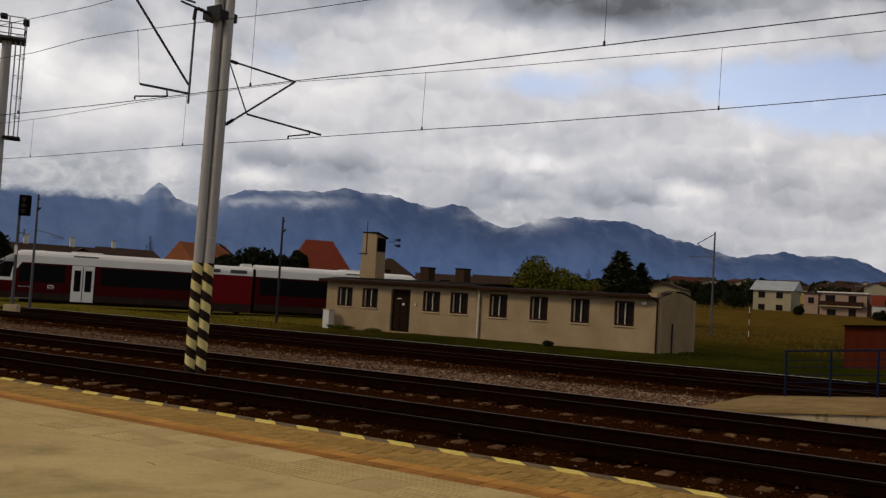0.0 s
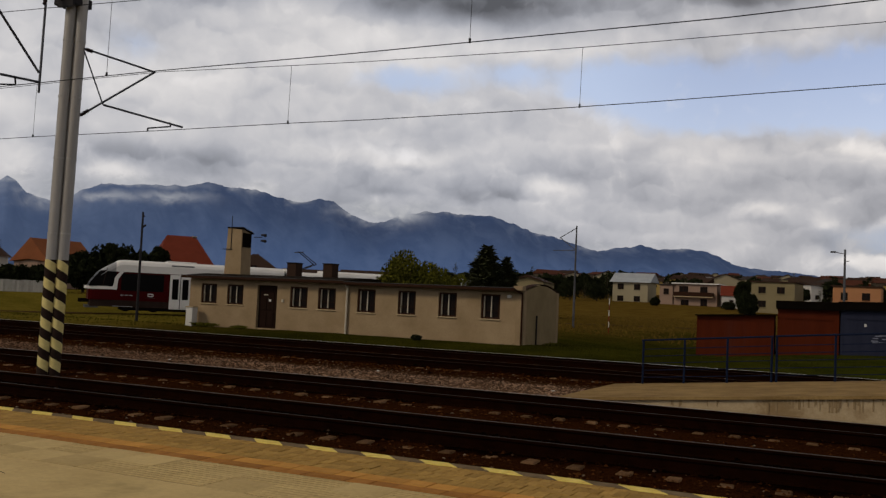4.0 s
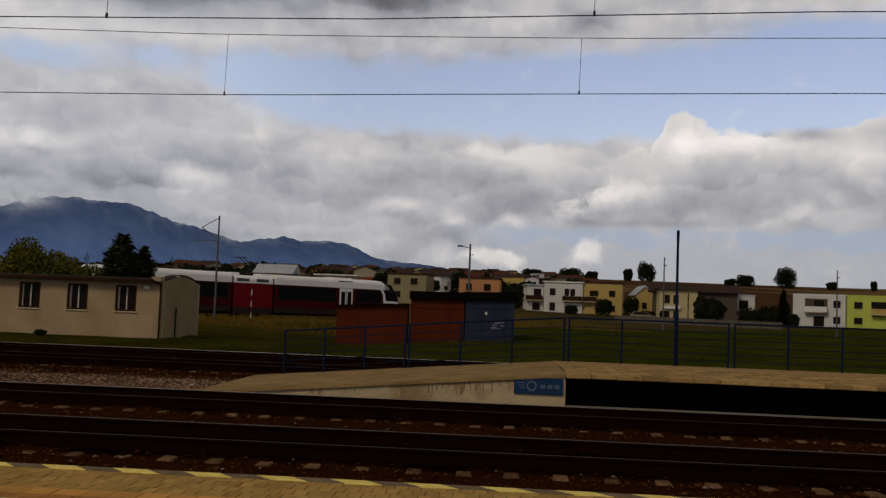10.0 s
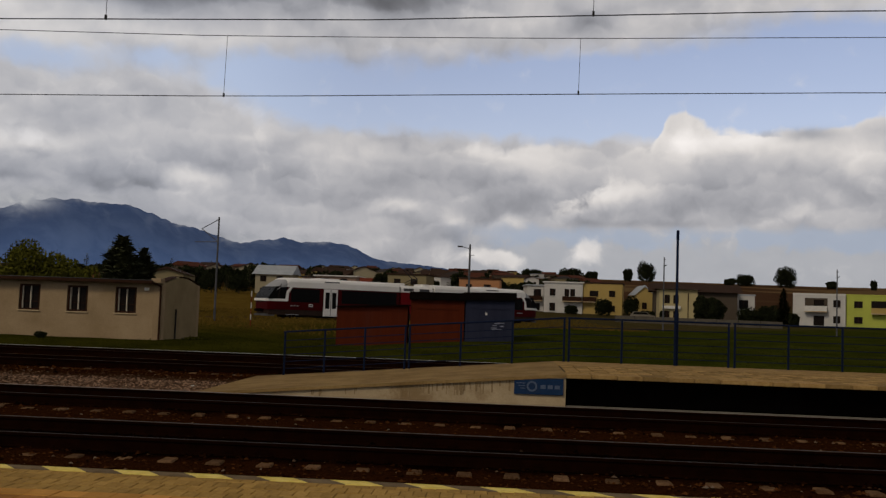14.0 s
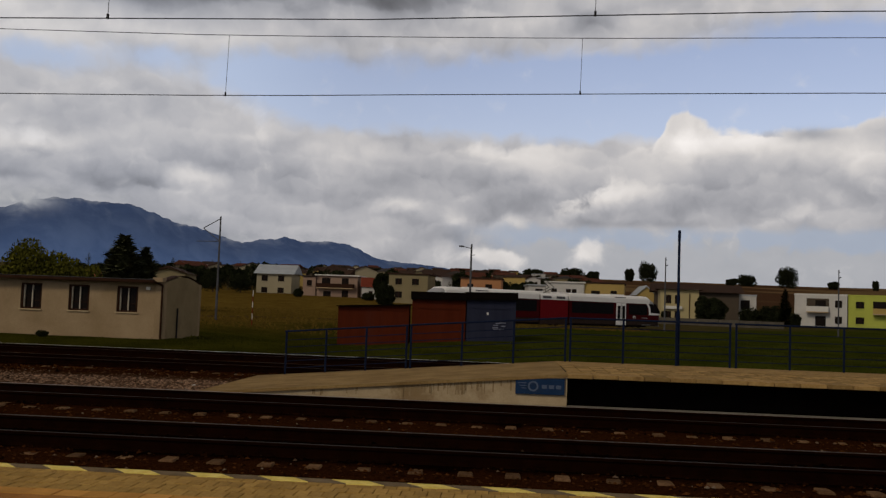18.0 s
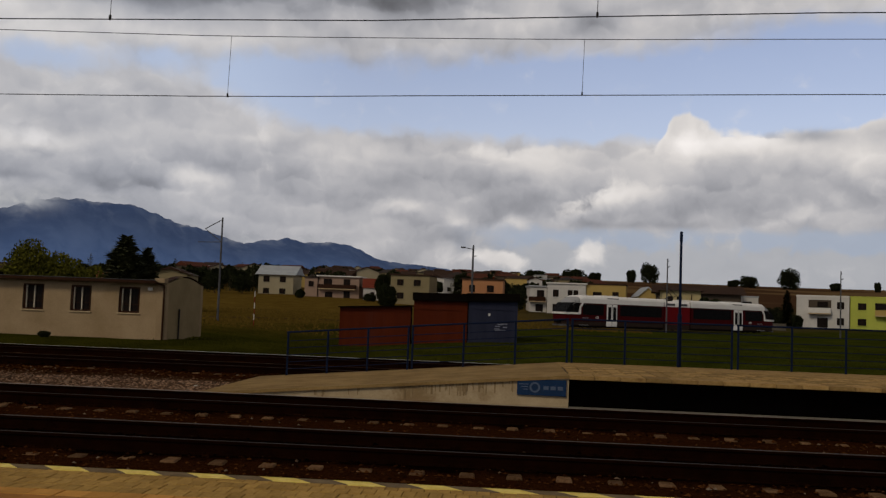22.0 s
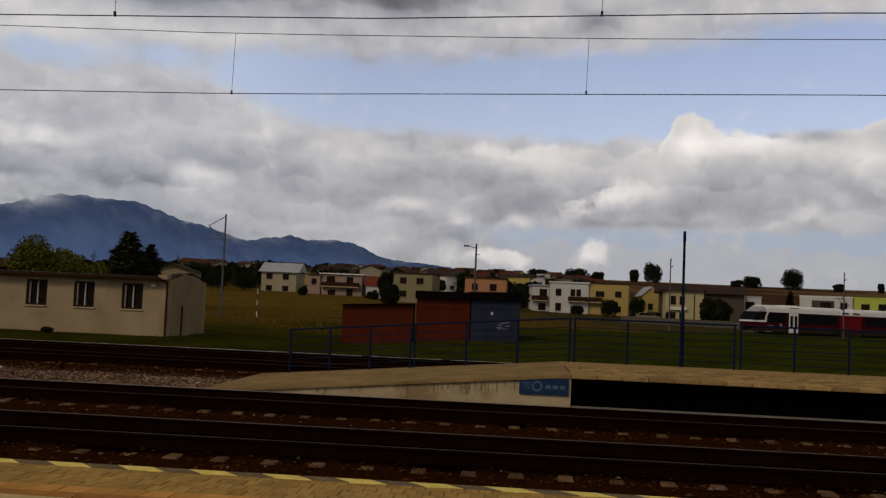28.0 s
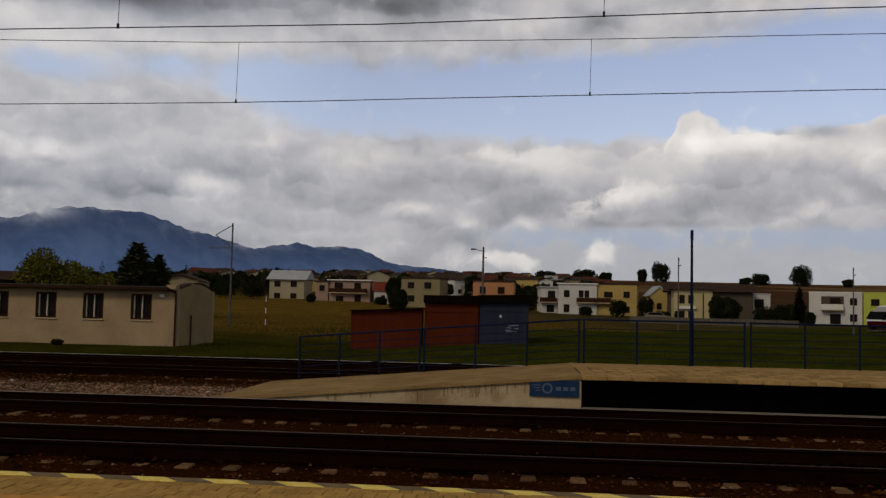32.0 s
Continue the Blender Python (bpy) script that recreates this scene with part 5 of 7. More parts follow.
def narrow_line():
    t = thing("narrow_railway", "narrow-gauge railway line across the meadow on a low bed", "railway track", kind="structure")
    fine = []
    for (x0, y0), (x1, y1) in zip(LINE, LINE[1:]):
        for k in range(6):
            fine.append((x0 + (x1 - x0) * k / 6, y0 + (y1 - y0) * k / 6))
    vs, fs = [], []
    for i, (x, y) in enumerate(fine):
        a, b = fine[max(0, i - 1)], fine[min(len(fine) - 1, i + 1)]
        n = Vector((-(b[1] - a[1]), b[0] - a[0], 0)).normalized()
        z = rail_z(y)
        for o, h in ((-2.6, -1.2), (-1.3, -0.28), (1.3, -0.28), (2.6, -1.2)):
            vs.append((x + n.x * o, y + n.y * o, z + h))
        if i:
            k = 4 * i
            fs += [(k - 4 + j, k + j, k + j + 1, k - 3 + j) for j in range(3)]
    me = bpy.data.meshes.new("bed")
    me.from_pydata(vs, [], fs)
    me.materials.append(M("ballast"))
    part("bed", me, None, t)
    for side in (-0.5, 0.5):
        bm = bmesh.new()
        for a, b in zip(fine, fine[1:]):
            u = Vector((b[0] - a[0], b[1] - a[1], 0)).normalized()
            n = Vector((-u.y, u.x, 0)) * side
            rod(bm, (a[0] + n.x, a[1] + n.y, rail_z(a[1]) - 0.08), (b[0] + n.x, b[1] + n.y, rail_z(b[1]) - 0.08), 0.045, seg=4)
        part("rail", bm, "rail_brown", t)
    me = mesh_of("sleeper", box(-0.12, 0.12, -0.9, 0.9, -0.3, -0.13), "sleeper")
    for (x0, y0), (x1, y1) in list(zip(LINE, LINE[1:]))[5:14]:
        n = int(hypot(x1 - x0, y1 - y0) / 0.7)
        for k in range(n):
            f = k / n
            y = y0 + (y1 - y0) * f
            part("sleeper", me, None, t, m=pose(x0 + (x1 - x0) * f, y, rail_z(y), 0, 0, math.degrees(atan2(y1 - y0, x1 - x0))))


narrow_line()


def loft(stations, z_lo, z_hi, roof=False):
    """A skin through body sections. A station is (x, half width, roof height); the sides run from z_lo to z_hi (of a full-height section)."""
    bm = bmesh.new()
    rings = []
    for x, hw, top in stations:
        lo = [(-hw, min(z_lo, top - 0.05)), (-hw, min(z_hi, top))]
        if roof:
            h = top
            lo = [(-hw, min(z_lo, h - 0.3)), (-hw, h - 0.34), (-hw * 0.94, h - 0.16), (-hw * 0.80, h - 0.04), (-hw * 0.5, h), (hw * 0.5, h), (hw * 0.80, h - 0.04), (hw * 0.94, h - 0.16), (hw, h - 0.34), (hw, min(z_lo, h - 0.3))]
            rings.append([bm.verts.new((x, a, b)) for a, b in lo])
        else:
            rings.append([bm.verts.new((x, a, b)) for a, b in lo + [(hw, lo[1][1]), (hw, lo[0][1])]])
    n = len(rings[0])
    for a, b in zip(rings, rings[1:]):
        for k in range(n):
            bm.faces.new((a[k], a[(k + 1) % n], b[(k + 1) % n], b[k]))
    bm.faces.new(rings[0][::-1])
    bm.faces.new(rings[-1])
    return bm


def end_car(t, sign):
    """One end car with its raked cab; sign +1 faces ahead, -1 behind."""
    W, R = 1.33, 3.38

    def sx(x):
        return sign * (x if x < 10 else 10 + (x - 10) * 0.885)

    def sbox(x0, x1, y0, y1, z0, z1, bevel=0.0):
        return box(min(sx(x0), sx(x1)), max(sx(x0), sx(x1)), min(y0, y1), max(y0, y1), z0, z1, bevel)
    part("car_body", loft([(sx(1.95), W, 4), (sx(13.6), W, 4), (sx(14.5), W * 0.97, 4), (sx(15.1), W * 0.90, 4), (sx(15.34), W * 0.83, 4)], 0.72, 1.44), "train_red_dark", t, "dark red lower side panels")
    part("car_side", loft([(sx(1.95), W, 4), (sx(13.45), W, 4)], 1.44, 2.58), "train_red_dark", t, "dark red upper side panels")
    part("roof", loft([(sx(1.95), W + 0.006, R), (sx(12.9), W + 0.006, R)], 2.58, 3.3, roof=True), "train_white", t, "white roof and cornice")
    part("cab_hood", loft([(sx(12.9), W + 0.006, R), (sx(13.25), W + 0.005, R - 0.03), (sx(13.5), W, R - 0.16)], 2.58, 3.3, roof=True), "train_white", t, "sloping white cab hood")
    part("cab_visor", loft([(sx(13.5), W, R - 0.16), (sx(14.1), W * 0.98, R - 0.46), (sx(14.62), W * 0.95, R - 0.80)], 2.58, 3.3, roof=True), "train_visor", t, "pale grey visor over the windscreen")
    part("skirt", loft([(sx(1.95), W - 0.03, 2), (sx(13.4), W - 0.03, 2), (sx(14.6), W * 0.9, 2), (sx(15.2), W * 0.8, 2)], 0.28, 0.73), "train_grey", t, "grey skirt")
    # added near-black box that fills the shaded gap below the car
    part("underframe", loft([(sx(1.95), W - 0.10, 2), (sx(13.0), W - 0.10, 2)], 0.08, 0.29), "bogie", t, "black fill added below the car body")
    s = part("windscreen", prism([(sx(13.4), 1.58), (sx(15.34), 1.58), (sx(15.24), 1.85), (sx(14.6), 2.60), (sx(13.4), 2.70)], 1, -W * 0.955, W * 0.955), "train_glass", t, "raked dark windscreen and cab windows")
    for side in (-1, 1):
        part("cab_pillar", prism([(sx(13.38), 1.42), (sx(13.70), 1.42), (sx(13.56), 2.2), (sx(13.20), 2.62), (sx(12.92), 2.62), (sx(13.32), 2.1)], 1, min(side * W, side * (W + 0.014)), max(side * W, side * (W + 0.014))), "train_white", s, "white sweep behind the cab window")
        part("cab_post", prism([(sx(14.36), 1.58), (sx(14.42), 1.58), (sx(14.15), 2.8), (sx(14.09), 2.8)], 1, min(side * W * 0.955, side * W * 0.965), max(side * W * 0.955, side * W * 0.965)), "train_grey", s)
    part("nose_band", loft([(sx(13.38), W + 0.013, 3), (sx(14.5), W * 0.98, 3), (sx(15.12), W * 0.92, 3), (sx(15.52), W * 0.80, 3)], 1.40, 1.60), "train_white", t, "white band round the nose")
    part("obstacle_guard", loft([(sx(14.6), W * 0.86, 2), (sx(15.5), W * 0.74, 2)], 0.18, 0.34), "grille", t, "grey obstacle guard under the nose")
    part("coupler", sbox(15.2, 15.95, -0.2, 0.2, 0.5, 0.75, 0.03), "bogie", t)
    for y in (-0.75, 0.75):
        bm = bmesh.new()
        rod(bm, (sx(15.1), y, 1.12), (sx(15.33), y, 1.12), 0.11, seg=12)
        part("headlight", bm, "train_white", t, "round headlight")
    for side in (-1, 1):
        y = side * W
        for a, b in ((2.25, 7.9), (10.05, 13.1)):
            n = max(2, int((b - a) / 1.35))
            g = part("window_band", sbox(a, b, y, y + side * 0.010, 1.36, 2.48, 0.004), "train_glass", t, "black window band")
            for k in range(n):
                part("pane", sbox(a + (b - a) * k / n + 0.06, a + (b - a) * (k + 1) / n - 0.06, y + side * 0.010, y + side * 0.018, 1.53, 2.33), "train_glass", g)
        d = part("door", sbox(8.29, 9.65, y - side * 0.04, y + side * 0.012, 0.24, 2.55, 0.01), "train_white", t, "white double door")
        for k in range(2):
            a = 8.34 + 0.655 * k
            part("leaf", sbox(a, a + 0.605, y + side * 0.012, y + side * 0.03, 0.30, 2.50, 0.008), "train_white", d)
            part("door_pane", sbox(a + 0.10, a + 0.50, y + side * 0.03, y + side * 0.038, 0.90, 2.26, 0.003), "train_glass", d, "dark tall pane")
        part("door_seal", sbox(8.95, 8.99, y + side * 0.03, y + side * 0.036, 0.30, 2.5), "bogie", d)
        e = part("emblem", sbox(10.78, 11.16, y, y + side * 0.010, 1.16, 1.22, 0.003), "train_white", t, "small pale outline emblem")
        for k in (-1, 1):
            part("emblem_side", sbox(10.97 + 0.10 * k - 0.1, 10.97 + 0.10 * k + 0.1, y, y + side * 0.010, 1.02, 1.06), "train_white", e)
            part("emblem_edge", sbox(10.97 + 0.19 * k - 0.022, 10.97 + 0.19 * k + 0.022, y, y + side * 0.011, 1.06, 1.16), "train_white", e)
        part("name_bar", sbox(10.66, 11.28, y, y + side * 0.010, 0.92, 0.95), "grille", t)
        for k in range(3):
            part("number_bar", sbox(12.25 + 0.32 * k, 12.47 + 0.32 * k, y, y + side * 0.012, 1.02, 1.09), "train_visor", t)
        part("skirt_line", sbox(12.2, 13.6, y - side * 0.06, y - side * 0.02, 0.30, 0.34), "train_visor", t, "pale line along the skirt")
    part("air_unit", sbox(7.9, 9.8, -0.9, 0.9, 3.30, 3.46, 0.05), "train_white", t, "roof air unit")
    part("air_grille", sbox(8.1, 9.6, -W * 0.99, -W * 0.93, 3.06, 3.18, 0.01), "grille", t)
    bogie(t, sx(11.6))


def bogie(t, x):
    b = part("bogie", box(x - 1.35, x + 1.35, -0.75, 0.75, 0.32, 0.6, 0.04), "bogie", t, "dark two-axle bogie")
    for dx in (-0.9, 0.9):
        for y in (-0.5, 0.5):
            bm = bmesh.new()
            rod(bm, (x + dx, y - 0.06, 0.34), (x + dx, y + 0.06, 0.34), 0.36, seg=20)
            part("wheel", bm, "bogie", b)


def railcar():
    t = thing("railcar", "red and white three-part electric railcar with black windows", "train")
    end_car(t, 1)
    end_car(t, -1)
    W = 1.31
    part("power_unit", loft([(-1.75, W, 4), (1.75, W, 4)], 0.66, 2.58), "train_red", t, "plain red power unit")
    part("power_roof", loft([(-1.75, W, 3.2), (1.75, W, 3.2)], 2.58, 3.1, roof=True), "train_white", t)
    part("power_skirt", loft([(-1.75, W - 0.03, 2), (1.75, W - 0.03, 2)], 0.10, 0.68), "train_grey", t)
    for x in (-1.85, 1.85):
        part("gangway", box(x - 0.12, x + 0.12, -1.12, 1.12, 0.5, 3.05, 0.02), "bogie", t, "black rubber gangway")
    for side in (-1, 1):
        for x in (-0.95, 0.8):
            y = side * (W + 0.012)
            g = part("grille", box(x - 0.55, x + 0.55, min(y, y - side * 0.05), max(y, y - side * 0.05), 2.70, 2.94, 0.01), "grille", t, "dark vent grille")
            for k in range(4):
                part("louvre", box(x - 0.5, x + 0.5, min(y, y + side * 0.012), max(y, y + side * 0.012), 2.70 + 0.06 * k, 2.72 + 0.06 * k), "steel_grey", g)
    bogie(t, 0.0)
    p = part("pantograph", rods([((-0.9, -0.5, 3.2), (0.6, -0.4, 3.85)), ((-0.9, 0.5, 3.2), (0.6, 0.4, 3.85)), ((0.6, -0.4, 3.85), (-0.5, -0.3, 4.65)), ((0.6, 0.4, 3.85), (-0.5, 0.3, 4.65))], 0.035), "steel_dark", t, "raised dark pantograph")
    part("collector_head", rods([((-0.5, -0.75, 4.652), (-0.5, 0.75, 4.652)), ((-0.75, -0.75, 4.652), (-0.75, 0.75, 4.652)), ((-0.75, 0, 4.652), (-0.5, 0, 4.650))], 0.03), "steel_dark", p)
    part("roof_box", box(-1.7, -1.0, -0.7, 0.7, 3.16, 3.40, 0.03), "train_white", t)
    part("roof_box", box(1.0, 1.7, -0.7, 0.7, 3.16, 3.40, 0.03), "train_white", t)
    return t


TRAIN = railcar()


# ---- trees and bushes ----
def leaf_cloud(bm, centre, rad, n, size, rnd, squash=0.8, shell=0.55):
    for _ in range(n):
        v = Vector((rnd.gauss(0, 1), rnd.gauss(0, 1), rnd.gauss(0, 1))).normalized() * (shell + (1 - shell) * rnd.random()) * rad
        p = Vector(centre) + Vector((v.x, v.y, v.z * squash))
        q = Euler((rnd.uniform(0, 6.3), rnd.uniform(0, 6.3), rnd.uniform(0, 6.3))).to_matrix()
        s = size * rnd.uniform(0.6, 1.4)
        vs = [bm.verts.new(p + q @ Vector(c)) for c in ((-s, 0, 0.1 * s), (0, -0.55 * s, 0), (s, 0, 0.15 * s), (0, 0.55 * s, 0))]
        bm.faces.new(vs)


def broadleaf(name, label, x, y, z, height, width, leaf, seed, n=900, size=None, low=0.2, group="", category="tree"):
    rnd = random.Random(seed)
    t = thing(name, label, category, pose(x, y, z), group)
    bm = bmesh.new()
    rod(bm, (0, 0, -0.2), (0, 0, height * 0.55), height * 0.03 + 0.04, height * 0.012 + 0.02, seg=7)
    for k in range(5):
        a = k * 1.257 + rnd.uniform(-0.3, 0.3)
        rod(bm, (0, 0, height * (0.22 + 0.05 * k)), (width * 0.32 * cos(a), width * 0.32 * sin(a), height * (0.5 + 0.06 * k)), height * 0.015 + 0.02, 0.015, seg=5)
    part("trunk", bm, "bark", t)
    bm = bmesh.new()
    size = size or width * 0.055
    lobes, n = 24, int(n * 2.6)
    half, mid = height * (1 - low) / 2, (low + 1) / 2 * height
    for k in range(lobes):
        h = -0.8 + 1.6 * (k + 0.5) / lobes
        a, wide = k * 2.4 + rnd.uniform(-0.4, 0.4), math.sqrt(1 - h * h)
        u = rnd.uniform(0.45, 0.70)
        c = (u * wide * width / 2 * cos(a), u * wide * width / 2 * sin(a), mid + h * u * 1.25 * half)
        r = rnd.uniform(0.30, 0.44)
        leaf_cloud(bm, c, r * width / 2, n // lobes, size, rnd, squash=min(1.2, half * 2 / width), shell=0.55)
    for k in range(n // 8):
        leaf_cloud(bm, (0, 0, mid), 0.55 * width / 2, 1, size * 2.2, rnd, squash=min(1.2, half * 2 / width), shell=0.2)
    part("crown", bm, leaf, t)
    return t


def conifer(name, label, x, y, z, height, width, seed, n=1000, group="", leaf="needle"):
    rnd = random.Random(seed)
    t = thing(name, label, "tree", pose(x, y, z), group)
    bm = bmesh.new()
    rod(bm, (0, 0, -0.2), (0, 0, height * 0.95), height * 0.022 + 0.03, 0.02, seg=7)
    part("trunk", bm, "bark", t)
    bm = bmesh.new()
    for _ in range(int(n * 1.3)):
        f = rnd.random() ** 0.6
        h = height * (1.0 - f * 0.96)
        a = rnd.uniform(0, 6.283)
        edge = 0.80 + 0.75 * noise.noise((1.9 * cos(a), 1.9 * sin(a), 7 * h / height + seed)) + 0.14 * sin(17 * h / height + 2 * a)
        r = width * 0.52 * f ** 0.75 * edge * rnd.uniform(0.3, 1.0) ** 0.6
        s = width * 0.058 * rnd.uniform(0.6, 1.6)
        p = Vector((r * cos(a), r * sin(a), h))
        out = Vector((cos(a), sin(a), rnd.uniform(-0.3, 0.7))).normalized() * s * 1.5
        side = Vector((-sin(a), cos(a), rnd.uniform(-0.4, 0.4))) * s * 0.6
        vs = [bm.verts.new(p + o) for o in (-out * 0.3, side * 0.8 + out * 0.3, out, -side * 0.8 + out * 0.3)]
        bm.faces.new(vs)
    part("crown", bm, leaf, t)
    return t


def put(fn, name, label, az0, az1, top, d, *a, sink=0.0, **k):
    """Plants a tree that fills the bearings az0 to az1 at distance d and reaches the angle top above the horizon."""
    x, y, z = at((az0 + az1) / 2, d)
    h = EYE + d * tan(radians(top)) - z
    return fn(name, label, x, y, z - sink, h + sink, d * radians(az1 - az0), *a, **k)


# ---- houses ----
def house(label, az0, az1, d, top, base, wall, roof, style="flat", depth=9.0, turn=0.0, wins=(), roof_h=2.0, group="houses beyond the meadow", over=0.3, name="house", trim="wood_brown", balcony=None):
    """A house that fills the bearings az0 to az1 at distance d, its walls from the angle base to the angle top.
    wins: (u, v, w, h) in metres from the facade's lower left corner; balcony: (u0, u1, v, material)."""
    azm = (az0 + az1) / 2
    x, y, _ = at(azm, d, 0)
    z0, z1 = EYE + d * tan(radians(base)), EYE + d * tan(radians(top))
    W, Hh = 2 * d * tan(radians((az1 - az0) / 2)), z1 - z0
    t = thing(name, label, "house", pose(x, y, z0, 0, 0, -azm + turn), group)
    h = W / 2
    part("wall", box(-h, h, 0, depth, -2.5, Hh), wall, t)
    if style == "flat":
        part("roof", box(-h - over, h + over, -over, depth + over, Hh, Hh + 0.28, 0.04), roof, t)
    elif style == "gable":      # ridge along the facade
        part("roof", prism([(-over, Hh - 0.1), (depth / 2, Hh + roof_h), (depth + over, Hh - 0.1), (depth / 2, Hh + 0.15)], 0, -h - over, h + over), roof, t)
        for s in (-h, h - 0.25):
            part("gable_wall", prism([(0, Hh - 0.02), (depth, Hh - 0.02), (depth / 2, Hh + roof_h - 0.25)], 0, s, s + 0.25), wall, t)
    elif style == "front":      # gable towards the viewer
        part("roof", prism([(-h - over, Hh - 0.15), (0, Hh + roof_h), (h + over, Hh - 0.15), (0, Hh + roof_h - 0.3)], 1, -over, depth + over), roof, t)
        part("gable_wall", prism([(-h, Hh - 0.02), (h, Hh - 0.02), (0, Hh + roof_h - 0.32)], 1, 0, 0.25), wall, t)
    elif style == "hip":
        bm = bmesh.new()
        e = over
        lo = [bm.verts.new(v) for v in ((-h - e, -e, Hh), (h + e, -e, Hh), (h + e, depth + e, Hh), (-h - e, depth + e, Hh))]
        r = min(h, depth / 2) * (0.9 if roof_h < 2.5 else 0.5)
        hi = [bm.verts.new(v) for v in ((-h + r, depth / 2, Hh + roof_h), (h - r + 0.1, depth / 2, Hh + roof_h))]
        for f in ((lo[0], lo[1], hi[1], hi[0]), (lo[1], lo[2], hi[1]), (lo[2], lo[3], hi[0], hi[1]), (lo[3], lo[0], hi[0]), (lo[3], lo[2], lo[1], lo[0])):
            bm.faces.new(f)
        part("roof", bm, roof, t)
    for u, v, w, hh in wins:
        g = part("window", box(-h + u, -h + u + w, -0.03, 0.02, v, v + hh), "window_glass", t)
        part("frame", box(-h + u + w / 2 - 0.05, -h + u + w / 2 + 0.05, -0.06, -0.03, v, v + hh), trim, g)
        part("sill", box(-h + u - 0.1, -h + u + w + 0.1, -0.14, 0.0, v - 0.10, v - 0.01), "trim_white" if "white" in wall else wall, g)
    if balcony:
        u0, u1, v, m = balcony
        b = part("balcony", box(-h + u0, -h + u1, -1.2, 0.0, v - 0.18, v), "concrete", t)
        part("balcony_front", box(-h + u0, -h + u1, -1.2, -1.12, v, v + 0.95, 0.02), m, b)
        for s in (u0, u1 - 0.08):
            part("balcony_side", box(-h + s, -h + s + 0.08, -1.11, 0.0, v, v + 0.95), m, b)
    return t


def chimney(t, x, y, z, h=1.0, m="garage_red"):
    c = part("chimney", box(x - 0.2, x + 0.2, y - 0.2, y + 0.2, z - 1.2, z + h * 0.6, 0.02), m, t)
    part("chimney_cap", box(x - 0.24, x + 0.24, y - 0.24, y + 0.24, z + h * 0.6, z + h * 0.6 + 0.08), "concrete", c)


def homes():
    two = [(1.2, 0.9, 1.5, 1.3), (5.2, 0.9, 1.5, 1.3), (1.2, 3.7, 1.5, 1.4), (5.2, 3.7, 1.5, 1.4)]
    h = house("two-storey cream house with a pale metal roof", -15.22, -13.1, 230, 1.72, 0.34, "cream_wall", "roof_grey", "gable", 9, -14, two, 2.3, over=0.7)
    h = house("pinkish two-storey house with a full-width balcony and white eaves", -11.65, -9.15, 220, 1.72, 0.30, "pink_wall", "trim_white", "flat", 9, -12, [(1.6, 0.3, 1.8, 1.6), (6.0, 0.3, 1.5, 1.9), (1.2, 3.6, 2.0, 1.4), (5.9, 3.3, 1.6, 1.7)], over=0.5, balcony=(0.1, 8.9, 2.7, "wood_brown"))
    house("small pink annex with a flat roof", -12.45, -11.68, 221, 1.62, 0.3, "pink_wall", "roof_dark", "flat", 7, -12, [(0.9, 3.0, 1.2, 1.3)])
    house("beige cube house with a flat roof", -7.3, -4.9, 200, 1.98, 0.3, "beige_wall", "roof_brown", "flat", 9, -12, [(1.4, 0.9, 1.5, 1.3), (5.0, 0.9, 1.7, 1.3), (1.4, 3.7, 1.4, 1.3), (5.0, 3.7, 1.5, 1.3)])
    o = house("orange plastered house with a flat roof", -2.92, -0.45, 205, 1.88, 0.3, "orange_wall", "roof_brown", "flat", 9, -4, [(1.5, 3.0, 1.3, 1.5), (5.4, 3.0, 1.5, 1.5), (1.5, 0.4, 1.3, 1.3)])
    chimney(o, 2.2, 3, 5.9)
    house("low red-roofed cottage with white walls", -8.9, -7.6, 215, 1.15, 0.25, "white_wall", "roof_red", "gable", 8, 0, [(1.6, 1.0, 0.9, 1.4), (3.2, 1.0, 0.9, 1.4)], 2.2)
    house("white house with brown balconies", 1.22, 2.22, 203, 1.58, -0.05, "white_wall", "roof_grey", "flat", 9, 6, [(1.4, 3.4, 1.6, 1.7), (1.2, 0.5, 1.6, 1.6)], balcony=(-0.3, 3.2, 2.7, "wood_brown"))
    house("white two-storey terraced house with a balcony", 2.24, 4.55, 200, 1.80, -0.1, "white_wall", "trim_white", "flat", 9, -3, [(1.2, 0.7, 1.2, 1.7), (1.2, 3.9, 1.2, 1.5), (4.3, 3.9, 1.0, 1.5), (5.5, 3.9, 1.0, 1.5)], balcony=(3.9, 7.9, 2.9, "wood_brown"))
    house("yellow two-storey terraced house", 4.57, 6.9, 200, 1.82, -0.1, "yellow_wall", "roof_brown", "flat", 9, -3, [(1.4, 4.0, 1.8, 1.2), (5.4, 4.0, 1.3, 1.3), (5.4, 0.9, 1.3, 1.3)], over=0.15, balcony=(0.0, 2.8, 2.9, "wood_brown"))
    house("long house with a wide brown roof", 8.75, 13.5, 180, 1.52, -0.2, "grey_wall", "roof_brown", "gable", 10, 4, [(9.5, 2.4, 1.6, 1.4)], 1.5, over=0.9)
    h = house("cream house front with a white bay band", 9.05, 11.25, 168, 1.62, -0.25, "ochre_wall", "roof_brown", "hip", 7, 5, [(0.9, 0.4, 0.9, 1.3), (2.4, 0.4, 0.9, 1.3), (0.9, 3.0, 0.9, 1.5), (2.4, 3.0, 0.9, 1.5)], 0.9, over=0.7)
    part("bay", box(-2.7, 0.4, -0.5, 0, 2.1, 2.6), "trim_white", h, "white bay band")
    part("downpipe", box(1.6, 1.75, -0.1, 0, 0, 4.9), "wood_brown", h)
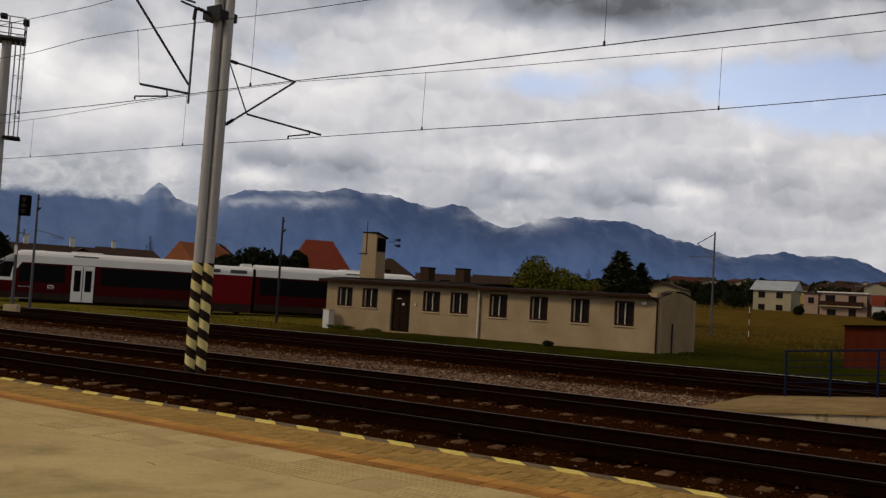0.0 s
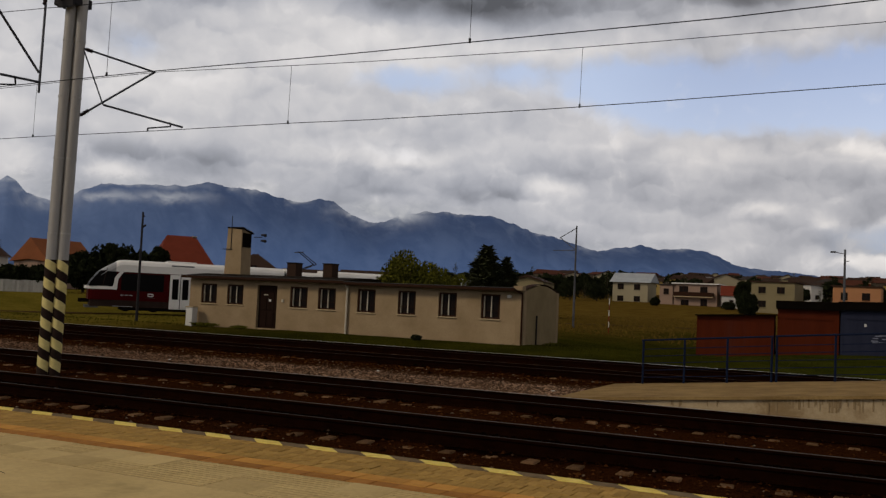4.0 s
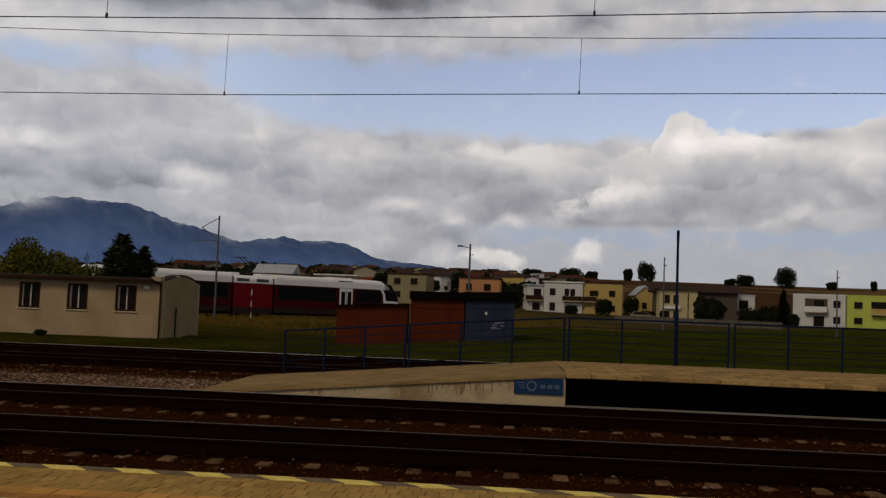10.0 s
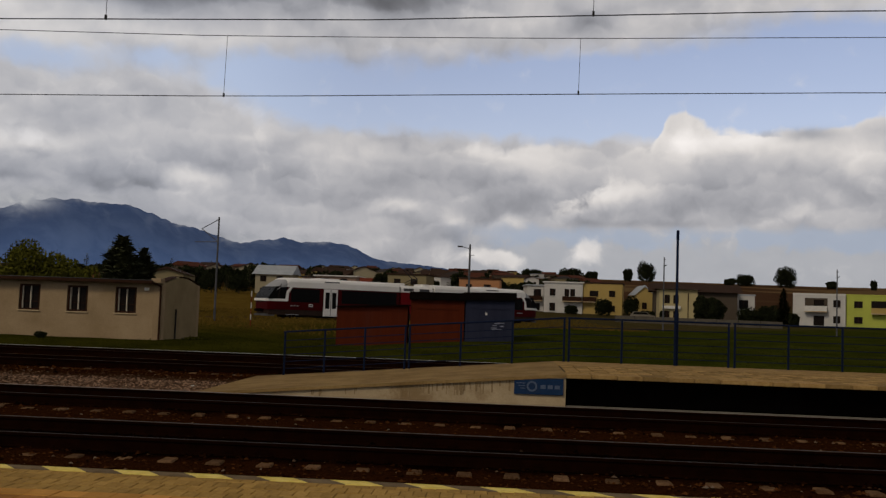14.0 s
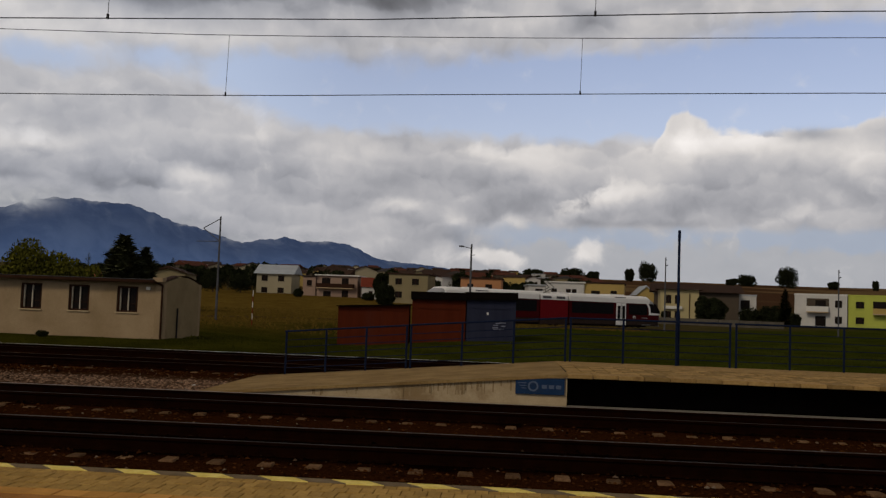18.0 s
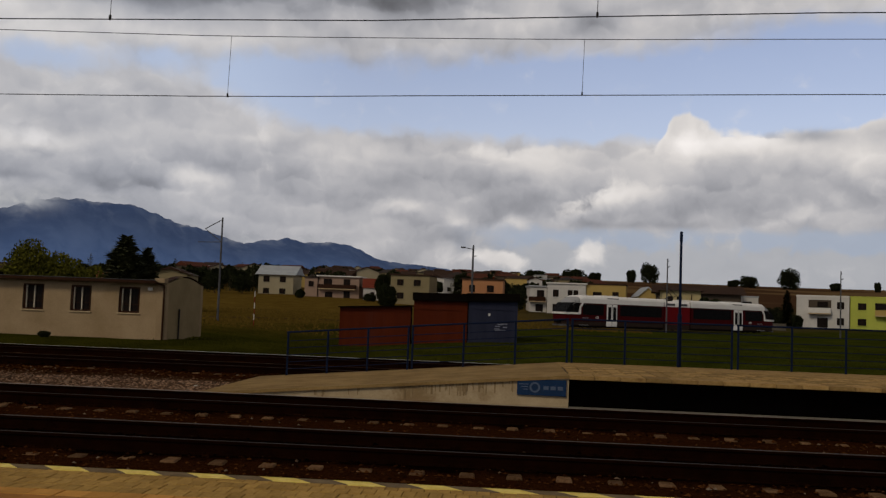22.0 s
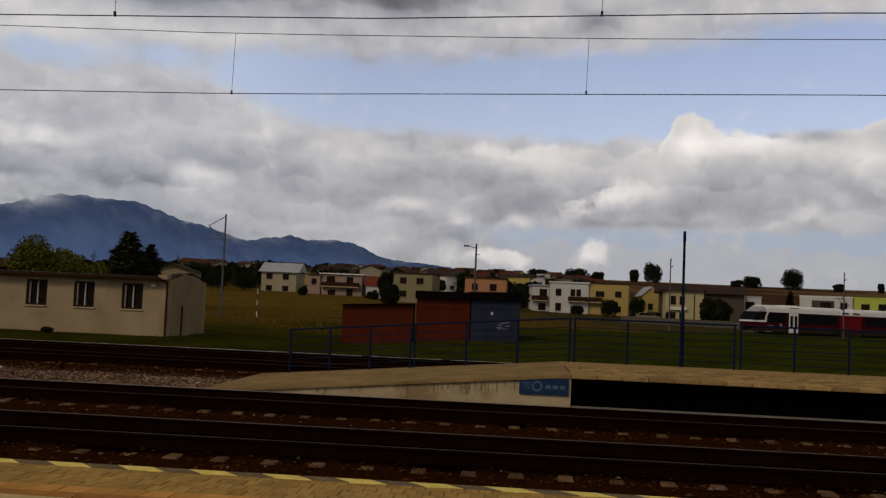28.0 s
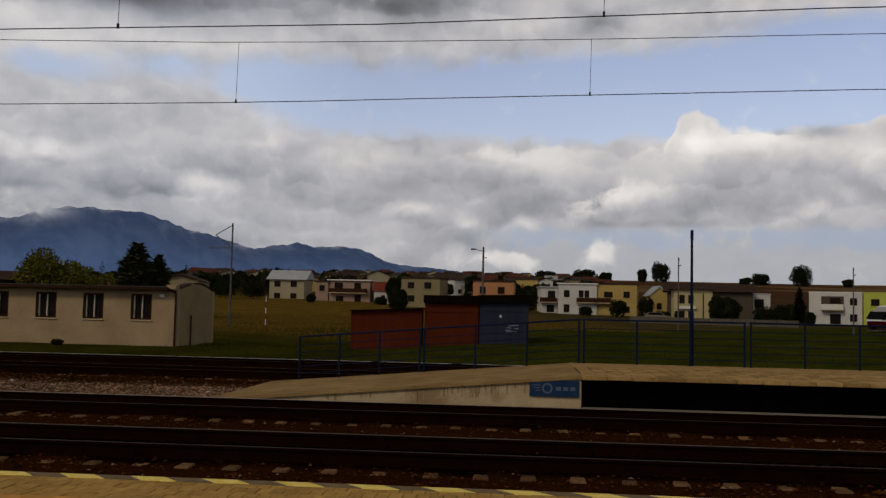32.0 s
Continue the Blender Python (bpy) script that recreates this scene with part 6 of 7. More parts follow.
    house("small pale yellow cottage with steep gables", 7.7, 8.75, 195, 1.25, 0.1, "yellow_wall", "roof_grey", "front", 9, 10, [(1.2, 1.0, 1.0, 1.3)], 1.9)
    house("pink and white house with a brown window", 13.0, 14.45, 190, 1.35, 0.2, "white_wall", "roof_grey", "flat", 8, 8, [(1.9, 1.3, 1.7, 1.7)], over=0.12)
    h = house("white two-storey apartment block with recessed balconies", 16.5, 19.27, 185, 1.50, -0.25, "white_wall", "trim_white", "flat", 11, -4, [(6.9, 3.5, 1.2, 1.3), (6.9, 0.6, 1.2, 1.3)], over=0.05, balcony=(2.1, 5.9, 2.7, "trim_white"))
    # no recess here: its shade is painted as a flat dark panel
    part("loggia", box(-2.4, 1.45, -0.012, 0.02, 2.9, 5.1), "grey_wall", h, "flat dark panel painted as a balcony recess in shade")
    part("loggia_door", box(-0.9, 0.9, -0.03, -0.013, 2.95, 4.8), "window_glass", h)
    part("loggia_door", box(-0.9, 0.9, -0.03, 0.02, 0.1, 1.9), "window_glass", h)
    h = house("lime green apartment block joined to a white one", 19.3, 22.6, 185, 1.50, -0.25, "green_wall", "green_wall", "flat", 11, -4, [(1.3, 3.5, 1.4, 1.2), (1.3, 0.7, 1.4, 1.2), (8.3, 3.5, 1.4, 1.2), (8.3, 0.7, 1.4, 1.2)], over=0.05, balcony=(4.2, 7.4, 2.6, "yellow_wall"))
    part("loggia_door", box(-1.2, 1.6, -0.03, 0.02, 2.8, 4.8), "window_glass", h)
    house("small white gabled house on the slope", 1.12, 1.92, 330, 1.98, 1.45, "white_wall", "roof_brown", "front", 7, 6, [(1.0, 1.0, 0.8, 1.1), (2.8, 1.0, 0.8, 1.1)], 1.1)
    # houses behind the shed
    g = "houses behind the railway shed"
    h = house("house with an orange tiled roof and a pale pink gable", -48.5, -45.4, 94, 1.30, -0.3, "pink_wall", "roof_orange", "gable", 4.8, 40, [(2, 2.2, 1.2, 1.2)], 2.1, g)
    chimney(h, -0.6, 2.4, 4.75, 0.5, "trim_white")
    h = house("house with a steep red tiled roof", -42.4, -39.1, 98, 1.3, -0.3, "cream_wall", "roof_red", "hip", 9, 8, [(3, 1.5, 1.2, 1.2)], 3.5, g)
    chimney(h, 1.4, 4.5, 6.0, 0.3, "roof_dark")
    h = house("low cream house with a dark brown roof and a white dormer", -57.9, -53.35, 84, 0.95, -0.4, "cream_wall", "roof_brown", "gable", 8, 6, [(1.9, 0.3, 0.8, 1.2), (4.6, 0.9, 0.8, 0.7)], 1.45, g, 0.5)
    d = part("dormer", box(1.1, 2.5, 0.9, 3.4, 1.7, 2.75, 0.02), "white_wall", h, "white boarded dormer")
    part("dormer_roof", prism([(0.95, 2.70), (1.8, 3.15), (2.65, 2.70), (2.65, 2.80), (1.8, 3.25), (0.95, 2.80)], 1, 0.7, 3.6), "roof_brown", d)
    part("skylight", prism([(0.6, 2.42), (1.3, 2.76), (1.3, 2.80), (0.6, 2.46)], 0, -1.6, -0.9), "trim_white", h, "pale roof window")
    chimney(h, -2.4, 4, 3.75, 0.6, "trim_white")
    chimney(h, 1.3, 4, 3.75, 0.6, "trim_white")
    h = house("white-walled house with a brown roof", -53.2, -50.2, 104, 1.45, -0.3, "white_wall", "roof_brown", "gable", 8, 14, [(0.7, 2.2, 0.9, 1.0)], 1.0, g)
    chimney(h, -1.2, 4, 4.4, 0.7, "trim_white")
    house("small white outhouse with a dark gabled roof", -54.35, -53.55, 78, 0.15, -0.5, "white_wall", "roof_dark", "front", 3, 8, [(0.35, 0.2, 0.4, 0.6)], 0.45, g, 0.12)
    house("low pale shed with a brown lean-to roof", -53.5, -52.45, 79, 0.12, -0.5, "white_wall", "roof_brown", "flat", 3, 8, [(0.7, 0.25, 0.4, 0.4)], 0.3, g, 0.1)
    house("white house with a dark brown roof and gable", -63.5, -58.3, 86, 1.3, -0.4, "white_wall", "roof_brown", "gable", 9, 16, [(2, 0.8, 1, 1.3), (5, 0.8, 1, 1.3)], 2.6, g)
    house("house with a dark tiled roof and white gable", -37.9, -35.2, 92, 1.25, -0.3, "cream_wall", "roof_brown", "hip", 9, 5, [(1, 2.2, 1, 1)], 2.0, g)
    house("low brick outhouse with a brown roof", -35.0, -31.8, 84, 1.0, -0.3, "garage_red", "roof_brown", "gable", 7, 0, [(2, 1.4, 0.9, 0.9)], 1.0, g)
    house("long low house with a red-brown roof", -31.6, -26.4, 120, 1.05, -0.3, "grey_wall", "roof_brown", "gable", 9, 0, [(2, 1.4, 1.2, 1.2), (6, 1.4, 1.2, 1.2)], 1.5, g)
    house("house with an orange-red roof between trees", -25.6, -23.0, 118, 0.95, -0.3, "beige_wall", "roof_orange", "gable", 9, 4, [(2, 1.4, 1.2, 1.2)], 1.1, g)
    house("small beige gabled house beyond the shed", -21.3, -19.3, 118, 1.55, -0.2, "beige_wall", "roof_brown", "front", 9, -10, [(1.6, 1.4, 1.0, 1.2)], 0.75, g)


homes()


def village():
    """Small houses up the slope, in rows between trees."""
    rnd = random.Random(21)
    spec = [("small white house with a brown roof", "white_wall", "roof_brown", "gable"), ("small cream house with a brown roof", "cream_wall", "roof_brown", "front"), ("small beige house with a dark roof", "beige_wall", "roof_dark", "hip"),
            ("small yellow house with a brown roof", "yellow_wall", "roof_brown", "gable"), ("small white flat-roofed house", "white_wall", "roof_grey", "flat"), ("small grey house with a reddish-brown roof", "grey_wall", "roof_rust", "gable")]
    for d, count, a0, a1 in ((300, 11, -19, -1), (360, 13, -20, 5), (430, 15, -21, 6), (520, 16, -22, 5), (620, 18, -23, 4), (740, 18, -24, 3), (880, 18, -24, 2)):
        for i in range(count):
            az = a0 + (a1 - a0) * (i + rnd.uniform(0.1, 0.9)) / count
            dd = d * rnd.uniform(0.95, 1.06)
            x, y, z = at(az, dd)
            k = rnd.randrange(len(spec))
            lab, wall, roof, style = spec[k]
            w = rnd.uniform(6.5, 10)
            el0 = math.degrees(atan2(z - EYE, dd))
            el1 = math.degrees(atan2(z + rnd.uniform(3.6, 5.8) - EYE, dd))
            da = math.degrees(w / dd) / 2
            house(lab, az - da, az + da, dd, el1, el0, wall, roof, style, 9, rnd.uniform(-35, 35), [(1.4, 1.0, 1.3, 1.3), (w - 3.2, 1.0, 1.3, 1.3)], rnd.uniform(1.1, 2.0), "village on the slope", 0.35)
    base = [broadleaf("leafy_tree", "dark leafy tree among the houses", 0, -300, -20, 8.0, 7.5, "leaf_dark", 60 + k, 420, 0.75, group="village trees") for k in range(3)]
    base.append(conifer("fir_tree", "dark fir among the houses", 0, -300, -20, 9.5, 4.5, 71, 380, "village trees"))
    for i in range(270):
        az = rnd.uniform(-25, 5)
        d = rnd.choice((250, 285, 330, 395, 470, 570, 680, 800, 930)) * rnd.uniform(0.96, 1.04)
        x, y, z = at(az, d)
        b = rnd.choice(base)
        c = copy_thing(b, pose(x, y, z - 0.3, 0, 0, rnd.uniform(0, 360)))
        s = rnd.uniform(0.5, 0.9)
        c.scale = (s, s, s * rnd.uniform(0.8, 1.1))
    for k, b in enumerate(base):
        x, y, z = at(-18.5 + 2.2 * k, 262 + 9 * k)
        b.matrix_basis = pose(x, y, z - 2.6)


village()


def trees():
    put(broadleaf, "round_bush", "bright green leafy bush behind the railway shed", -29.9, -24.8, 3.05, 47, "leaf_green", 5, 9000, 0.075, low=0.0, category="bush")
    put(broadleaf, "round_bush", "green bush beside a larger one behind the shed", -26.7, -23.6, 2.15, 48, "leaf_green", 6, 3600, 0.08, low=0.0, category="bush")
    put(conifer, "fir_tree", "dark fir tree behind the railway shed", -24.7, -20.9, 3.5, 62, 7, 6500, "firs behind the shed")
    put(conifer, "fir_tree", "smaller dark fir beside a taller one", -22.9, -20.3, 2.9, 63, 8, 4600, "firs behind the shed")
    put(broadleaf, "round_tree", "dark round tree beside a beige house", -8.1, -6.8, 1.47, 172, "leaf_dark", 9, 2600, 0.19, low=0.0)
    put(broadleaf, "round_tree", "dark round tree behind a smaller one", -8.3, -7.2, 2.2, 206, "leaf_dark", 19, 2200, 0.2, low=0.0)
    put(broadleaf, "round_tree", "very dark round tree before a brown-roofed house", 10.95, 12.85, 1.36, 150, "leaf_dark", 10, 3600, 0.2, low=0.0)
    for k, (a0, a1, top, d) in enumerate(((13.4, 14.9, 0.72, 152), (14.6, 15.8, 0.9, 158), (5.2, 6.4, 1.0, 185), (3.4, 4.4, 0.55, 186), (-0.4, 1.2, 1.6, 190), (6.9, 8.0, 1.2, 188), (16.2, 16.9, 0.5, 160), (9.1, 9.4, 0.4, 160), (7.8, 8.9, 0.3, 175),
                                          (-3.6, -2.9, 1.3, 214), (-16.9, -15.3, 1.6, 226), (-18.6, -16.8, 1.7, 226), (-13.0, -12.4, 0.9, 205), (-8.95, -8.0, 0.8, 205), (-0.2, 0.9, 1.9, 224))):
        put(broadleaf, "shrub", "dark garden shrub before the houses", a0, a1, top, d, "leaf_dark", 20 + k, 900, 0.17, low=0.0, group="garden shrubs", category="bush")
    put(conifer, "fir_tree", "tall dark fir beside a white apartment block", 15.5, 16.5, 1.8, 170, 31, 3000, leaf="leaf_dark")
    # trees along the skyline
    g = "trees on the ridge"
    for k, (a0, a1, top, d, f) in enumerate(((7.65, 8.9, 3.34, 820, 0), (6.9, 7.5, 2.87, 820, 0), (15.4, 16.75, 3.2, 820, 0), (13.25, 14.5, 2.64, 840, 0), (12.7, 13.4, 2.36, 840, 0), (18.2, 18.9, 2.3, 860, 0), (20.5, 20.9, 2.42, 860, 0), (4.6, 5.5, 2.6, 800, 0), (2.9, 4.6, 2.75, 800, 0), (0.8, 2.2, 2.6, 790, 0))):
        put(broadleaf if not f else conifer, "ridge_tree", "dark lone tree on the ridge", a0, a1, top, d, *(("leaf_dark", 40 + k, 2200, 0.5) if not f else (40 + k, 600)), low=-0.12, group=g)
    # hedge and trees between the narrow line and the houses on the west side
    for k, (a0, a1, top, d) in enumerate(((-47.4, -45.2, 2.1, 84), (-46.3, -43.2, 2.75, 84), (-44.2, -42.0, 2.3, 85), (-51.0, -49.0, 1.1, 82), (-50.0, -47.0, 1.1, 82), (-43.0, -40.8, 1.5, 82), (-41.6, -38.8, 1.0, 82), (-60.5, -57.9, 2.6, 78), (-64, -60.0, 2.4, 80), (-58.6, -57.0, 1.6, 82), (-42.9, -41.5, 2.85, 92), (-38.8, -36.5, 0.7, 84))):
        put(broadleaf, "hedge_tree", "dark dense garden tree behind the railway line", a0, a1, top, d, "leaf_dark", 80 + k, 1500, 0.2, low=0.0, group="garden trees by the line")
    put(conifer, "fir_tree", "small dark spruce behind the roofs", -51.4, -50.3, 2.75, 120, 95, 600)


trees()


# ---- poles, signals and small things in the meadow ----
def poles():
    def catpole(az, d, top, lean=1, arm=True, mat_="steel_grey"):
        x, y, z = at(az, d)
        h = EYE + d * tan(radians(top)) - z
        t = thing("line_pole", "slim steel pole of the narrow railway with a bracket arm", "pole", pose(x, y, z), "poles along the narrow railway")
        bm = bmesh.new()
        rod(bm, (0, 0, -0.3), (0, 0, h), 0.085, 0.055, seg=10)
        part("shaft", bm, mat_, t)
        if arm:
            s = lean
            part("bracket", rods([((0, 0, h - 0.15), (s * 1.5, 1.0, h - 0.75)), ((0, 0, h - 1.7), (s * 1.5, 1.0, h - 0.75)), ((0, 0, h - 1.7), (s * 2.1, 1.4, h - 1.65))], 0.028), "steel_grey", t)
        else:
            part("insulator", rods([((0, 0, h - 0.25), (0.12, 0, h - 0.25)), ((0, 0, h - 0.9), (0.25, 0, h - 0.75))], 0.05), "steel_dark", t)
        return t
    catpole(-17.45, 66, 4.96, -1)
    catpole(9.3, 95, 3.5, -1, False)
    catpole(18.82, 107, 2.96, -1, False)
    catpole(-43.3, 56.5, 4.45, 1, False, "steel_dark")
    w = catpole(-57.0, 57, 4.6, 1, False)
    part("bracket", rods([((0, 0, 4.55), (1.6, 0.6, 4.2)), ((0.9, 0.35, 4.2), (1.7, 0.65, 4.12))], 0.022), "steel_grey", w)
    # street lamp
    x, y, z = at(-2.32, 75)
    t = thing("street_lamp", "grey concrete street lamp with a side arm", "street lamp", pose(x, y, z))
    h = EYE + 75 * tan(radians(3.97)) - z
    bm = bmesh.new()
    rod(bm, (0, 0, -0.2), (0, 0, h), 0.11, 0.07, seg=10)
    part("shaft", bm, "steel_grey", t)
    part("arm", rods([((0, 0, h - 0.35), (-0.7, 0, h - 0.2)), ((0, 0, h - 0.9), (0.3, 0, h - 0.85))], 0.03), "steel_grey", t)
    part("lamp_head", box(-1.0, -0.6, -0.1, 0.1, h - 0.26, h - 0.14, 0.03), "steel_grey", t)
    # main signal
    x, y, z = at(-57.9, 55)
    t = thing("railway_signal", "grey signal post with a black lamp head", "railway signal", pose(x, y, z, 0, 0, 40))
    bm = bmesh.new()
    rod(bm, (0, 0, -0.2), (0, 0, 5.75), 0.09, 0.075, seg=10)
    part("post", bm, "steel_grey", t)
    hd = part("lamp_head", box(-0.02, 0.56, -0.22, 0.1, 5.2, 6.3, 0.06), "bogie", t)
    for k in range(3):
        bm = bmesh.new()
        rod(bm, (0.3, -0.22, 5.42 + 0.31 * k), (0.3, -0.42, 5.42 + 0.31 * k), 0.11, seg=12)
        part("hood", bm, "steel_dark", hd)
    part("plate", box(-0.08, 0.08, -0.12, -0.09, 3.1, 3.6), "trim_white", t)
    part("foot", box(-0.35, 0.35, -0.3, 0.3, -0.2, 0.45, 0.03), "concrete", t)
    part("bracket", rods([((0, 0, 4.3), (0.35, -0.1, 4.25)), ((0.35, -0.1, 4.1), (0.35, -0.1, 4.5))], 0.03), "steel_grey", t)
    # floodlight tower
    x, y, z = at(-59.25, 46)
    zz = -0.4
    t = thing("floodlight_tower", "grey steel floodlight tower with a caged ladder and platform", "tower", pose(x, y, zz, 0, 0, 55))
    top = EYE + 46 * tan(radians(12.75)) - zz
    bm = bmesh.new()
    rod(bm, (0, 0, 0), (0, 0, top), 0.27, 0.2, seg=14)
    part("shaft", bm, "galvanised", t)
    part("platform_floor", box(-0.6, 0.75, -0.6, 0.6, top, top + 0.12, 0.02), "steel_grey", t)
    for a in (-0.57, 0.08, 0.72):
        for b in (-0.56, 0.56):
            part("rail_post", rods([((a, b, top), (a, b, top + 1.0))], 0.025), "steel_grey", t)
    for zc in (0.5, 1.0):
        for b in (-0.56, 0.56):
            part("guard_rail", rods([((-0.57, b, top + zc), (0.72, b, top + zc))], 0.022), "steel_grey", t)
        for a in (-0.57, 0.72):
            part("guard_rail", rods([((a, -0.56, top + zc), (a, 0.56, top + zc))], 0.022), "steel_grey", t)
    part("floodlight", box(0.6, 0.85, -0.2, 0.2, top + 0.8, top + 1.05, 0.04), "steel_dark", t)
    part("floodlight", box(-0.35, -0.05, -0.2, 0.2, top + 1.0, top + 1.2, 0.04), "steel_dark", t)
    lo = EYE + 46 * tan(radians(7.6)) - zz
    part("ladder", rods([((0.36, b, lo), (0.36, b, top)) for b in (-0.2, 0.2)] + [((0.36, -0.2, lo + 0.3 * k), (0.36, 0.2, lo + 0.3 * k)) for k in range(int((top - lo) / 0.3))], 0.016), "galvanised", t)
    part("ladder_cage", rods([((0.36 + 0.42 * sin(a), 0.36 * cos(a), lo), (0.36 + 0.42 * sin(a), 0.36 * cos(a), top)) for a in (0.5, 1.1, 2.0, 2.6)] + [((0.36 + 0.42 * sin(a), 0.36 * cos(a), lo + 0.9 * k), (0.36 + 0.42 * sin(a + 0.6), 0.36 * cos(a + 0.6), lo + 0.9 * k)) for k in range(6) for a in (0.2, 0.8, 1.4, 2.0, 2.5)], 0.016), "galvanised", t)
    part("rest_landing", box(0.15, 0.85, -0.4, 0.45, lo - 0.1, lo, 0.02), "steel_dark", t)
    # red and white marker post in the meadow
    x, y, z = at(-15.35, 60)
    t = thing("marker_post", "thin red and white striped marker post in the grass", "marker post", pose(x, y, z))
    for k in range(6):
        bm = bmesh.new()
        rod(bm, (0, 0, 0.36 * k), (0, 0, 0.36 * k + 0.36), 0.026, seg=8)
        part("band", bm, "trim_white" if k % 2 else "train_red", t)
    # parked vehicles beyond the meadow
    for az, d, label, m, turn in ((8.1, 172, "pale grey estate car parked by the houses", "lane_pale", 4),):
        x, y, z = at(az, d)
        car(x, y, z, label, m, -az + turn, 1.35 if "van" in label else 1.0)
    # pale board fence by the western gardens
    f = thing("board_fence", "weathered pale board fence by the gardens", "fence")
    bm_me = mesh_of("board", box(-0.11, 0.11, -0.015, 0.015, 0, 0.95, 0.004), "board_pale")
    a, b = Vector(at(-52.5, 80)), Vector(at(-47.7, 80))
    for k in range(42):
        p = a.lerp(b, k / 41)
        part("board", bm_me, None, f, m=pose(p.x, p.y, land(p.x, p.y) - 0.05 + random.uniform(-0.03, 0.03), 0, 0, 42))
    # low wall along the lane beyond the meadow
    a, b = Vector(at(6.5, 150)), Vector(at(16, 146))
    w = thing("lane_wall", "low grey concrete wall along the lane", "wall")
    for k in range(8):
        p, q = a.lerp(b, k / 8), a.lerp(b, (k + 0.97) / 8)
        L = (q - p).length
        part("wall_panel", box(0, L, -0.12, 0.12, -0.6, 1.0, 0.02), "lane_grey", w, m=pose(p.x, p.y, land(p.x, p.y), 0, 0, math.degrees(atan2(q.y - p.y, q.x - p.x))))


def car(x, y, z, label, m, turn, tall):
    t = thing("parked_car", label, "car", pose(x, y, z, 0, 0, turn), "parked cars")
    part("body", prism([(-2.1, 0.3), (2.1, 0.3), (2.15, 0.75), (1.3, 0.9), (0.7, 1.42 * tall), (-1.5, 1.45 * tall), (-2.05, 0.95), (-2.15, 0.7)], 1, -0.85, 0.85), m, t)
    part("side_window", prism([(-1.75, 0.95), (1.05, 0.95), (0.62, 1.34 * tall), (-1.42, 1.36 * tall)], 1, -0.86, 0.86), "train_glass", t)
    for wx in (-1.35, 1.35):
        for wy in (-0.8, 0.8):
            bm = bmesh.new()
            rod(bm, (wx, wy - 0.09, 0.3), (wx, wy + 0.09, 0.3), 0.31, seg=14)
            part("wheel", bm, "bogie", t)


poles()


def weeds():
    """Small growth and rubble along the shed and between the tracks."""
    for x, y, h, w, lab in ((-18.7, 36.9, 0.28, 0.55, "small dark weed clump by the shed"), (-30.6, 37.2, 0.22, 1.6, "low rubble and weed heap by the shed wall"), (-28.6, 37.25, 0.14, 0.9, "low weeds by the shed door"), (-13.6, 40.4, 0.16, 0.9, "low green weeds along the end wall")):
        broadleaf("weed_clump", lab, x, y, land(x, y) - 0.03, h, w, "leaf_green" if "low" in lab else "leaf_dark", int(-x * 10), 260, 0.04, low=0.0, group="weeds by the shed", category="weeds")
    rnd = random.Random(12)
    for _ in range(26):
        y = rnd.choice((11.0, 14.6, 15.2, 19.5, 20.5, 22.0, 24.2))
        x = rnd.uniform(-1.4 * y, 0.3 * y)
        if y > 18.5 and x > -7:
            continue
        t = thing("litter_scrap", "small white scrap of litter on the ballast", "litter", pose(x, y + rnd.uniform(-0.3, 0.3), -0.30, rnd.uniform(-20, 20), rnd.uniform(-20, 20), rnd.uniform(0, 180)), "litter on the tracks")
        part("scrap", box(-0.04, 0.04, -0.025, 0.025, 0, 0.02, 0.004), "trim_white", t)


weeds()


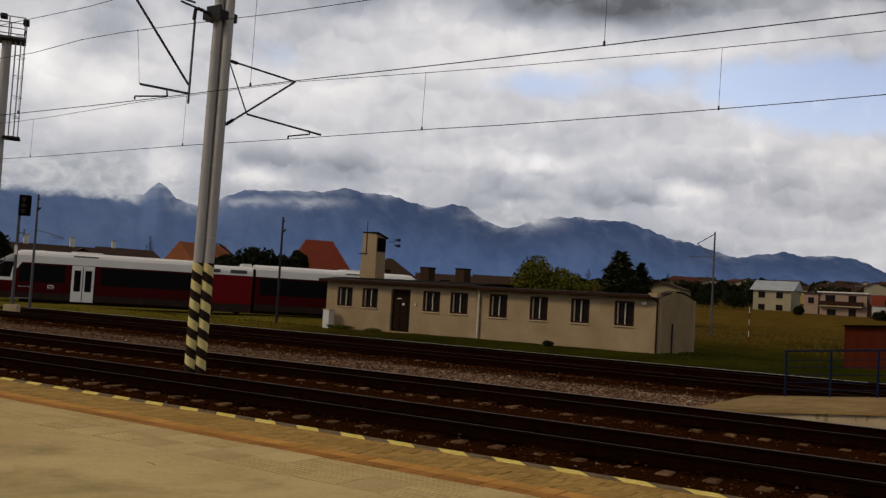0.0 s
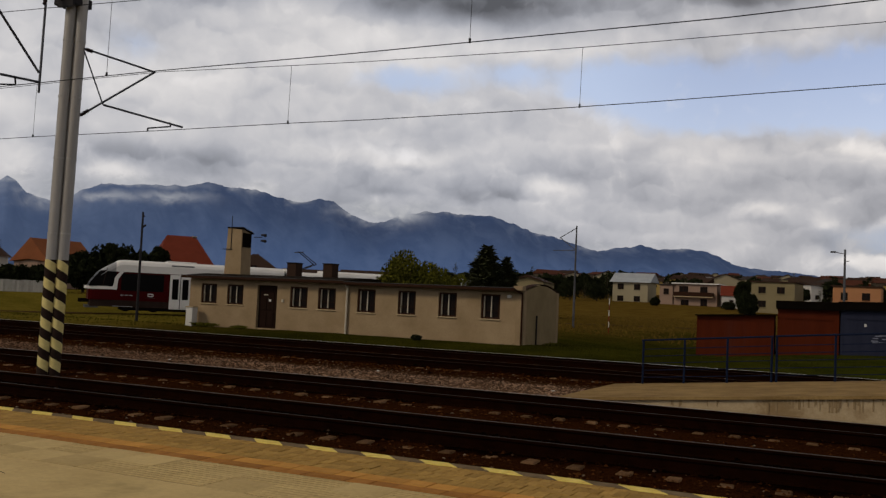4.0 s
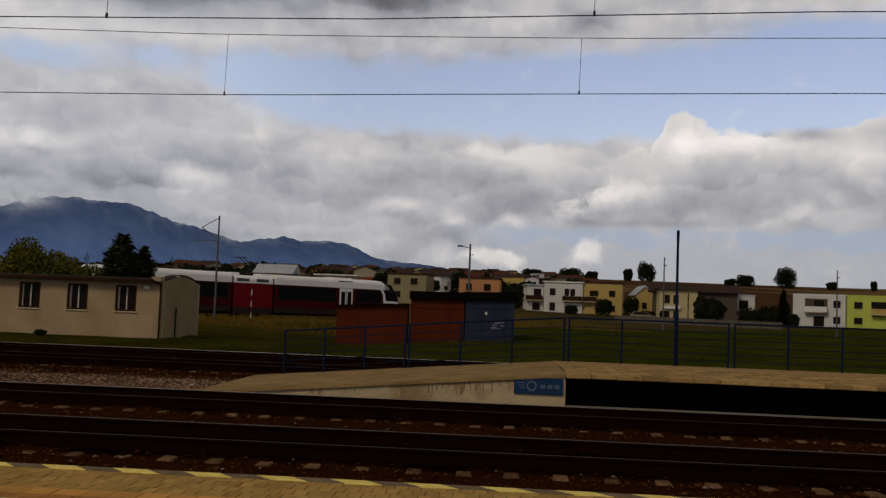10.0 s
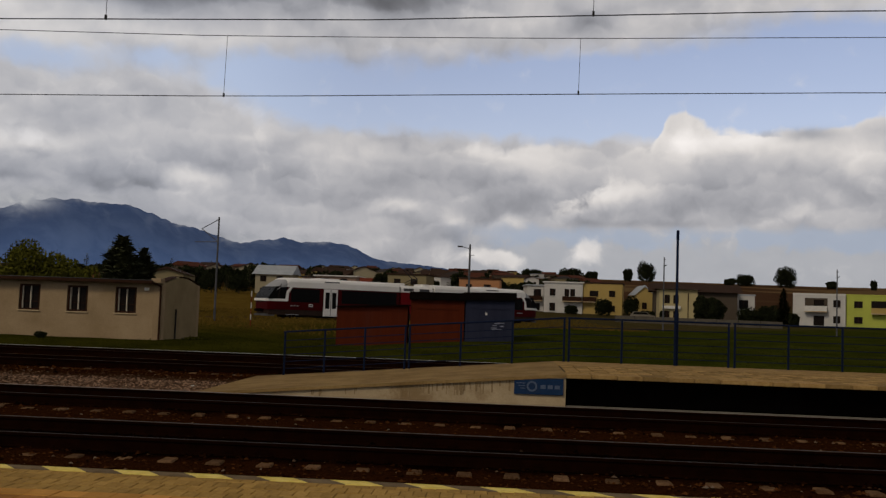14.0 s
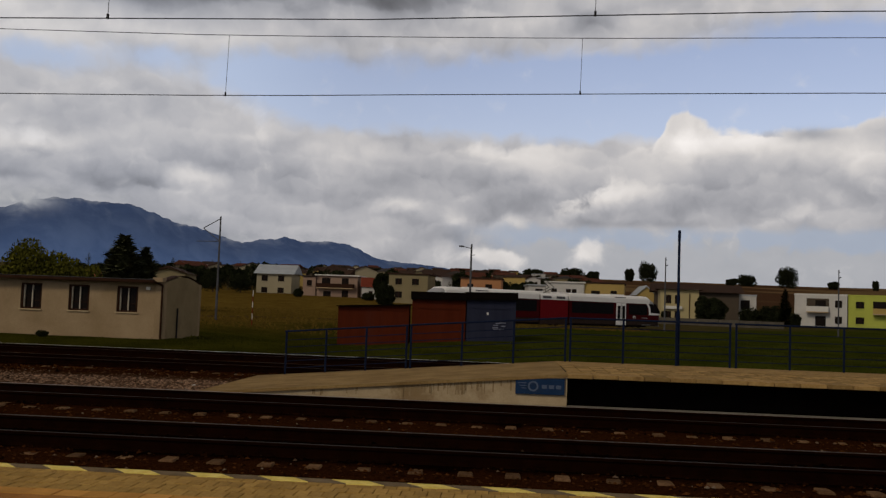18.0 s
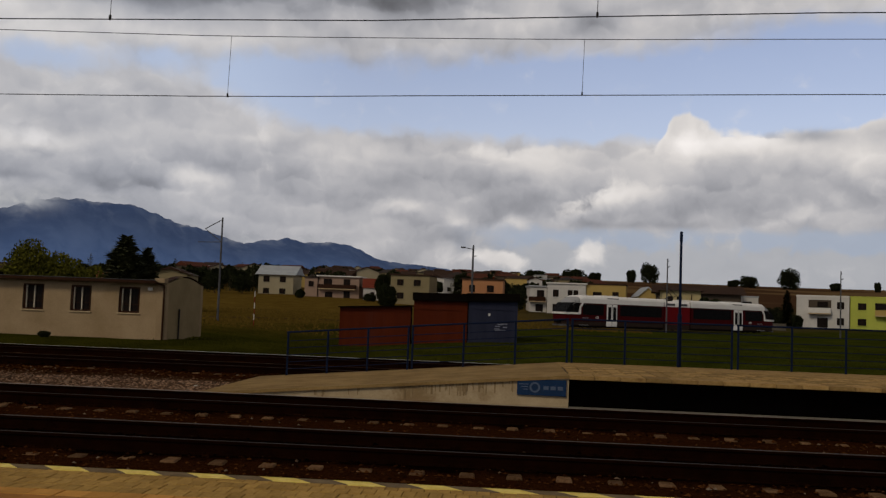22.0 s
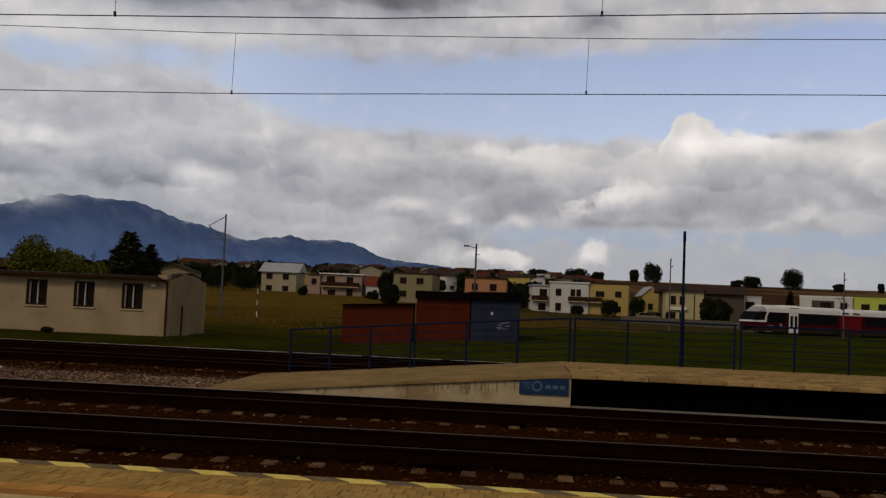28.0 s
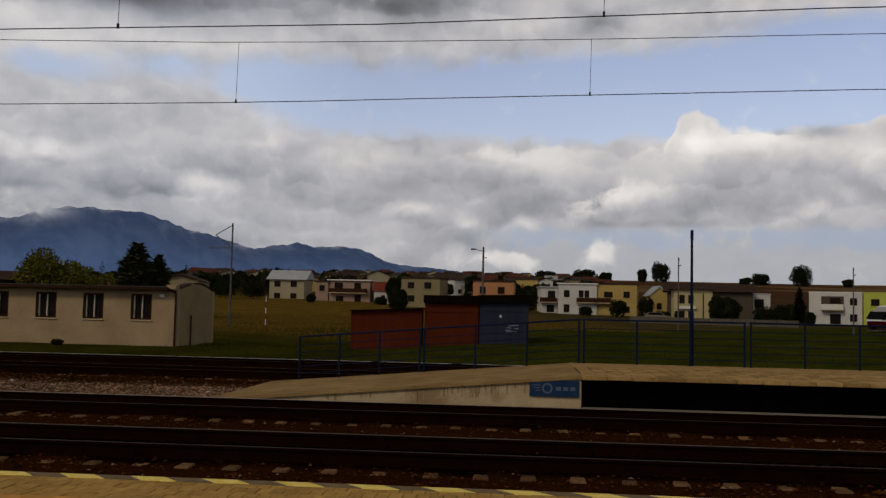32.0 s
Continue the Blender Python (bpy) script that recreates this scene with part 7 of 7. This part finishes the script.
# ---- grass ----
def grass():
    """Tufts on the meadow, thickest along the shed and the tracks."""
    for name, label, material, seed, n, box_, hh in (("meadow_grass", "short green meadow grass tufts", "grass", 1, 14000, (-50, 20, 33.6, 60), 0.055), ("tall_dry_grass", "tall yellowed meadow grass", "dry_grass", 2, 12000, (-60, 12, 55, 150), 0.16)):
        rnd = random.Random(seed)
        vs, fs = [], []
        x0, x1, y0, y1 = box_
        k = 0
        while k < n:
            x, y = rnd.uniform(x0, x1), y0 + (y1 - y0) * rnd.random() ** 1.3
            if seed == 2 and y - x < 66 + 12 * noise.noise((x * 0.08, y * 0.08, 0)):
                k += 0.5
                continue
            if -32.2 < x < -13.8 and 37.3 < y < 42.6:
                continue
            k += 1
            z = land(x, y)
            h, w = hh * rnd.uniform(0.5, 1.5), hh * rnd.uniform(0.25, 0.7)
            a = rnd.uniform(-0.8, 0.8)
            o = len(vs)
            lx = rnd.uniform(-0.5, 0.5) * h
            vs += [(x - w * cos(a), y - w * sin(a), z - 0.03), (x + w * cos(a), y + w * sin(a), z - 0.03), (x + lx + 0.4 * w, y, z + h * 0.8), (x + lx, y, z + h), (x + lx - 0.5 * w, y, z + h * 0.7)]
            fs.append((o, o + 1, o + 2, o + 3, o + 4))
        me = bpy.data.meshes.new(name)
        me.from_pydata(vs, [], fs)
        me.materials.append(M(material))
        tagged(new(name, me), label, "grass", kind="stuff")


grass()


# ---- motion ----
def motions():
    rows = [(0.0, -47.89, 45.48, 50.68), (2.0, -43.16, 51.16, 50.02), (4.0, -38.07, 57.11, 49.02), (6.0, -32.66, 63.19, 47.72), (8.0, -27.00, 69.24, 46.15),
            (10.0, -21.15, 75.13, 44.37), (12.0, -15.13, 80.80, 42.42), (14.0, -8.97, 86.21, 40.35), (16.0, -2.66, 91.36, 38.22), (18.0, 3.90, 96.32, 36.08),
            (20.0, 10.64, 101.05, 33.99), (22.0, 17.61, 105.57, 31.99), (24.0, 24.9, 109.98, 30.14), (26.0, 32.44, 114.22, 28.49), (28.0, 40.25, 118.35, 27.08),
            (30.0, 48.33, 122.4, 25.97), (32.0, 56.7, 126.43, 25.25)]
    walk(TRAIN, [(t, pose(x, y, rail_z(y), 0, 0, h)) for t, x, y, h in rows])


motions()
